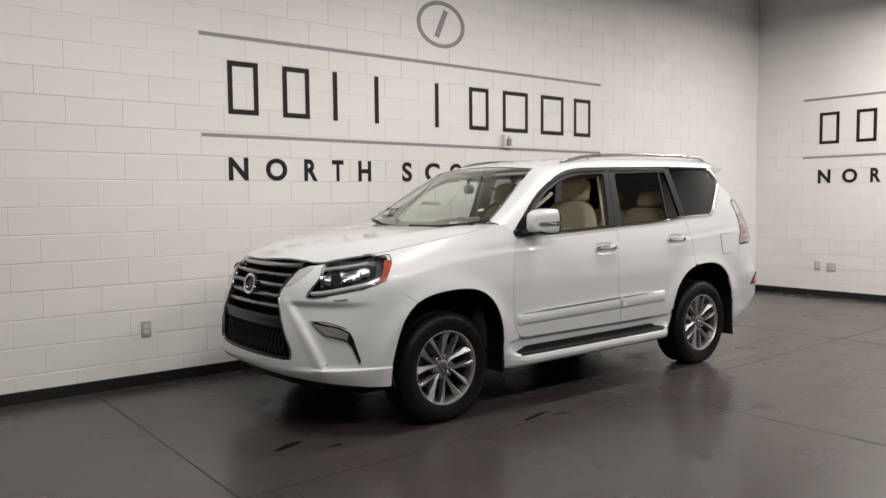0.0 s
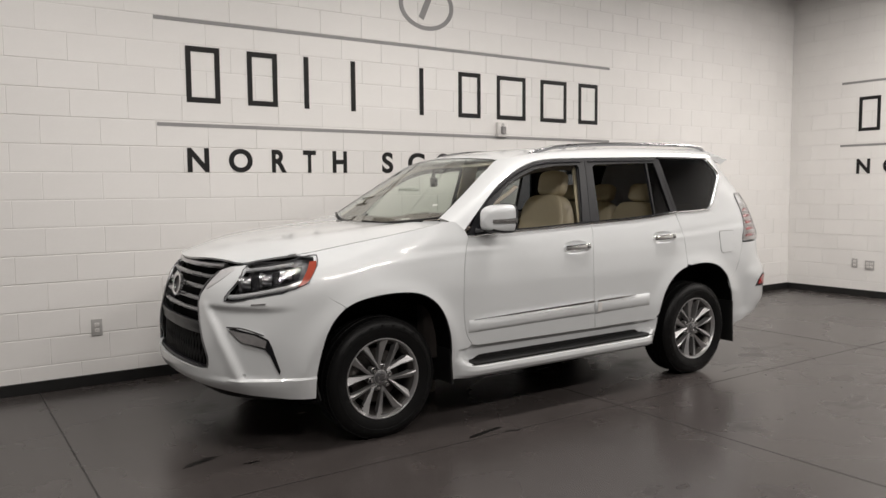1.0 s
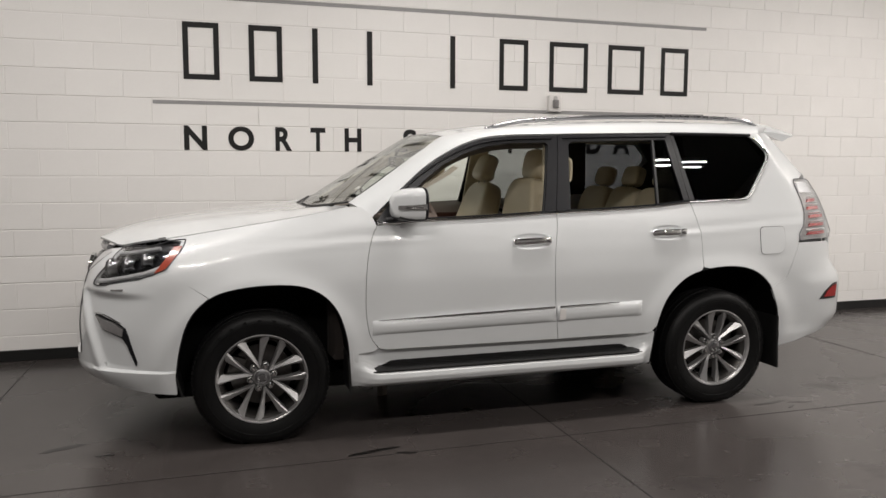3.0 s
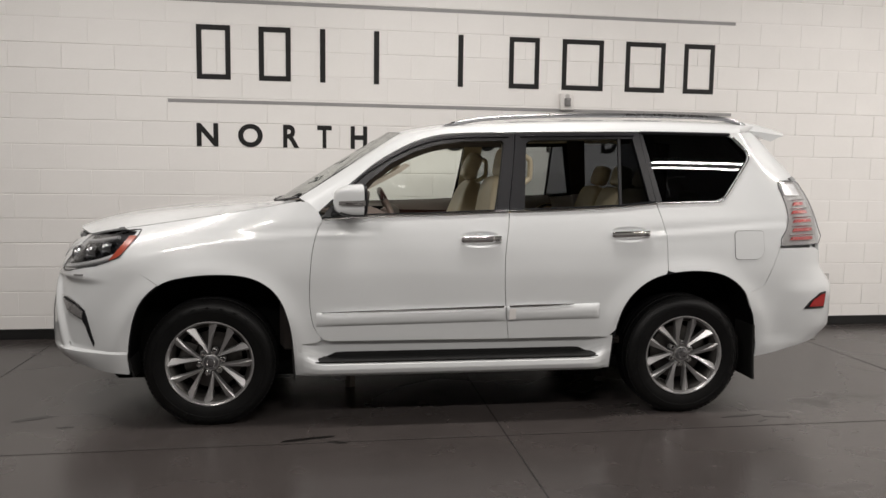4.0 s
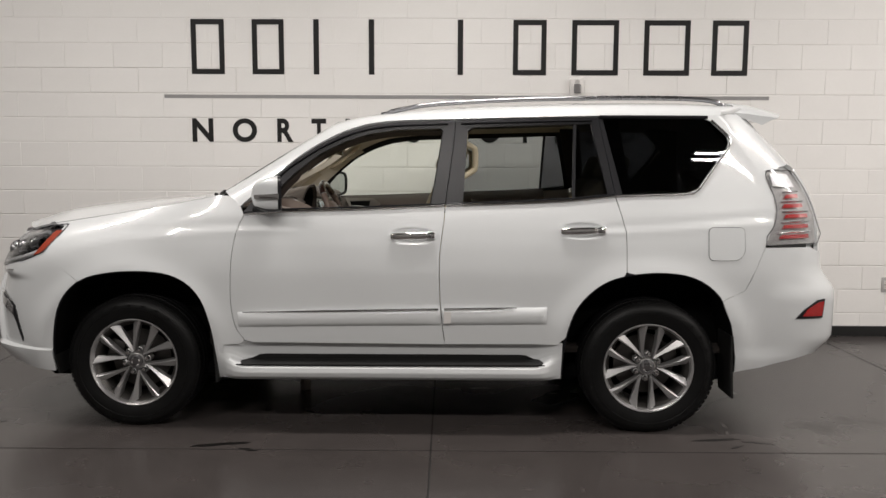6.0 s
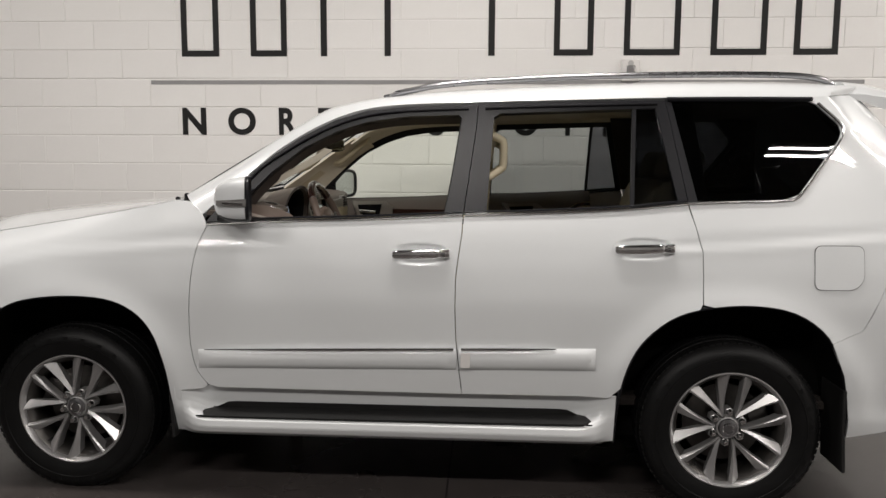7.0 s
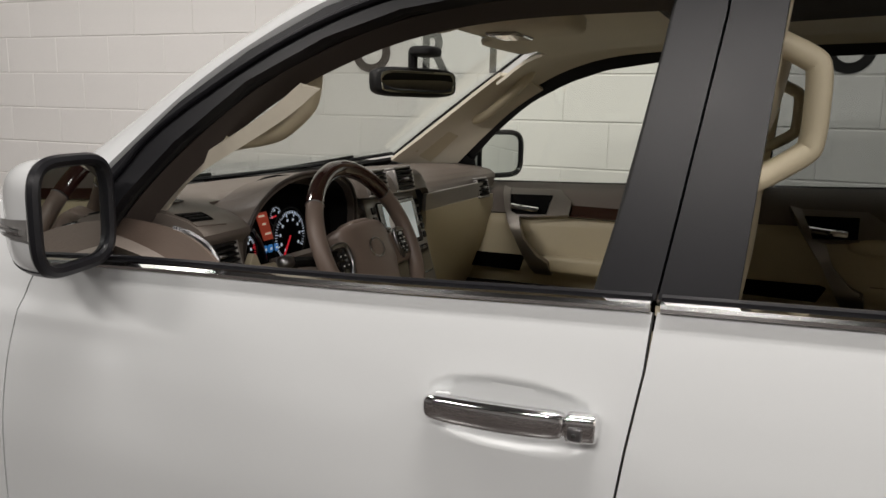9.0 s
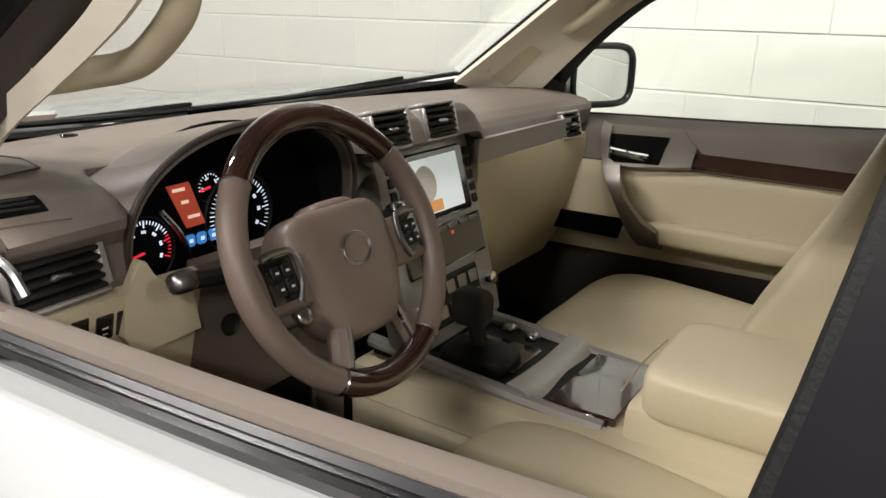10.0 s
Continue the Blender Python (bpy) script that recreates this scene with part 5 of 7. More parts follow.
# wheels
def wheel(hx, sg):
    out = Matrix.Translation((hx, sg * (0.762 if hx < 0 else 0.79), 0.376)) @ (Matrix() if sg > 0 else pose(0, 0, 0, 0, 0, 180))
    R = 0.363
    prof = [(0.236, -0.10), (0.245, -0.118), (0.275, -0.129), (0.31, -0.130), (0.333, -0.121), (0.348, -0.104), (0.360, -0.085), (R, -0.058), (R, -0.05), (0.356, -0.048), (0.356, -0.043), (R, -0.041), (R, -0.004), (0.356, -0.003), (0.356, 0.003), (R, 0.004), (R, 0.041), (0.356, 0.043), (0.356, 0.048), (R, 0.05), (R, 0.058), (0.361, 0.085), (0.354, 0.103), (0.341, 0.114), (0.331, 0.122), (0.318, 0.1275), (0.305, 0.1300), (0.285, 0.1295), (0.262, 0.124), (0.245, 0.118), (0.236, 0.10)]
    w = part("wheel", move(revolve([(0.230, 0.092), (0.236, 0.104), (0.2415, 0.112), (0.2415, 0.118), (0.237, 0.119), (0.231, 0.112), (0.226, 0.100), (0.224, 0.092)], 64, close=True), out), M_ALLOY, car, "silver alloy wheel")
    # barrel coloured darker than the alloy: the wheel's inner shade is painted in
    part("barrel", move(revolve([(0.232, -0.11), (0.225, -0.10), (0.205, -0.08), (0.20, 0.05), (0.208, 0.075), (0.2235, 0.093), (0.229, 0.098)], 64), out), M_DISC, w, "inner wheel barrel, coloured dark for its shade")
    flat = move(revolve(prof, 72), out)
    for v in flat.verts:
        if v.co.z < FLOOR_Z + 0.004:
            v.co.z = FLOOR_Z + 0.0008
    tyre = part("tyre", flat, M_TYRE, w, "black road tyre")
    blocks = bmesh.new()
    for k in range(80):
        for y, sw, low in ((-0.086, 0.03, 0.0035), (-0.023, 0.034, 0.0), (0.023, 0.034, 0.0), (0.086, 0.03, 0.0035)):
            a = 2 * math.pi * (k + (0.5 if abs(y) < 0.05 else 0)) / 80
            add_box(blocks, -0.010, 0.010, y - sw / 2, y + sw / 2, R - 0.010, R + 0.0022 - low)
            blocks.verts.ensure_lookup_table()
            bmesh.ops.transform(blocks, matrix=Matrix.Rotation(a, 4, "Y"), verts=blocks.verts[-8:])
    bmesh.ops.delete(blocks, geom=[v for v in blocks.verts if (out @ v.co).z < FLOOR_Z + 0.006], context="VERTS")
    tagged(part("tread_ring", move(blocks, out), M_TYRE, w, smooth=False), kind="stuff")
    part("sidewall_rib", move(revolve([(0.2985, 0.1295), (0.300, 0.1318), (0.302, 0.1318), (0.3035, 0.1295)], 56), out), M_TYRE, w)
    bars = bmesh.new()
    for k in range(26):
        if k % 13 < 8:
            add_box(bars, -0.009, 0.009, 0.1262, 0.1292, 0.309, 0.324)
            bars.verts.ensure_lookup_table()
            bmesh.ops.transform(bars, matrix=Matrix.Rotation(2 * math.pi * k / 26 + 0.5 * hx, 4, "Y"), verts=bars.verts[-8:])
    tagged(part("sidewall_relief", move(bars, out), M_TYRE, w, smooth=False), kind="stuff")
    part("brake_disc", move(revolve([(0.06, 0.0), (0.165, 0.0), (0.165, -0.02), (0.06, -0.02)], 40), out), M_DISC, w, "steel brake disc")
    part("brake_caliper", move(box(-0.06, 0.06, -0.045, 0.03, 0.10, 0.185, 0.015, 2), out @ pose(0, 0, 0, 0, 70 if hx < 0 else -70, 0)), M_DISC, w)
    part("wheel_back", move(revolve([(0.0, -0.05), (0.2, -0.05)], 40), out), M_GAP, w)

    def spoke(u, v, ang, lean):
        # from the hub out to the lip: narrow at the root, flared at the rim, a ridge beside the lug channel and a wide sloping face behind it
        top = v < 0.5
        k = 4 * v - 1 if top else 3 - 4 * v
        r = 0.046 + 0.190 * u
        half = 0.0080 + 0.0210 * u ** 1.9
        across = lean * (0.0285 + 0.0255 * u + 0.002 * math.sin(math.pi * u)) + k * half
        inner = -0.55 * lean
        d = abs(k - inner)
        slope = (0.007 + 0.014 * u ** 2) if (k - inner) * lean > 0 else 0.020
        h = 0.090 + 0.022 * u ** 1.5 - slope * d - 0.004 * math.exp(-(u / 0.12) ** 2) if top else 0.042 + 0.015 * u
        return Matrix.Rotation(ang, 4, "Y") @ Vector((across, h, r))

    def spoke_bar(ang, lean):
        bm = add_grid(bmesh.new(), lambda u, v: spoke(u, v, ang, lean), 14, 24, False, True)
        bmesh.ops.recalc_face_normals(bm, faces=bm.faces)
        return bm

    start_ang = radians(17.5 if hx < 0 else 5.0) * (-1 if sg < 0 else 1)
    for k in range(6):
        ang = 2 * math.pi * k / 6 + start_ang
        for lean in (-1, 1):
            part("spoke", move(spoke_bar(ang, lean), out), M_ALLOY, w, angle=22)
        lug = part("lug_nut", move(revolve([(0.0, 0.094), (0.0085, 0.093), (0.0108, 0.087), (0.0108, 0.045)], 12), out @ Matrix.Rotation(ang, 4, "Y") @ pose(0, 0, 0.064)), M_CHROME, w)
        part("lug_well", move(revolve([(0.0135, 0.060), (0.0150, 0.076), (0.0180, 0.074), (0.0190, 0.03)], 6), out @ Matrix.Rotation(ang, 4, "Y") @ pose(0, 0, 0.064)), M_ALLOY, lug)
    part("hub", move(revolve([(0.040, 0.084), (0.045, 0.082), (0.050, 0.070), (0.052, 0.030)], 40), out), M_ALLOY, w)
    cap = part("centre_cap", move(revolve([(0.0, 0.094), (0.026, 0.093), (0.036, 0.089), (0.040, 0.080)], 32), out), M_SATIN, w)
    part("cap_ring", move(revolve([(0.018, 0.0935), (0.021, 0.0965), (0.024, 0.0935)], 32), out), M_CHROME, cap)
    part("valve", move(tube([(0.0, 0.075, 0.0), (0.0, 0.095, 0.006)], 0.005, 8), out @ Matrix.Rotation(radians(220) * (-1 if sg < 0 else 1), 4, "Y") @ pose(0, 0, 0.195)), M_PLASTIC, w)


for hx in (-1.395, 1.395):
    for sg in (-1, 1):
        wheel(hx, sg)


# ---- the cabin ----
M_SILVER = mat("silver_trim_paint", (0.36, 0.345, 0.33), 0.36, 0.4, vary=0.06)
M_CREAM = mat("cream_leather", (0.56, 0.495, 0.35), 0.45, vary=0.05, scale=5, bump=0.12, bump_scale=260)
M_CREAM_TRIM = mat("cream_trim", (0.56, 0.495, 0.35), 0.5, vary=0.04, bump=0.08, bump_scale=320)
M_TAUPE = mat("taupe_soft_trim", (0.150, 0.126, 0.108), 0.5, vary=0.06, bump=0.12, bump_scale=320)
M_TAUPE_LEATHER = mat("taupe_leather", (0.185, 0.140, 0.116), 0.42, vary=0.06, bump=0.12, bump_scale=300)
M_TAUPE_DARK = mat("dark_taupe_trim", (0.040, 0.031, 0.027), 0.5, vary=0.06, bump=0.12, bump_scale=320)
M_LINER = mat("beige_headliner", (0.68, 0.63, 0.52), 0.85, vary=0.05, bump=0.2, bump_scale=400)
M_WOOD = mat("dark_gloss_wood", (0.030, 0.010, 0.008), 0.12, vary=0.5, scale=30, fine=6, coat=1.0)
M_CARPET = mat("dark_brown_carpet", (0.030, 0.024, 0.021), 0.95, vary=0.25, bump=0.5, bump_scale=350)
M_GLOSS = mat("piano_black", (0.010, 0.009, 0.009), 0.08, vary=0.1, coat=1.0)
M_THREAD = mat("seam_thread", (0.36, 0.29, 0.20), 0.7)
M_GAUGE = glow("gauge_white", (0.75, 0.85, 1.0), 0.5)
M_GAUGE_RED = glow("gauge_red", (0.9, 0.03, 0.05), 0.5)
M_ORANGE = glow("orange_display", (0.72, 0.11, 0.06), 0.15)
M_PALE = glow("pale_text", (1.0, 0.75, 0.6), 0.35)
M_BLUE = glow("blue_icon", (0.05, 0.25, 0.62), 0.35)
M_SCREEN = glow("screen_white", (0.72, 0.80, 0.80), 0.30)
M_SCREEN2 = glow("screen_amber", (0.75, 0.36, 0.12), 0.22)


cabin_floor = part("cabin_floor", box(-1.0, 2.05, -0.76, 0.76, 0.42, 0.46, 0.01, 1), M_CARPET, car, "dark carpeted cabin floor")
part("firewall", box(-1.02, -0.86, -0.76, 0.76, 0.42, 1.18, 0.03, 1), M_CARPET, car)

# headliner with the sunroof opening, visors and overhead console
def liner(u, v):
    p = roof(0.03 + 0.95 * u, 0.015 + 0.97 * v)
    return p - Vector((0, 0, 0.055 + 0.01 * math.sin(math.pi * u)))


head = part("headliner", sheet(liner, 24, 16, 0.012), M_LINER, car, "beige fabric headliner")
part("sunroof_shade", sheet(lambda u, v: roof(0.22 + 0.24 * u, 0.2 + 0.6 * v) - Vector((0, 0, 0.078)), 6, 6, 0.006), M_CARPET, head, "dark sunroof shade")
part("overhead_console", superq((-0.16, 0.0, 1.690), (0.13, 0.11, 0.034), 0.4, 0.3), M_LINER, head)
part("console_lamp", box(-0.24, -0.16, -0.07, 0.07, 1.648, 1.657, 0.004, 1), M_LAMPGREY, head)
for sg in (-1, 1):
    part("sun_visor", move(superq((0, 0, 0), (0.085, 0.20, 0.012), 0.5, 0.3), pose(-0.255, sg * 0.32, 1.672, 0, -14, 0)), M_LINER, head)
    part("roof_trim", sheet(lambda u, v: rail(0.30 + 0.70 * u, 0.05 + 0.95 * v, sg) - Vector((0, sg * 0.035, 0.025 + 0.02 * v)), 30, 5, 0.01), M_LINER, head)

# pillar trims
for sg in (-1, 1):
    def a_trim(u, v):
        p = rail(0.30 * u, -0.10 + 1.10 * v, sg)
        return Vector((p.x + 0.035 - 0.02 * v, p.y - sg * (0.050 - 0.005 * v), p.z - 0.012))
    at = part("pillar_trim", sheet(a_trim, 20, 5, 0.012), M_LINER, car, "cream windscreen pillar trim")
    part("tweeter_grille", sheet(lambda u, v: a_trim(0.10 + 0.30 * u, 0.38 + 0.42 * v) + Vector((0.008, -sg * 0.010, 0.003)), 4, 3, 0.006), M_CREAM_TRIM, at)
    grip = [(-0.468, 0.742, 1.410), (-0.466, 0.712, 1.410), (-0.456, 0.680, 1.413), (-0.428, 0.662, 1.419), (-0.392, 0.658, 1.434), (-0.343, 0.656, 1.476), (-0.331, 0.658, 1.520), (-0.324, 0.668, 1.565), (-0.305, 0.70, 1.598), (-0.28, 0.735, 1.608)] if sg < 0 else [(-0.585, 0.745, 1.442), (-0.550, 0.712, 1.446), (-0.505, 0.688, 1.466), (-0.440, 0.668, 1.512), (-0.385, 0.655, 1.558), (-0.350, 0.655, 1.600), (-0.355, 0.668, 1.630)]
    part("grab_handle", tube([(a, sg * b, c) for a, b, c in grip], lambda t: 0.0175 + 0.003 * abs(2 * t - 1) ** 3, 14, flat=0.9), M_CREAM_TRIM, at, "cream grab handle")
    bt = part("centre_pillar_trim", sheet(lambda u, v: Vector((0.245 + 0.14 * v + 0.045 * u, sg * (side_y(0.3, 1.22 + 0.47 * u) - 0.055), 1.22 + 0.47 * u)), 10, 4, 0.02), M_CREAM_TRIM, car, "cream centre pillar trim")
    part("grab_handle", tube([(0.375, sg * 0.728, 1.583), (0.405, sg * 0.703, 1.572), (0.450, sg * 0.690, 1.550), (0.462, sg * 0.687, 1.535), (0.464, sg * 0.687, 1.49), (0.462, sg * 0.687, 1.442), (0.452, sg * 0.690, 1.425), (0.41, sg * 0.705, 1.397), (0.37, sg * 0.735, 1.378)], 0.0165, 10, per=4), M_CREAM_TRIM, bt, "cream angular grab handle")
    part("rear_pillar_trim", panel([(1.19, 1.30), (1.30, 1.30), (1.24, 1.72), (1.10, 1.72)], lambda a, b: on_side(a, b, sg, -0.06), 0.02, 0.1), M_CARPET, car)
    part("tail_pillar_trim", panel([(1.60, 1.24), (2.0, 1.24), (1.93, 1.70), (1.72, 1.72), (1.84, 1.57)], lambda a, b: on_side(a, b, sg, -0.05), 0.02, 0.1), M_CARPET, car)
    part("cargo_trim", panel([(1.2, 0.95), (2.0, 0.95), (2.02, 1.28), (1.2, 1.28)], lambda a, b: on_side(a, b, sg, -0.20), 0.02, 0.1), M_TAUPE, car)


# brown lining of the near door's window frame and the cream strip of the pillar behind it
near_front = [o for o in car.children if o.name == "front_door"][0]
FRONT_EDGE = catmull([(a, b, 0) for a, b in reversed(OPEN_F[3:-1])], 5)


def frame_lining(u, v):
    i = u * (len(FRONT_EDGE) - 1)
    k = min(int(i), len(FRONT_EDGE) - 2)
    p = FRONT_EDGE[k].lerp(FRONT_EDGE[k + 1], i - k)
    return Vector((p.x + 0.023 * v * (1 - 0.5 * u), -(side_y(p.x, p.y) - 0.036 - 0.040 * v), p.y - 0.004 - (0.010 + 0.014 * u) * v))


part("frame_lining", sheet(frame_lining, 40, 5, 0.008), M_TAUPE_DARK, near_front, "brown inner window frame trim")
strip_x = hermite([(1.23, -0.640), (1.27, -0.605), (1.331, -0.546), (1.376, -0.473), (1.402, -0.423), (1.43, -0.371), (1.463, -0.31), (1.499, -0.256), (1.56, -0.15), (1.60, -0.04)])


def pillar_strip(u, v):
    z = 1.23 + 0.27 * u
    x = float(strip_x(z))
    return Vector((x - 0.032 * (1 - v) - 0.04 * max(0.0, u - 0.75), -(0.742 + 0.010 * (1 - v)), z + 0.008 * (1 - v)))


part("pillar_strip", sheet(pillar_strip, 24, 6, 0.01), M_LINER, car, "cream windscreen pillar trim")
part("dash_end_ring", tube([(-0.515, -0.812, 1.262), (-0.488, -0.80, 1.252), (-0.462, -0.788, 1.232), (-0.448, -0.782, 1.205)], 0.0065, 8), M_SATIN, car, "satin silver ring at the dash end")


# door linings
def lining(parent, x0, x1, sg, front):
    def skin(u, v):
        x = x0 + (x1 - x0) * u
        low = 0.56 + 0.36 * float(smooth01(x, 0.82, 0.95))
        z = low + (float(belt_z(x)) - 0.002 - low) * v
        belt_y = side_y(x, float(belt_z(x))) - 0.045
        prof = float(np.interp(v, [0, 0.45, 0.52, 0.60, 0.66, 0.83, 0.885, 0.93, 0.963, 0.985, 1.0], [0.09, 0.09, 0.10, 0.155, 0.15, 0.14, 0.112, 0.082, 0.053, 0.02, -0.012]))
        return Vector((x, sg * (belt_y + 0.018 - prof), z))
    dl = part("door_lining", sheet(skin, 16, 36, 0.012), M_CREAM_TRIM, parent, "cream door lining")
    def cap(u, v):
        p = skin(u, 0.87 + 0.13 * v)
        return p + Vector((0, -sg * 0.007, 0.014 * v))
    part("lining_cap", sheet(cap, 16, 8, 0.012), M_TAUPE, dl, "taupe upper door trim")
    part("lower_lining", sheet(lambda u, v: skin(u, 0.02 + 0.46 * v) + Vector((0, -sg * 0.006, 0)), 12, 6, 0.008), M_CARPET, dl)
    if sg < 0:
        return
    lx = x0 + 0.35 if front else x0 + 0.25
    def at(x, z):
        v = (z - 0.56) / (float(belt_z(x)) - 0.562)
        return skin((x - x0) / (x1 - x0), v)
    wood = sheet(lambda u, v: at(lx + 0.176 + (x1 - lx - 0.18) * u, 1.128 + 0.034 * v) + Vector((0, -sg * 0.019, 0)), 10, 4, 0.010)
    part("wood_strip", wood, M_WOOD, dl, "dark gloss wood strip")
    plate = [(lx - 0.082, 1.194), (lx + 0.129, 1.198), (lx + 0.150, 1.186), (lx + 0.181, 1.166), (lx + 0.182, 1.126), (lx + 0.141, 1.121), (lx + 0.035, 1.110), (lx - 0.03, 1.112)]
    part("handle_surround", panel(plate, lambda a, b: at(a, b) + Vector((0, -sg * 0.016, 0)), 0.012, 0.03), M_PULL, dl, "satin bronze handle surround")
    part("handle_cup", panel([(lx - 0.050, 1.182), (lx + 0.106, 1.187), (lx + 0.103, 1.130), (lx - 0.020, 1.124)], lambda a, b: at(a, b) + Vector((0, -sg * 0.0305, 0)), 0.004, 0.02), M_GAP, dl)
    part("inner_handle", tube([at(lx - 0.04, 1.150) + Vector((0, -sg * 0.040, 0)), at(lx + 0.02, 1.146) + Vector((0, -sg * 0.048, 0)), at(lx + 0.075, 1.142) + Vector((0, -sg * 0.040, 0))], 0.010, 8), M_CHROME, dl, "chrome inner handle")
    blade = [(lx - 0.082, 1.192), (lx - 0.050, 1.186), (lx - 0.015, 1.122), (lx + 0.021, 1.110), (lx + 0.045, 1.05), (lx + 0.095, 0.996), (lx + 0.132, 0.978), (lx + 0.142, 0.941), (lx + 0.08, 0.941), (lx + 0.05, 0.985), (lx + 0.012, 1.053)]
    part("pull_bar", panel(blade, lambda a, b: at(a, b) + Vector((0, -sg * (0.012 + 0.034 * math.sin(math.pi * min(1.0, max(0.0, (1.19 - b) / 0.25))) ** 0.7), 0)), 0.022, 0.02), M_PULL, dl, "satin pull bar")
    part("arm_rest", superq((0, 0, 0), (0.30, 0.035, 0.030), 0.5, 0.4, warp=None), M_CREAM_TRIM, dl).matrix_basis = Matrix.Translation(at(lx + 0.38, 0.965))
    part("lining_seam", tube([at(x, 0.992) + Vector((0, -sg * 0.004, 0)) for x in np.linspace(lx + 0.15, x1 - 0.02, 6)], 0.0018, 5), M_THREAD, dl)
    part("map_pocket", panel([(lx - 0.20, 0.930), (lx + 0.015, 0.926), (lx + 0.036, 0.978), (lx + 0.02, 0.984), (lx - 0.20, 0.981)], lambda a, b: at(a, b) + Vector((0, -sg * 0.007, 0)), 0.006, 0.05), M_GAP, dl)


for door in [o for o in car.children if o.name.split(".")[0] in ("front_door", "rear_door")]:
    sg = -1 if sum(v.co.y for v in door.data.vertices) < 0 else 1
    front = door.name.startswith("front")
    lining(door, -0.74 if front else 0.30, 0.24 if front else 1.0, sg, front)


# dashboard
def dash_top(u, v):
    """From the foot of the windscreen back over the crown to the edge above the face."""
    y = (2 * v - 1) * 0.775
    k = (y / 0.775) ** 2
    near = [(-1.03, 1.262), (-0.90, 1.278), (-0.76, 1.283), (-0.65, 1.279), (-0.585, 1.269), (-0.54, 1.257), (-0.512, 1.246), (-0.501, 1.235), (-0.507, 1.216)]
    far = [(-1.03, 1.262), (-0.90, 1.278), (-0.76, 1.283), (-0.65, 1.276), (-0.59, 1.267), (-0.555, 1.255), (-0.538, 1.243), (-0.526, 1.225), (-0.518, 1.205)]
    w = float(smooth01(y, -0.24, -0.20))
    prof = [(a[0] + (b[0] - a[0]) * w, a[1] + (b[1] - a[1]) * w) for a, b in zip(near, far)]
    i = u * (len(prof) - 1)
    n = min(int(i), len(prof) - 2)
    x = prof[n][0] + (prof[n + 1][0] - prof[n][0]) * (i - n)
    z = prof[n][1] + (prof[n + 1][1] - prof[n][1]) * (i - n)
    x += 0.13 * k * (1 - u)
    rise = float(smooth01(u, 0.2, 0.62))
    z += rise * 0.052 * float(smooth01(-abs(y + 0.03), -0.30, -0.17))
    x += rise * 0.03 * float(smooth01(-abs(y + 0.03), -0.30, -0.17))
    well = float(smooth01(-abs(y + 0.408), -0.213, -0.195))
    x -= well * max(0.0, x + 0.622)
    return Vector((x, y, z))


dash = part("dashboard", sheet(dash_top, 40, 78, 0.02), M_TAUPE, car, "taupe dashboard with cream lower panel")
part("glove_panel", sheet(lambda u, v: Vector((-0.515 - 0.10 * v ** 1.6 + 0.01 * math.sin(math.pi * v), 0.17 + 0.56 * u, 1.185 - 0.33 * v)), 14, 14, 0.02), M_CREAM, dash, "cream glovebox panel")
part("trim_strip", sheet(lambda u, v: Vector((-0.505 - 0.004 * v, 0.17 + 0.45 * u, 1.235 - 0.055 * v)), 10, 4, 0.012), M_SILVER, dash, "brushed metal strip")
part("glovebox_seam", tube([(-0.508, 0.20, 1.10), (-0.516, 0.45, 1.10), (-0.512, 0.70, 1.10)], 0.002, 5), M_SLOT, dash)
part("lower_panel", sheet(lambda u, v: Vector((-0.515 - 0.06 * v, -0.775 + 0.245 * u, 1.163 - 0.008 * u - 0.22 * v)), 8, 8, 0.02), M_CREAM, dash, "cream lower panel")
part("lower_wing", panel(curve2([(-0.643, 1.146), (-0.630, 1.168), (-0.619, 1.186), (-0.611, 1.185), (-0.599, 1.165), (-0.580, 1.148), (-0.546, 1.128)], 5) + [(-0.538, 1.075), (-0.632, 1.072), (-0.650, 1.10)], lambda a, b: Vector((-0.511, a, b)), 0.015, 0.05), M_CREAM, dash)
part("knee_panel", sheet(lambda u, v: Vector((-0.525 - 0.05 * v, -0.53 + 0.40 * u, 1.16 - 0.26 * v)), 8, 8, 0.02), M_TAUPE, dash)
for y, z in ((-0.699, 1.124), (-0.668, 1.119), (-0.641, 1.118)):
    place = pose(-0.508, y, z, 0, 14, 0)
    sw = part("switch", move(box(-0.006, 0.005, -0.0115, 0.0115, -0.017, 0.017, 0.003, 2), place), M_GLOSS, dash, "black rocker switch")
    part("switch_mark", move(box(0.005, 0.0056, -0.004, 0.004, -0.001, 0.001), place), M_PLATE_W, sw, smooth=False)
    part("switch_mark", move(box(0.005, 0.0056, -0.003, 0.003, -0.009, -0.007), place), M_PLATE_W, sw, smooth=False)


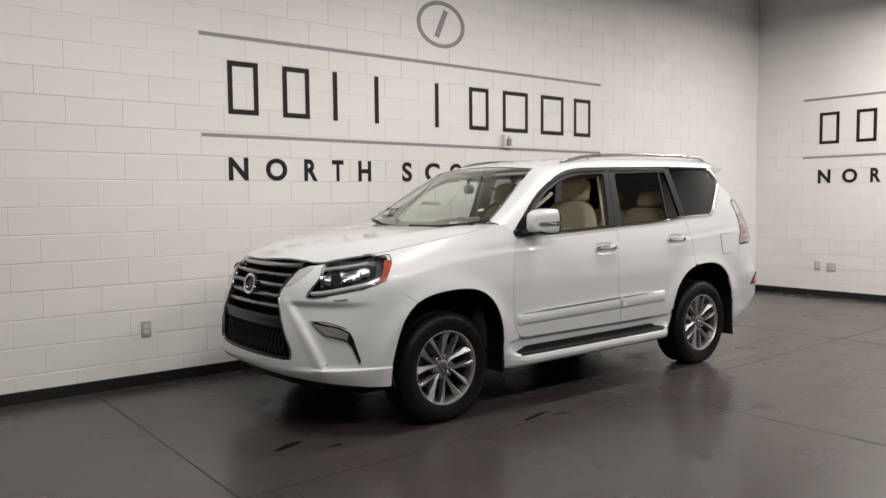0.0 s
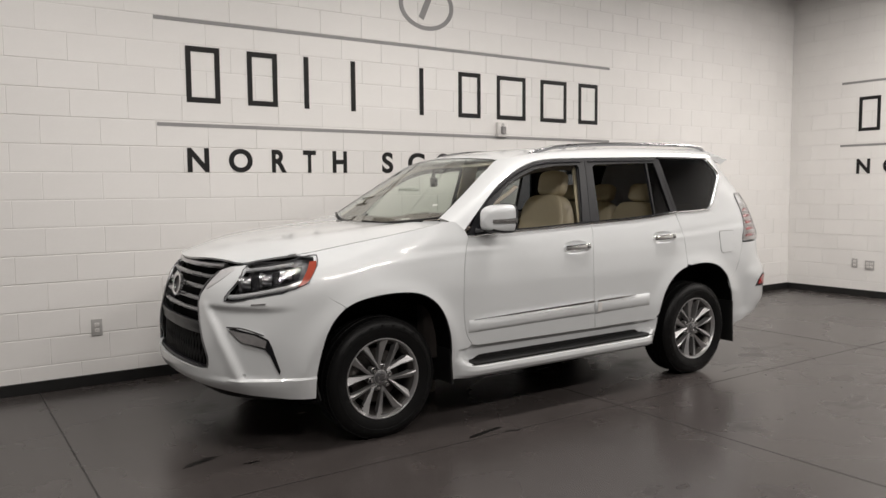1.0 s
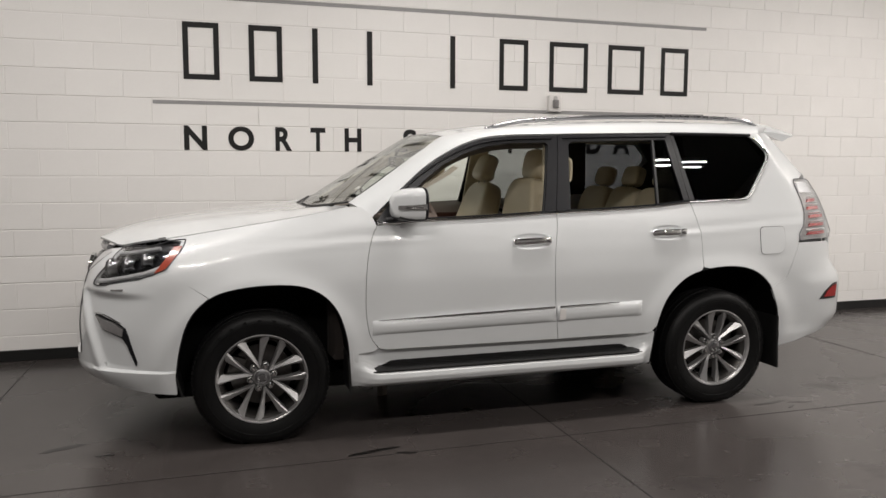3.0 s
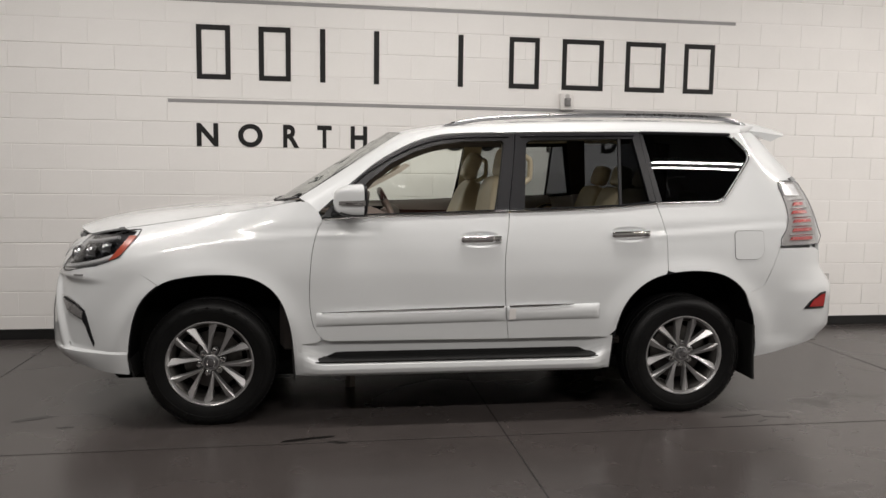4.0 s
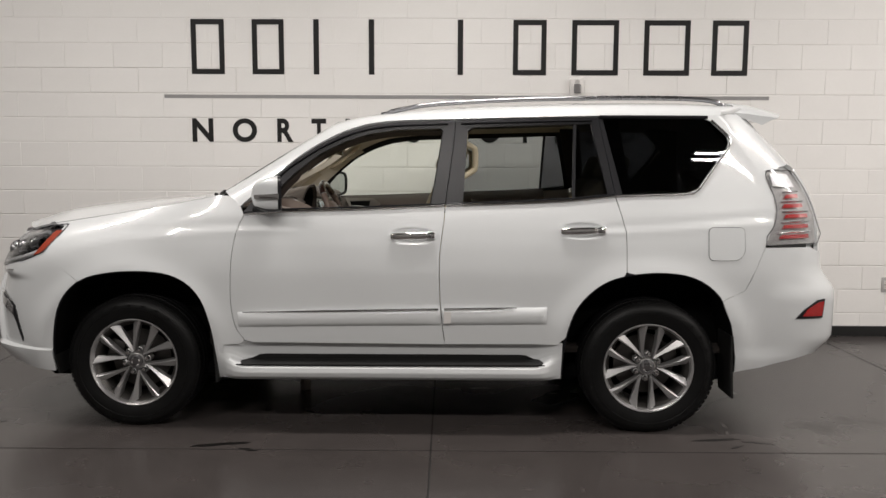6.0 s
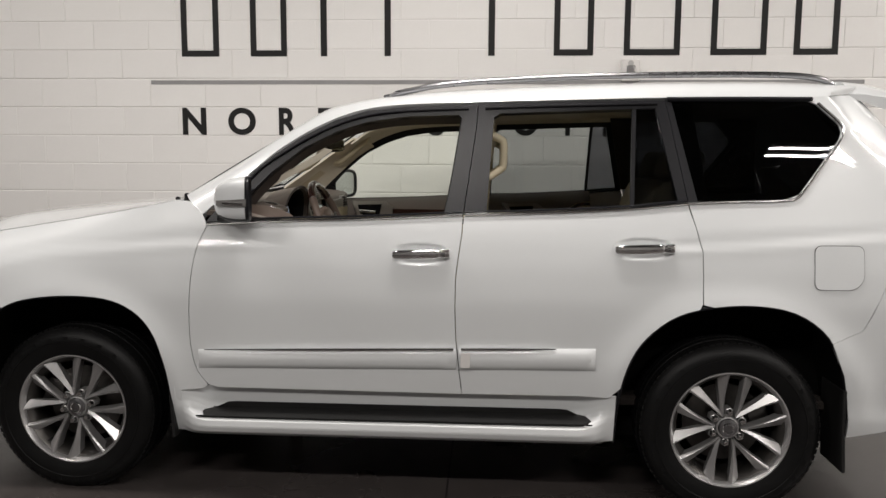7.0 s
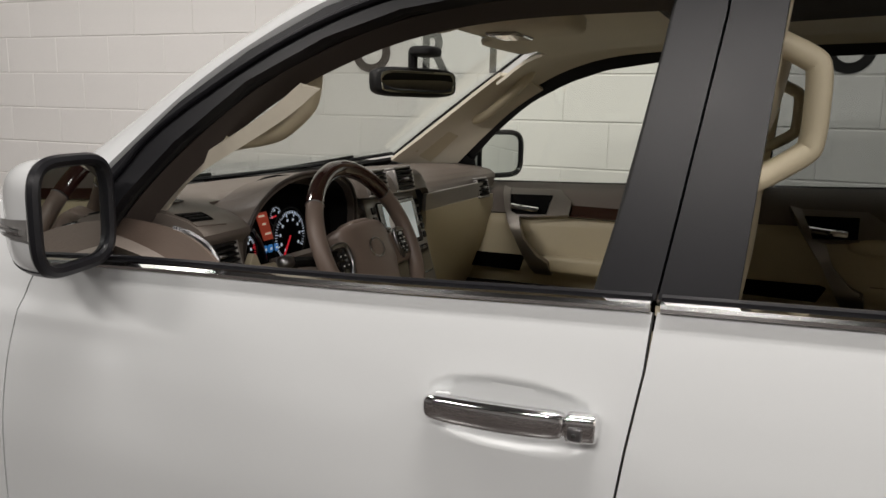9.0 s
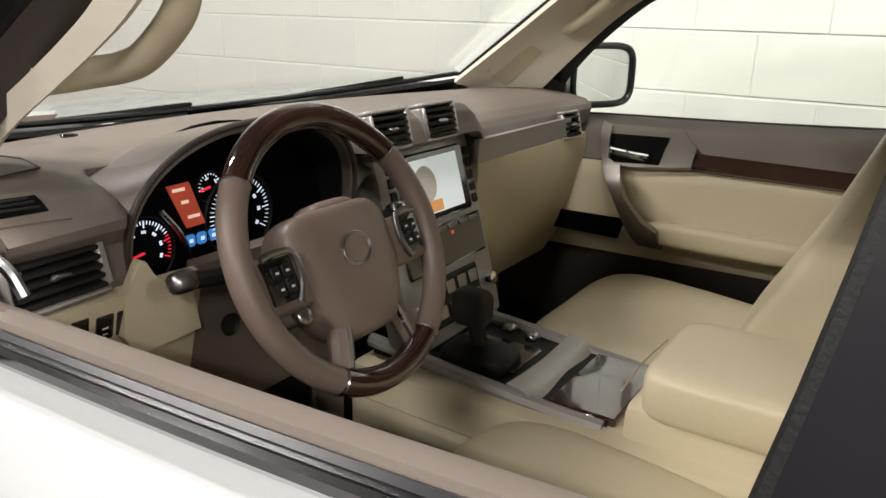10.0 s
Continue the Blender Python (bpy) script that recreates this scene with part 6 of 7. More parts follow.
def vent(y, z, w, h, turn, slats):
    place = pose(-0.497, y, z, 0, -14, turn)
    v = part("air_vent", move(box(-0.05, -0.012, -w / 2, w / 2, -h / 2, h / 2, 0.004, 1), place), M_GAP, dash, "black louvred air vent")
    bm = bmesh.new()
    for a in ((-w / 2 - 0.008, w / 2 + 0.008, h / 2, h / 2 + 0.008), (-w / 2 - 0.008, w / 2 + 0.008, -h / 2 - 0.008, -h / 2), (-w / 2 - 0.009, -w / 2, -h / 2, h / 2), (w / 2, w / 2 + 0.012, -h / 2, h / 2)):
        add_box(bm, -0.03, 0.006, a[0], a[1], a[2], a[3], 0.003, 1)
    part("vent_frame", move(bm, place), M_SILVER, v, "satin silver vent frame")
    for k in range(slats):
        zz = -h / 2 + h * (k + 0.5) / slats
        part("louvre", move(move(box(-0.016, 0.010, -w / 2, w / 2, -0.0022, 0.0022), pose(0, 0, zz, 0, 18, 0)), place), M_PLASTIC, v, smooth=False)
    part("vent_tab", move(box(-0.004, 0.014, -0.013, 0.013, -0.005, 0.003, 0.003, 1), place), M_SATIN, v)


part("dash_end", sheet(lambda u, v: Vector((-0.93 + 0.43 * u, -0.768 - 0.085 * v, 1.279 - 0.044 * u ** 3 - 0.030 * v)), 14, 6, 0.02), M_TAUPE, dash)
part("dash_end_face", sheet(lambda u, v: Vector((-0.512 - 0.02 * u, -0.755 - 0.095 * u, 1.215 - 0.02 * u - 0.17 * v)), 6, 6, 0.02), M_TAUPE, dash)
part("vent_backing", box(-0.56, -0.516, -0.80, -0.616, 1.145, 1.236, 0.004, 1), M_TAUPE, dash)
vent(-0.722, 1.199, 0.104, 0.054, 4, 5)
vent(-0.125, 1.288, 0.085, 0.055, 0, 5)
vent(0.025, 1.288, 0.085, 0.055, 0, 5)
vent(0.625, 1.215, 0.06, 0.055, -8, 4)


def dash_at(x, y, off=0.0):
    """The point of the dashboard's top over x, y."""
    lo, hi = 0.0, 0.8
    for _ in range(24):
        mid = 0.5 * (lo + hi)
        if dash_top(mid, 0.5 + y / 1.55).x < x:
            lo = mid
        else:
            hi = mid
    return Vector((x, y, dash_top(lo, 0.5 + y / 1.55).z + off))


slot_rim = part("slot_rim", panel([(-0.570, -0.770), (-0.562, -0.690), (-0.498, -0.694), (-0.500, -0.770)], lambda a, b: dash_at(a, b, 0.003), 0.003, 0.02), M_TAUPE, dash)
slot = part("demist_slot", panel([(-0.552, -0.768), (-0.550, -0.703), (-0.514, -0.710), (-0.512, -0.768)], lambda a, b: dash_at(a, b, 0.0045), 0.003, 0.02), M_GAP, slot_rim)
for k in range(3):
    part("slot_fin", tube([dash_at(-0.543 + 0.011 * k, y, 0.005) for y in (-0.766, -0.74, -0.715)], 0.0016, 5), M_PLASTIC, slot)
COVER = [(-0.79, -0.628), (-0.72, -0.622), (-0.652, -0.637), (-0.634, -0.70), (-0.70, -0.745), (-0.79, -0.735)]
cover = part("speaker_cover", panel(COVER, lambda a, b: dash_at(a, b, 0.002), 0.003, 0.03), M_TAUPE, dash)
part("cover_seam", tube([dash_at(a, b, 0.0025) for a, b in COVER], 0.0014, 5, closed=True, per=1), M_SLOT, cover)
part("light_sensor", superq((-0.872, -0.462, 1.279), (0.010, 0.014, 0.004), 0.8, 0.8, 8, 12), M_GLOSS, dash)


# instrument binnacle
CLU = Vector((-0.52, -0.408, 1.185))


def hood_arch(u, v):
    a = math.pi * (-0.12 + 1.24 * v)
    depth = u
    ry, rz = 0.214 - 0.004 * depth, 0.150 - 0.018 * depth
    c, t = math.cos(a), math.sin(a)
    return Vector((CLU.x + 0.025 * t - 0.11 * depth, CLU.y - ry * math.copysign(abs(c) ** 0.85, c), CLU.z + rz * math.copysign(abs(t) ** 0.85, t)))


def hood_cover(u, v):
    """The flare that runs from the dashboard up to the hood's lip."""
    a = math.pi * (0.0 + 1.0 * v)
    lip = hood_arch(0, (a / math.pi + 0.12) / 1.24) + Vector((0.0, 0, 0.004 * math.sin(a)))
    foot = Vector((-0.53 - 0.25 * math.sin(a), CLU.y - 0.30 * math.cos(a), 1.222 + 0.055 * math.sin(a)))
    p = lip.lerp(foot, u)
    p.z += (lip.z - foot.z) * ((1 - u) ** 1.8 - (1 - u))
    return p


bin_ = part("instrument_hood", sheet(hood_arch, 6, 40, 0.010), M_TAUPE, dash, "taupe instrument hood")
part("hood_lip", tube([hood_arch(0, v) + Vector((0.002, 0, 0)) for v in np.linspace(0, 1, 17)], 0.0045, 8, per=3), M_TAUPE_DARK, bin_)
part("hood_cover", sheet(hood_cover, 14, 40, 0.006), M_TAUPE, bin_)
part("hood_lining", sheet(lambda u, v: hood_arch(0.10 + 0.9 * u, v).lerp(Vector((-0.6, CLU.y, CLU.z)), 0.055), 5, 40, 0.004), M_PLASTIC, bin_)
clus = part("gauge_panel", panel([(CLU.y - 0.203 * math.cos(a), CLU.z + (0.138 * math.sin(a) if math.sin(a) > 0 else 0.055 * math.sin(a))) for a in (2 * math.pi * k / 32 for k in range(32))], lambda a, b: Vector((-0.588 + 0.07 * (1.19 - b), a, b)), 0.01, 0.1), M_GAP, dash, "black instrument cluster with lit gauges")


def gauge(y, z, r, a0, a1, ticks, red):
    rim = part("gauge_ring", move(revolve([(r * 1.04, 0.0), (r * 1.08, 0.003), (r * 1.12, 0.0)], 32, "x"), pose(-0.570, y, z)), M_PLASTIC, clus)
    for k in range(ticks):
        a = radians(a0 + (a1 - a0) * k / (ticks - 1))
        big = k % 5 == 0
        m = pose(-0.5685, y, z) @ Matrix.Rotation(a, 4, "X")
        part("tick", move(box(-0.0005, 0.0008, -0.0005 if not big else -0.0008, 0.0005 if not big else 0.0008, r * (0.84 if not big else 0.74), r * 0.95), m), M_GAUGE_RED if red and k > ticks * 0.76 else M_GAUGE, rim, smooth=False)
        if big:
            part("numeral_bar", move(box(-0.0005, 0.0008, -0.003, 0.003, r * 0.58, r * 0.66), m), M_GAUGE, rim, smooth=False)
    part("needle", move(box(0.0, 0.003, -0.0012, 0.0012, 0.0, r * 0.9), pose(-0.5685, y, z) @ Matrix.Rotation(radians(a0), 4, "X")), M_GAUGE_RED, rim, smooth=False)


gauge(-0.562, 1.170, 0.045, 100, -110, 31, True)
part("gauge_divider", tube([(-0.567, -0.532, 1.220), (-0.563, -0.508, 1.186), (-0.563, -0.492, 1.145)], 0.004, 8), M_SATIN, clus)
gauge(-0.395, 1.187, 0.059, 150, -120, 41, False)
gauge(-0.448, 1.238, 0.020, 100, -60, 11, False)
disp = part("display", panel([(-0.522, 1.251), (-0.486, 1.252), (-0.463, 1.190), (-0.494, 1.189)], lambda a, b: Vector((-0.567, a, b)), 0.003, 0.1), M_ORANGE, clus, "orange trip display")
for y, z, w in ((-0.514, 1.244, 0.020), (-0.501, 1.226, 0.012), (-0.492, 1.204, 0.020)):
    part("text_bar", box(-0.5672, -0.5632, y, y + w, z - 0.0022, z + 0.0022), M_PALE, disp, smooth=False)
for k in range(3):
    ic = part("indicator", box(-0.571, -0.567, -0.495 + 0.0195 * k, -0.479 + 0.0195 * k, 1.160, 1.177, 0.003, 1), M_BLUE, clus, "blue lit indicator")
    part("text_bar", box(-0.5672, -0.5662, -0.490 + 0.0195 * k, -0.484 + 0.0195 * k, 1.166, 1.171), M_GAUGE, ic, smooth=False)

# steering wheel
SW = pose(-0.352, -0.413, 1.184, 0, -25, 0)


def rim_arc(a0, a1, r=0.0178, n=14):
    pts = [Vector((0, 0.178 * math.sin(radians(a0 + (a1 - a0) * k / n)), 0.178 * math.cos(radians(a0 + (a1 - a0) * k / n)))) for k in range(n + 1)]
    return move(tube(pts, r, 12, per=3, up=(1, 0, 0)), SW)


sw = part("steering_wheel", rim_arc(52, 148), M_TAUPE_LEATHER, car, "taupe leather and dark wood steering wheel")
part("rim_leather", rim_arc(-52, -148), M_TAUPE_LEATHER, sw)
part("rim_wood", rim_arc(-51.5, 51.5, 0.0182, 20), M_WOOD, sw, "dark gloss wood rim")
part("rim_wood", rim_arc(149, 211, 0.0182, 14), M_WOOD, sw, "dark gloss wood rim")
for a in (-52, 52, 149, 211):
    part("rim_band", move(revolve([(0.0175, -0.002), (0.0192, 0.0), (0.0175, 0.002)], 16), SW @ Matrix.Rotation(radians(-a), 4, "X") @ pose(0, 0, 0.178)), M_SATIN, sw)


SPOKES = SW @ pose(-0.016, 0, -0.010)


def pad(p):
    t = 1 - 0.36 * max(0.0, -p.z / 0.085)
    return Vector((p.x + 0.012 * (1 - (p.y / 0.1) ** 2), p.y * t, p.z))


pad_ob = part("airbag_pad", move(superq((-0.029, 0, -0.030), (0.034, 0.100, 0.088), 0.42, 0.36, 20, 36, pad), SW), M_TAUPE_LEATHER, sw, "taupe airbag pad")
part("pad_crest", move(superq((-0.022, 0.004, 0.050), (0.026, 0.040, 0.016), 0.6, 0.35, 12, 24), SW), M_TAUPE_LEATHER, pad_ob)
part("pad_emblem", move(revolve([(0.018, 0.0), (0.0205, 0.002), (0.023, 0.0)], 28, "x"), SW @ pose(0.0165, 0, -0.006) @ Matrix.Diagonal((1, 1.3, 1, 1))), M_SATIN, pad_ob, "plain oval emblem")
for s in (-1, 1):
    part("spoke", move(superq((0.004, s * 0.118, -0.008), (0.016, 0.062, 0.036), 0.6, 0.5), SPOKES), M_TAUPE_LEATHER, sw)
    pod = part("button_pod", move(box(0.012, 0.024, s * 0.128 - 0.024, s * 0.128 + 0.024, -0.030, 0.026, 0.006, 2), SPOKES), M_GLOSS, sw, "black button pod")
    part("pod_frame", move(tube([(0.022, s * 0.150, 0.028), (0.024, s * 0.128, 0.031), (0.026, s * 0.104, 0.026), (0.026, s * 0.100, -0.006), (0.024, s * 0.112, -0.034)], 0.0045, 8), SPOKES), M_SATIN, pod)
    for k in range(4):
        part("button", move(box(0.023, 0.0265, s * 0.128 - 0.016 + 0.017 * (k % 2), s * 0.128 - 0.002 + 0.017 * (k % 2), -0.020 + 0.020 * (k // 2), -0.004 + 0.020 * (k // 2), 0.002, 1), SPOKES), M_PLASTIC, pod)
        part("button_mark", move(box(0.0266, 0.0272, s * 0.128 - 0.011 + 0.017 * (k % 2), s * 0.128 - 0.006 + 0.017 * (k % 2), -0.014 + 0.020 * (k // 2), -0.011 + 0.020 * (k // 2)), SPOKES), M_PLATE_W, pod, smooth=False)
    part("lower_spoke", move(tube([(0.006, s * 0.055, -0.085), (0.004, s * 0.068, -0.125), (0.0, s * 0.082, -0.158)], 0.015, 8), SPOKES), M_TAUPE_LEATHER, sw)
    part("lower_spoke_trim", move(tube([(0.018, s * 0.050, -0.085), (0.015, s * 0.062, -0.125), (0.010, s * 0.075, -0.155)], 0.006, 8), SPOKES), M_SATIN, sw)
part("phone_button", move(superq((0.024, -0.118, -0.052), (0.006, 0.012, 0.010), 0.7, 0.7, 8, 14), SPOKES), M_SATIN, sw)
part("column_shroud", move(superq((-0.10, 0, -0.03), (0.085, 0.065, 0.055), 0.5, 0.5), SW), M_TAUPE, car, "taupe steering column shroud")
for s in (-1, 1):
    st = part("column_stalk", move(tube([(-0.07, s * 0.05, 0.0), (-0.068, s * 0.12, 0.012), (-0.066, s * 0.200, 0.024)], 0.011, 8), SW), M_PLASTIC, car)
    part("stalk_knob", move(superq((-0.066, s * 0.205, 0.025), (0.014, 0.018, 0.014), 0.7, 0.7, 8, 14), SW), M_SATIN, st)
part("ignition_switch", move(revolve([(0.0, 0.006), (0.014, 0.005), (0.017, 0.0)], 20, "x"), pose(-0.515, -0.472, 1.052, 0, 0, 180)), M_PLASTIC, dash)

# centre stack
st_place = pose(-0.487, 0.02, 1.10, 0, -16, 0)
stack = part("centre_panel", move(box(-0.06, 0.0, -0.155, 0.155, -0.22, 0.155, 0.012, 2), st_place), M_SILVER, car, "silver-trimmed centre stack with touch screen")
scr = part("screen_bezel", move(box(0.0, 0.006, -0.105, 0.115, 0.005, 0.135, 0.004, 1), st_place), M_GLOSS, stack)
part("screen", move(box(0.006, 0.008, -0.078, 0.088, 0.018, 0.122), st_place), M_SCREEN, scr, "lit navigation screen", smooth=False)
part("screen_tile", move(box(0.008, 0.0088, -0.074, 0.012, 0.021, 0.042), st_place), M_SCREEN2, scr, smooth=False)
part("screen_tile", move(revolve([(0.0, 0.0088), (0.034, 0.0086), (0.034, 0.008)], 28, "x"), st_place @ pose(0, -0.03, 0.075)), M_PLATE_W, scr)
for s in (-1, 1):
    for k in range(5):
        part("screen_button", move(box(0.0, 0.005, s * 0.128 + 0.005 - 0.009, s * 0.128 + 0.005 + 0.009, 0.012 + 0.024 * k, 0.030 + 0.024 * k, 0.002, 1), st_place), M_PLASTIC, stack)
radio = part("radio_panel", move(box(0.0, 0.006, -0.13, 0.135, -0.085, -0.005, 0.004, 1), st_place), M_GLOSS, stack)
for k in range(6):
    part("radio_button", move(box(0.006, 0.010, -0.10 + 0.038 * k, -0.07 + 0.038 * k, -0.018, -0.010, 0.001, 1), st_place), M_SATIN, radio)
for s in (-1, 1):
    part("rotary_knob", move(revolve([(0.0, 0.022), (0.013, 0.021), (0.015, 0.0)], 20, "x"), st_place @ pose(0, s * 0.115, -0.145)), M_CHROME, stack, "chrome rotary knob")
clim = part("climate_panel", move(box(0.0, 0.006, -0.085, 0.085, -0.19, -0.10, 0.004, 1), st_place), M_PLASTIC, stack)
for k in range(8):
    part("climate_button", move(box(0.006, 0.009, -0.075 + 0.04 * (k % 4), -0.045 + 0.04 * (k % 4), -0.175 + 0.04 * (k // 4), -0.150 + 0.04 * (k // 4), 0.001, 1), st_place), M_SATIN, clim)
part("lit_mark", move(box(0.006, 0.0075, 0.02, 0.028, -0.03, -0.024), st_place), M_ORANGE, radio, smooth=False)

# console between the seats
con = part("centre_console", box(-0.56, 0.32, -0.165, 0.165, 0.46, 0.864, 0.02, 2), M_CREAM_TRIM, car, "cream and dark wood centre console")
part("console_top", sheet(lambda u, v: Vector((-0.54 + 0.46 * u, -0.115 + 0.23 * v, 0.872 - 0.012 * math.cos(2 * math.pi * v) * 0.3 + 0.012 * (1 - u))), 8, 8, 0.05), M_PLASTIC, con)
for s in (-1, 1):
    part("console_rail", tube([(-0.54, s * 0.122, 0.895), (-0.35, s * 0.126, 0.882), (-0.20, s * 0.122, 0.868), (-0.085, s * 0.118, 0.862)], 0.013, 8), M_SILVER, con, "satin silver console rail")
    part("console_side", tube([(-0.55, s * 0.145, 0.838), (-0.3, s * 0.148, 0.836), (-0.06, s * 0.146, 0.832)], 0.012, 8), M_CREAM_TRIM, con)
part("cross_bar", sheet(lambda u, v: Vector((-0.245 + 0.055 * u - 0.008 * (2 * v - 1) ** 2, -0.128 + 0.256 * v, 0.893 - 0.004 * u - 0.020 * u ** 3)), 6, 8, 0.012), M_SILVER, con, "satin metal console edge")
part("cup_cover", box(-0.186, -0.068, -0.112, 0.108, 0.862, 0.878, 0.004, 1), M_WOOD, con, "dark gloss wood cup holder cover")
boot = part("shift_boot", superq((-0.345, -0.055, 0.890), (0.070, 0.046, 0.026), 0.8, 0.5), M_PLASTIC, con)
part("shift_lever", tube([(-0.345, -0.055, 0.90), (-0.350, -0.057, 0.93), (-0.358, -0.06, 0.97)], 0.016, 8), M_CARPET, boot)
part("shift_knob", superq((-0.362, -0.061, 0.982), (0.036, 0.024, 0.034), 0.5, 0.5), M_CARPET, boot, "dark leather shift knob")
part("shift_plate", box(-0.46, -0.27, -0.07, 0.045, 0.878, 0.886, 0.003, 1), M_GLOSS, con)
for k in range(3):
    part("console_switch", superq((-0.30, 0.062, 0.896), (0.012, 0.015, 0.008), 0.6, 0.6, 8, 12), M_SATIN, con).matrix_basis = pose(-0.055 * k, 0.012 * (k % 2), 0)
part("lit_mark", superq((-0.355, -0.062, 0.888), (0.002, 0.002, 0.002), 1, 1, 6, 8), M_GAUGE_RED, con)
arm = part("console_armrest", superq((0.118, 0, 0.941), (0.155, 0.134, 0.046), 0.35, 0.25, 18, 32), M_CREAM, car, "cream leather console armrest")
part("armrest_box", box(-0.055, 0.30, -0.128, 0.128, 0.70, 0.918, 0.02, 2), M_CREAM, arm)
part("armrest_seam", tube([(-0.062, -0.115, 0.934), (-0.067, 0, 0.935), (-0.062, 0.115, 0.934)], 0.0015, 5), M_THREAD, arm)
part("pedal", move(box(-0.012, 0.0, -0.035, 0.035, -0.05, 0.05, 0.004, 1), pose(-0.78, -0.36, 0.66, 0, -25, 0)), M_PLASTIC, car)
part("pedal", move(box(-0.012, 0.0, -0.022, 0.022, -0.07, 0.07, 0.004, 1), pose(-0.76, -0.20, 0.62, 0, -30, 0)), M_PLASTIC, car)
part("console_seam", tube([(-0.54, -0.1655, 0.80), (-0.3, -0.1655, 0.795), (-0.05, -0.1655, 0.79)], 0.0014, 5), M_THREAD, con)


# seats
def seat(x, y, label, recline=13, hinge=0.27, nod=0.0, long=0.285):
    def dish(p):
        b = abs(p.y / 0.25)
        up = 0.030 * b ** 3 if p.z > 0 else 0.0
        return Vector((p.x, p.y * (1 - 0.06 * max(0, p.x / 0.26)), p.z + up - 0.020 * (p.x / 0.26) * (1 if p.z > 0 else 0)))

    s = part("seat", superq((x, y, 0.775), (long, 0.26 if y > 0 else 0.242, 0.095), 0.6, 0.45, 24, 44, dish), M_CREAM, car, label)

    def bow(p):
        b = abs(p.y / 0.25)
        t = p.z / 0.32
        return Vector((p.x - (0.034 * b ** 3 if p.x < 0 else 0) + 0.012 * math.cos(t * 2.6), p.y * (1 - 0.16 * max(0.0, t) ** 2), p.z))

    back_m = pose(x + hinge, y, 0.80, 0, recline, 0)
    back = part("backrest", move(superq((0, 0, 0.30), (0.078, 0.255, 0.345), 0.42, 0.5, 22, 40, bow), back_m), M_CREAM, s, "cream leather backrest")
    hr = part("headrest", move(superq((nod, 0, 0.735), (0.052, 0.135, 0.098), 0.55, 0.5, 16, 30), back_m), M_CREAM, s, "cream leather headrest")
    for q in (-0.06, 0.06):
        part("headrest_post", move(tube([(nod * 0.6, q, 0.58), (nod, q, 0.70)], 0.006, 8), back_m), M_CHROME, hr)
    part("seat_base", box(x - 0.22, x + 0.24, y - 0.22, y + 0.22, 0.50, 0.72, 0.03, 2), M_TAUPE, s)
    for q in (-0.2, 0.2):
        part("seat_rail", box(x - 0.26, x + 0.28, y + q - 0.02, y + q + 0.02, 0.455, 0.505, 0.004, 1), M_DISC, s)
    return s


seat(-0.005, -0.382, "cream leather driver seat with bolsters", 11, 0.235, 0.0, 0.26)
seat(-0.10, 0.37, "cream leather passenger seat with bolsters", 25, 0.16, -0.09)


def bench_place(y, w):
    s = part("rear_seat", superq((0.88, y, 0.79), (0.25, w, 0.08), 0.4, 0.3, 16, 32), M_CREAM, car, "cream leather rear seat")
    m = pose(1.10, y, 0.82, 0, 18, 0)
    part("backrest", move(superq((0, 0, 0.27), (0.07, w, 0.30), 0.4, 0.4, 18, 32), m), M_CREAM, s)
    hr = part("headrest", move(superq((0, 0, 0.655), (0.045, 0.115, 0.075), 0.55, 0.5, 14, 24), m), M_CREAM, s)
    for q in (-0.05, 0.05):
        part("headrest_post", move(tube([(0.0, q, 0.53), (0.0, q, 0.62)], 0.006, 8), m), M_CHROME, hr)
    part("seat_base", box(0.66, 1.12, y - w * 0.9, y + w * 0.9, 0.455, 0.74, 0.02, 1), M_TAUPE, s)


bench_place(-0.42, 0.22)
bench_place(0.0, 0.19)
bench_place(0.42, 0.22)
for y in (-0.32, 0.32):
    r3 = part("third_row_seat", move(superq((0, 0, 0.27), (0.07, 0.24, 0.28), 0.4, 0.4, 16, 28), pose(1.80, y, 0.70, 0, 16, 0)), M_CREAM, car, "cream leather third row seat")
    part("headrest", move(superq((0, 0, 0.60), (0.04, 0.11, 0.06), 0.55, 0.5, 12, 20), pose(1.80, y, 0.70, 0, 16, 0)), M_CREAM, r3)

# inside mirror
im = pose(-0.450, 0.0, 1.542, 0, -4, -30)
rv = part("inside_mirror", move(superq((-0.012, 0, 0), (0.022, 0.128, 0.037), 0.45, 0.35, 14, 30), im), M_PLASTIC, car, "black inside rear-view mirror")
part("mirror_glass", move(superq((0.0105, 0, -0.001), (0.003, 0.114, 0.028), 0.3, 0.35, 8, 30), im), M_MIRROR, rv)
part("mirror_stem", tube([(-0.462, 0.004, 1.555), (-0.462, 0.003, 1.59), (-0.46, 0.0, 1.622)], 0.013, 8), M_PLASTIC, rv)
part("sensor_cover", superq((-0.425, 0.0, 1.618), (0.035, 0.045, 0.014), 0.6, 0.6, 10, 18), M_PLASTIC, rv)
# stickers on the windscreen
for u, v, w, h, m in ((0.22, 0.09, 0.03, 0.03, M_PLATE_W), (0.04, 0.17, 0.05, 0.02, M_PLATE_W)):
    part("sticker", sheet(lambda a, b: screen(u + h * a * 1.2, v + w * b, -0.008), 2, 2, 0.0008), m, ws, "small white service sticker")

car.matrix_basis = pose(0, 0, 0, 0, 0, -0.7)


# ---- the blocks of the two walls ----
COURSE, PITCH, JOINT, UPRIGHT, FOOT = 0.2032, 0.4064, 0.007, 0.002, 0.012


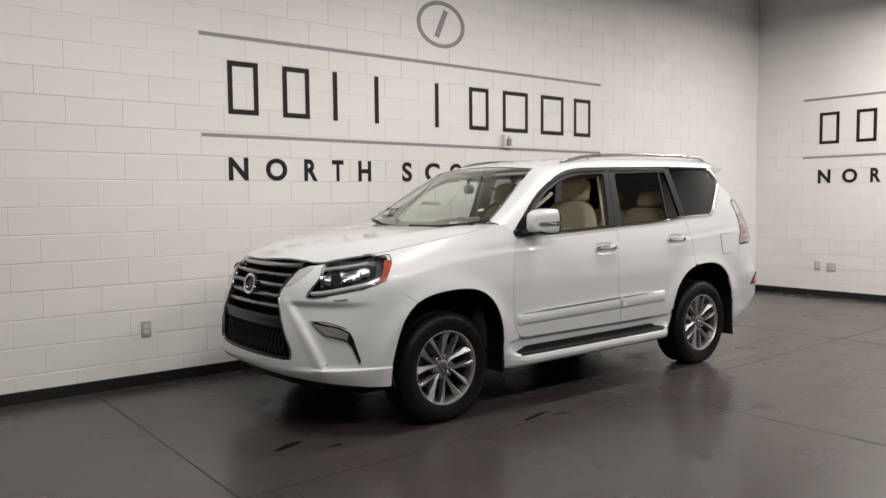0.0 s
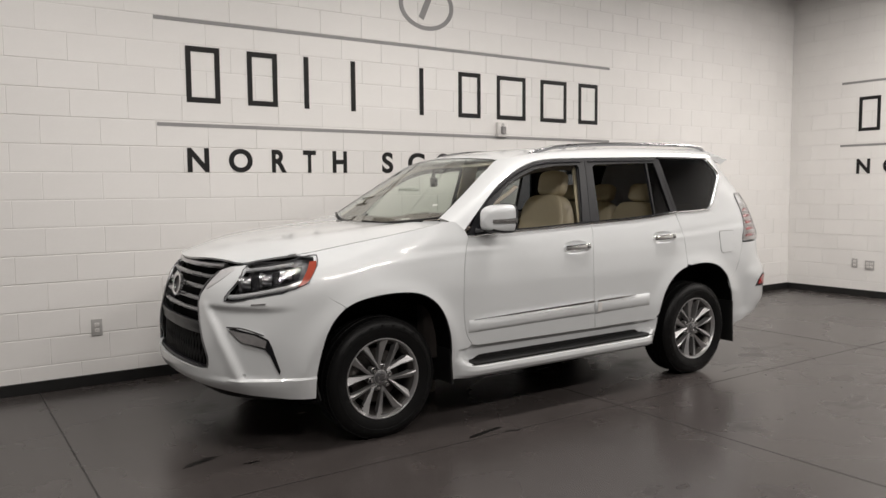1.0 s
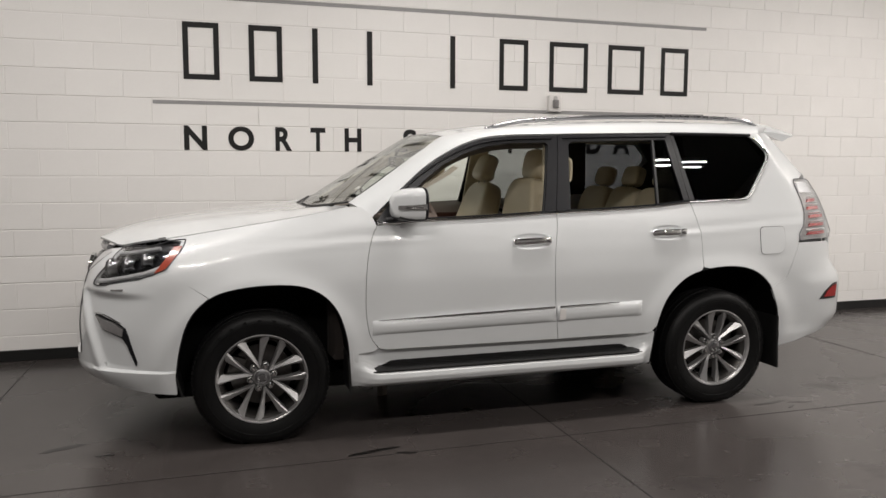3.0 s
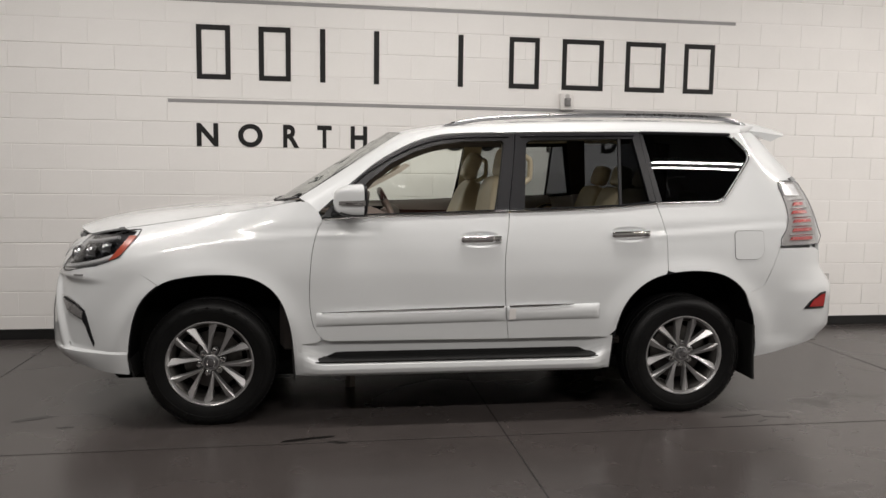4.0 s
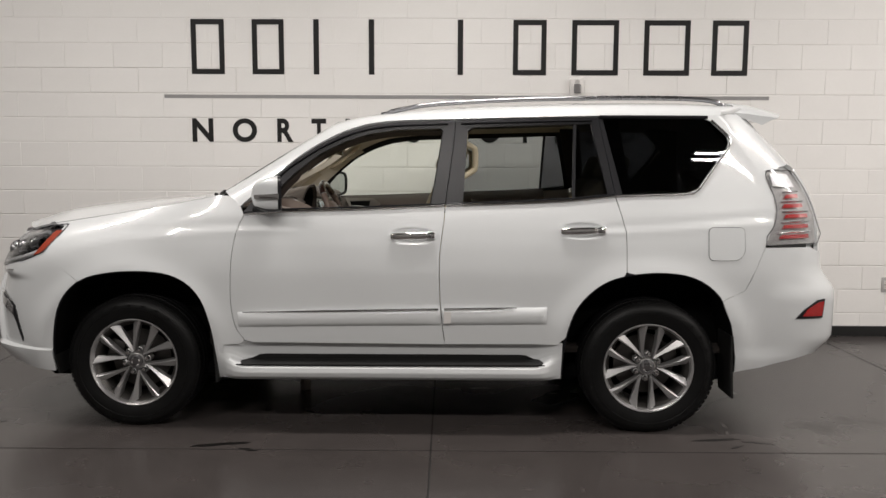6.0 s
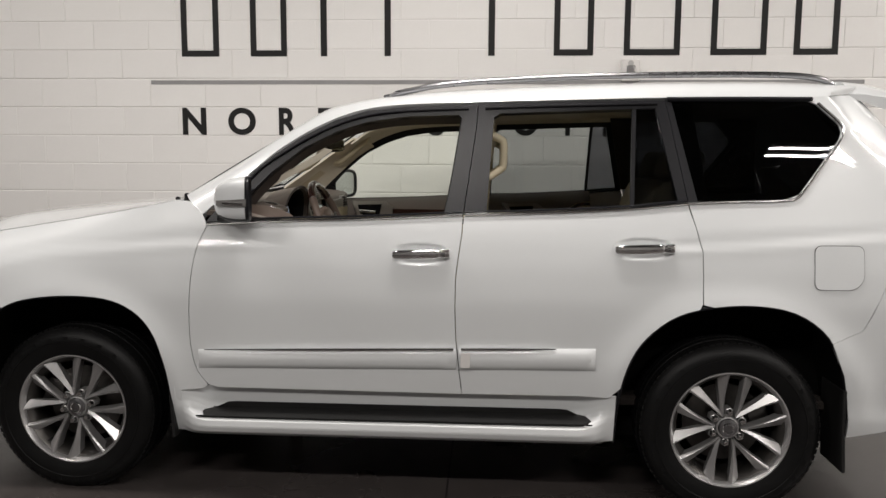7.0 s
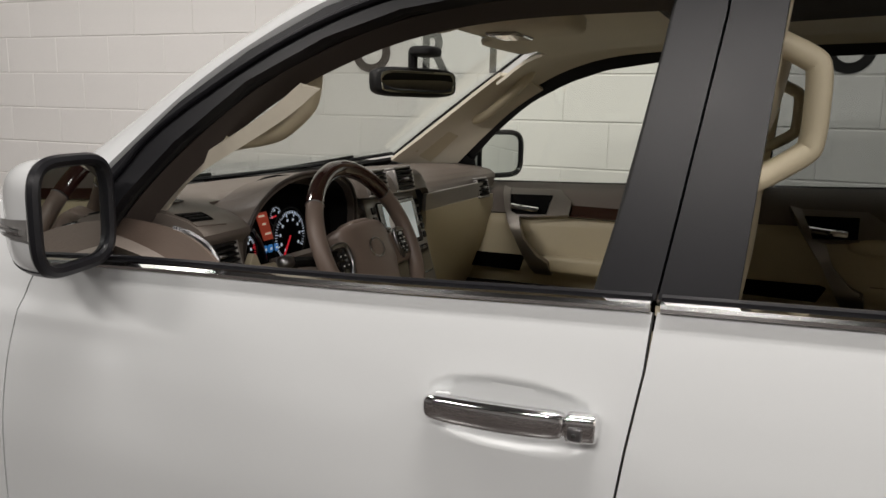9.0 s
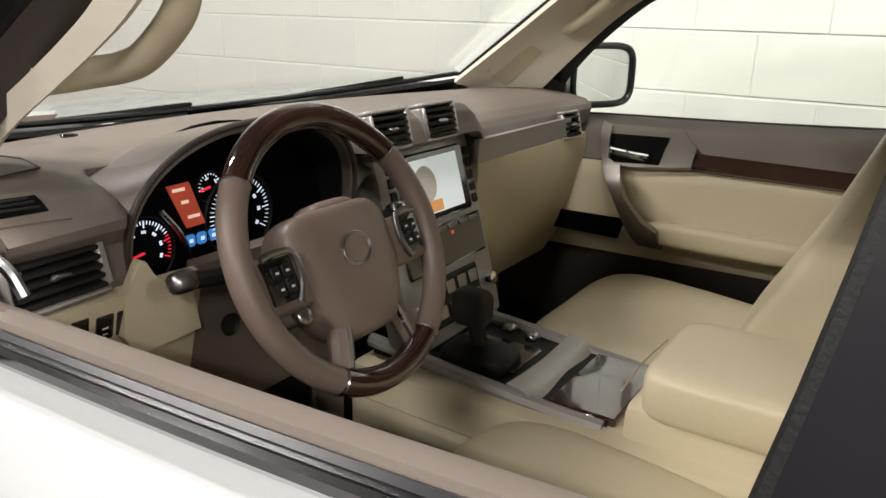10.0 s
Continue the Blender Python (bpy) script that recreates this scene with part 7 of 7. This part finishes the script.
def block_mesh(name, w, h):
    bm = box(-w / 2, w / 2, -0.012, 0.012, -h / 2, h / 2)
    front = [e for e in bm.edges if all(v.co.y < 0 for v in e.verts)]
    bmesh.ops.bevel(bm, geom=front, offset=0.002, segments=1, affect="EDGES")
    me = bpy.data.meshes.new(name)
    bm.to_mesh(me)
    bm.free()
    me.materials.append(M_BLOCK)
    return me


def wall_blocks(length, start, wall, place, near):
    """Running bond from the floor up; blocks within the near stretch are parts, the others one joined mesh."""
    made = {}
    verts, faces = [], []
    n, z = -1, FOOT - COURSE
    while z < ROOM_Z:
        x = start + (PITCH / 2 if n % 2 else 0.0) - PITCH
        while x < length:
            x0, x1 = max(0.0, x + UPRIGHT / 2), min(length, x + PITCH - UPRIGHT / 2)
            z0, z1 = max(FLOOR_Z, z + JOINT / 2), min(ROOM_Z, z + COURSE - JOINT / 2)
            if x1 - x0 > 0.02 and z1 - z0 > 0.02:
                w, h = round(x1 - x0, 3), round(z1 - z0, 3)
                cx, cz = (x0 + x1) / 2, (z0 + z1) / 2
                jog = 0.0014 * math.sin(cx * 91.7 + cz * 57.3)
                if near[0] < cx < near[1] and near[2] < cz < near[3]:
                    if (w, h) not in made:
                        made[(w, h)] = block_mesh("block", w, h)
                    ob = new("block", made[(w, h)])
                    ob.parent = wall
                    ob.matrix_basis = place @ pose(cx, 0.012 + jog, cz)
                else:
                    k = len(verts)
                    b = 0.002
                    ring = [(x0, z0), (x1, z0), (x1, z1), (x0, z1)]
                    inner = [(x0 + b, z0 + b), (x1 - b, z0 + b), (x1 - b, z1 - b), (x0 + b, z1 - b)]
                    for depth, pts in ((0.014, ring), (b + jog, ring), (jog, inner)):
                        verts += [tuple(place @ Vector((px, depth, pz))) for px, pz in pts]
                    for lo in (0, 4):
                        for e in range(4):
                            f = (e + 1) % 4
                            faces.append((k + lo + e, k + lo + f, k + lo + 4 + f, k + lo + 4 + e))
                    faces.append((k + 8, k + 9, k + 10, k + 11))
            x += PITCH
        z += COURSE
        n += 1
    me = bpy.data.meshes.new("block_field")
    me.from_pydata(verts, [], faces)
    me.materials.append(M_BLOCKS)
    ob = new("block_field", me)
    ob.parent = wall
    tagged(ob, kind="stuff")


wall_blocks(ROOM_X1 - ROOM_X0, (-3.085 - ROOM_X0) % PITCH, wall_north, pose(ROOM_X0, ROOM_Y1, 0), (5.2, 11.2, 0.2, 4.1))
wall_blocks(ROOM_Y1 - ROOM_Y0, 0.1, wall_east, pose(ROOM_X1, ROOM_Y1, 0, 0, 0, -90), (-9, -9, 0, 0))
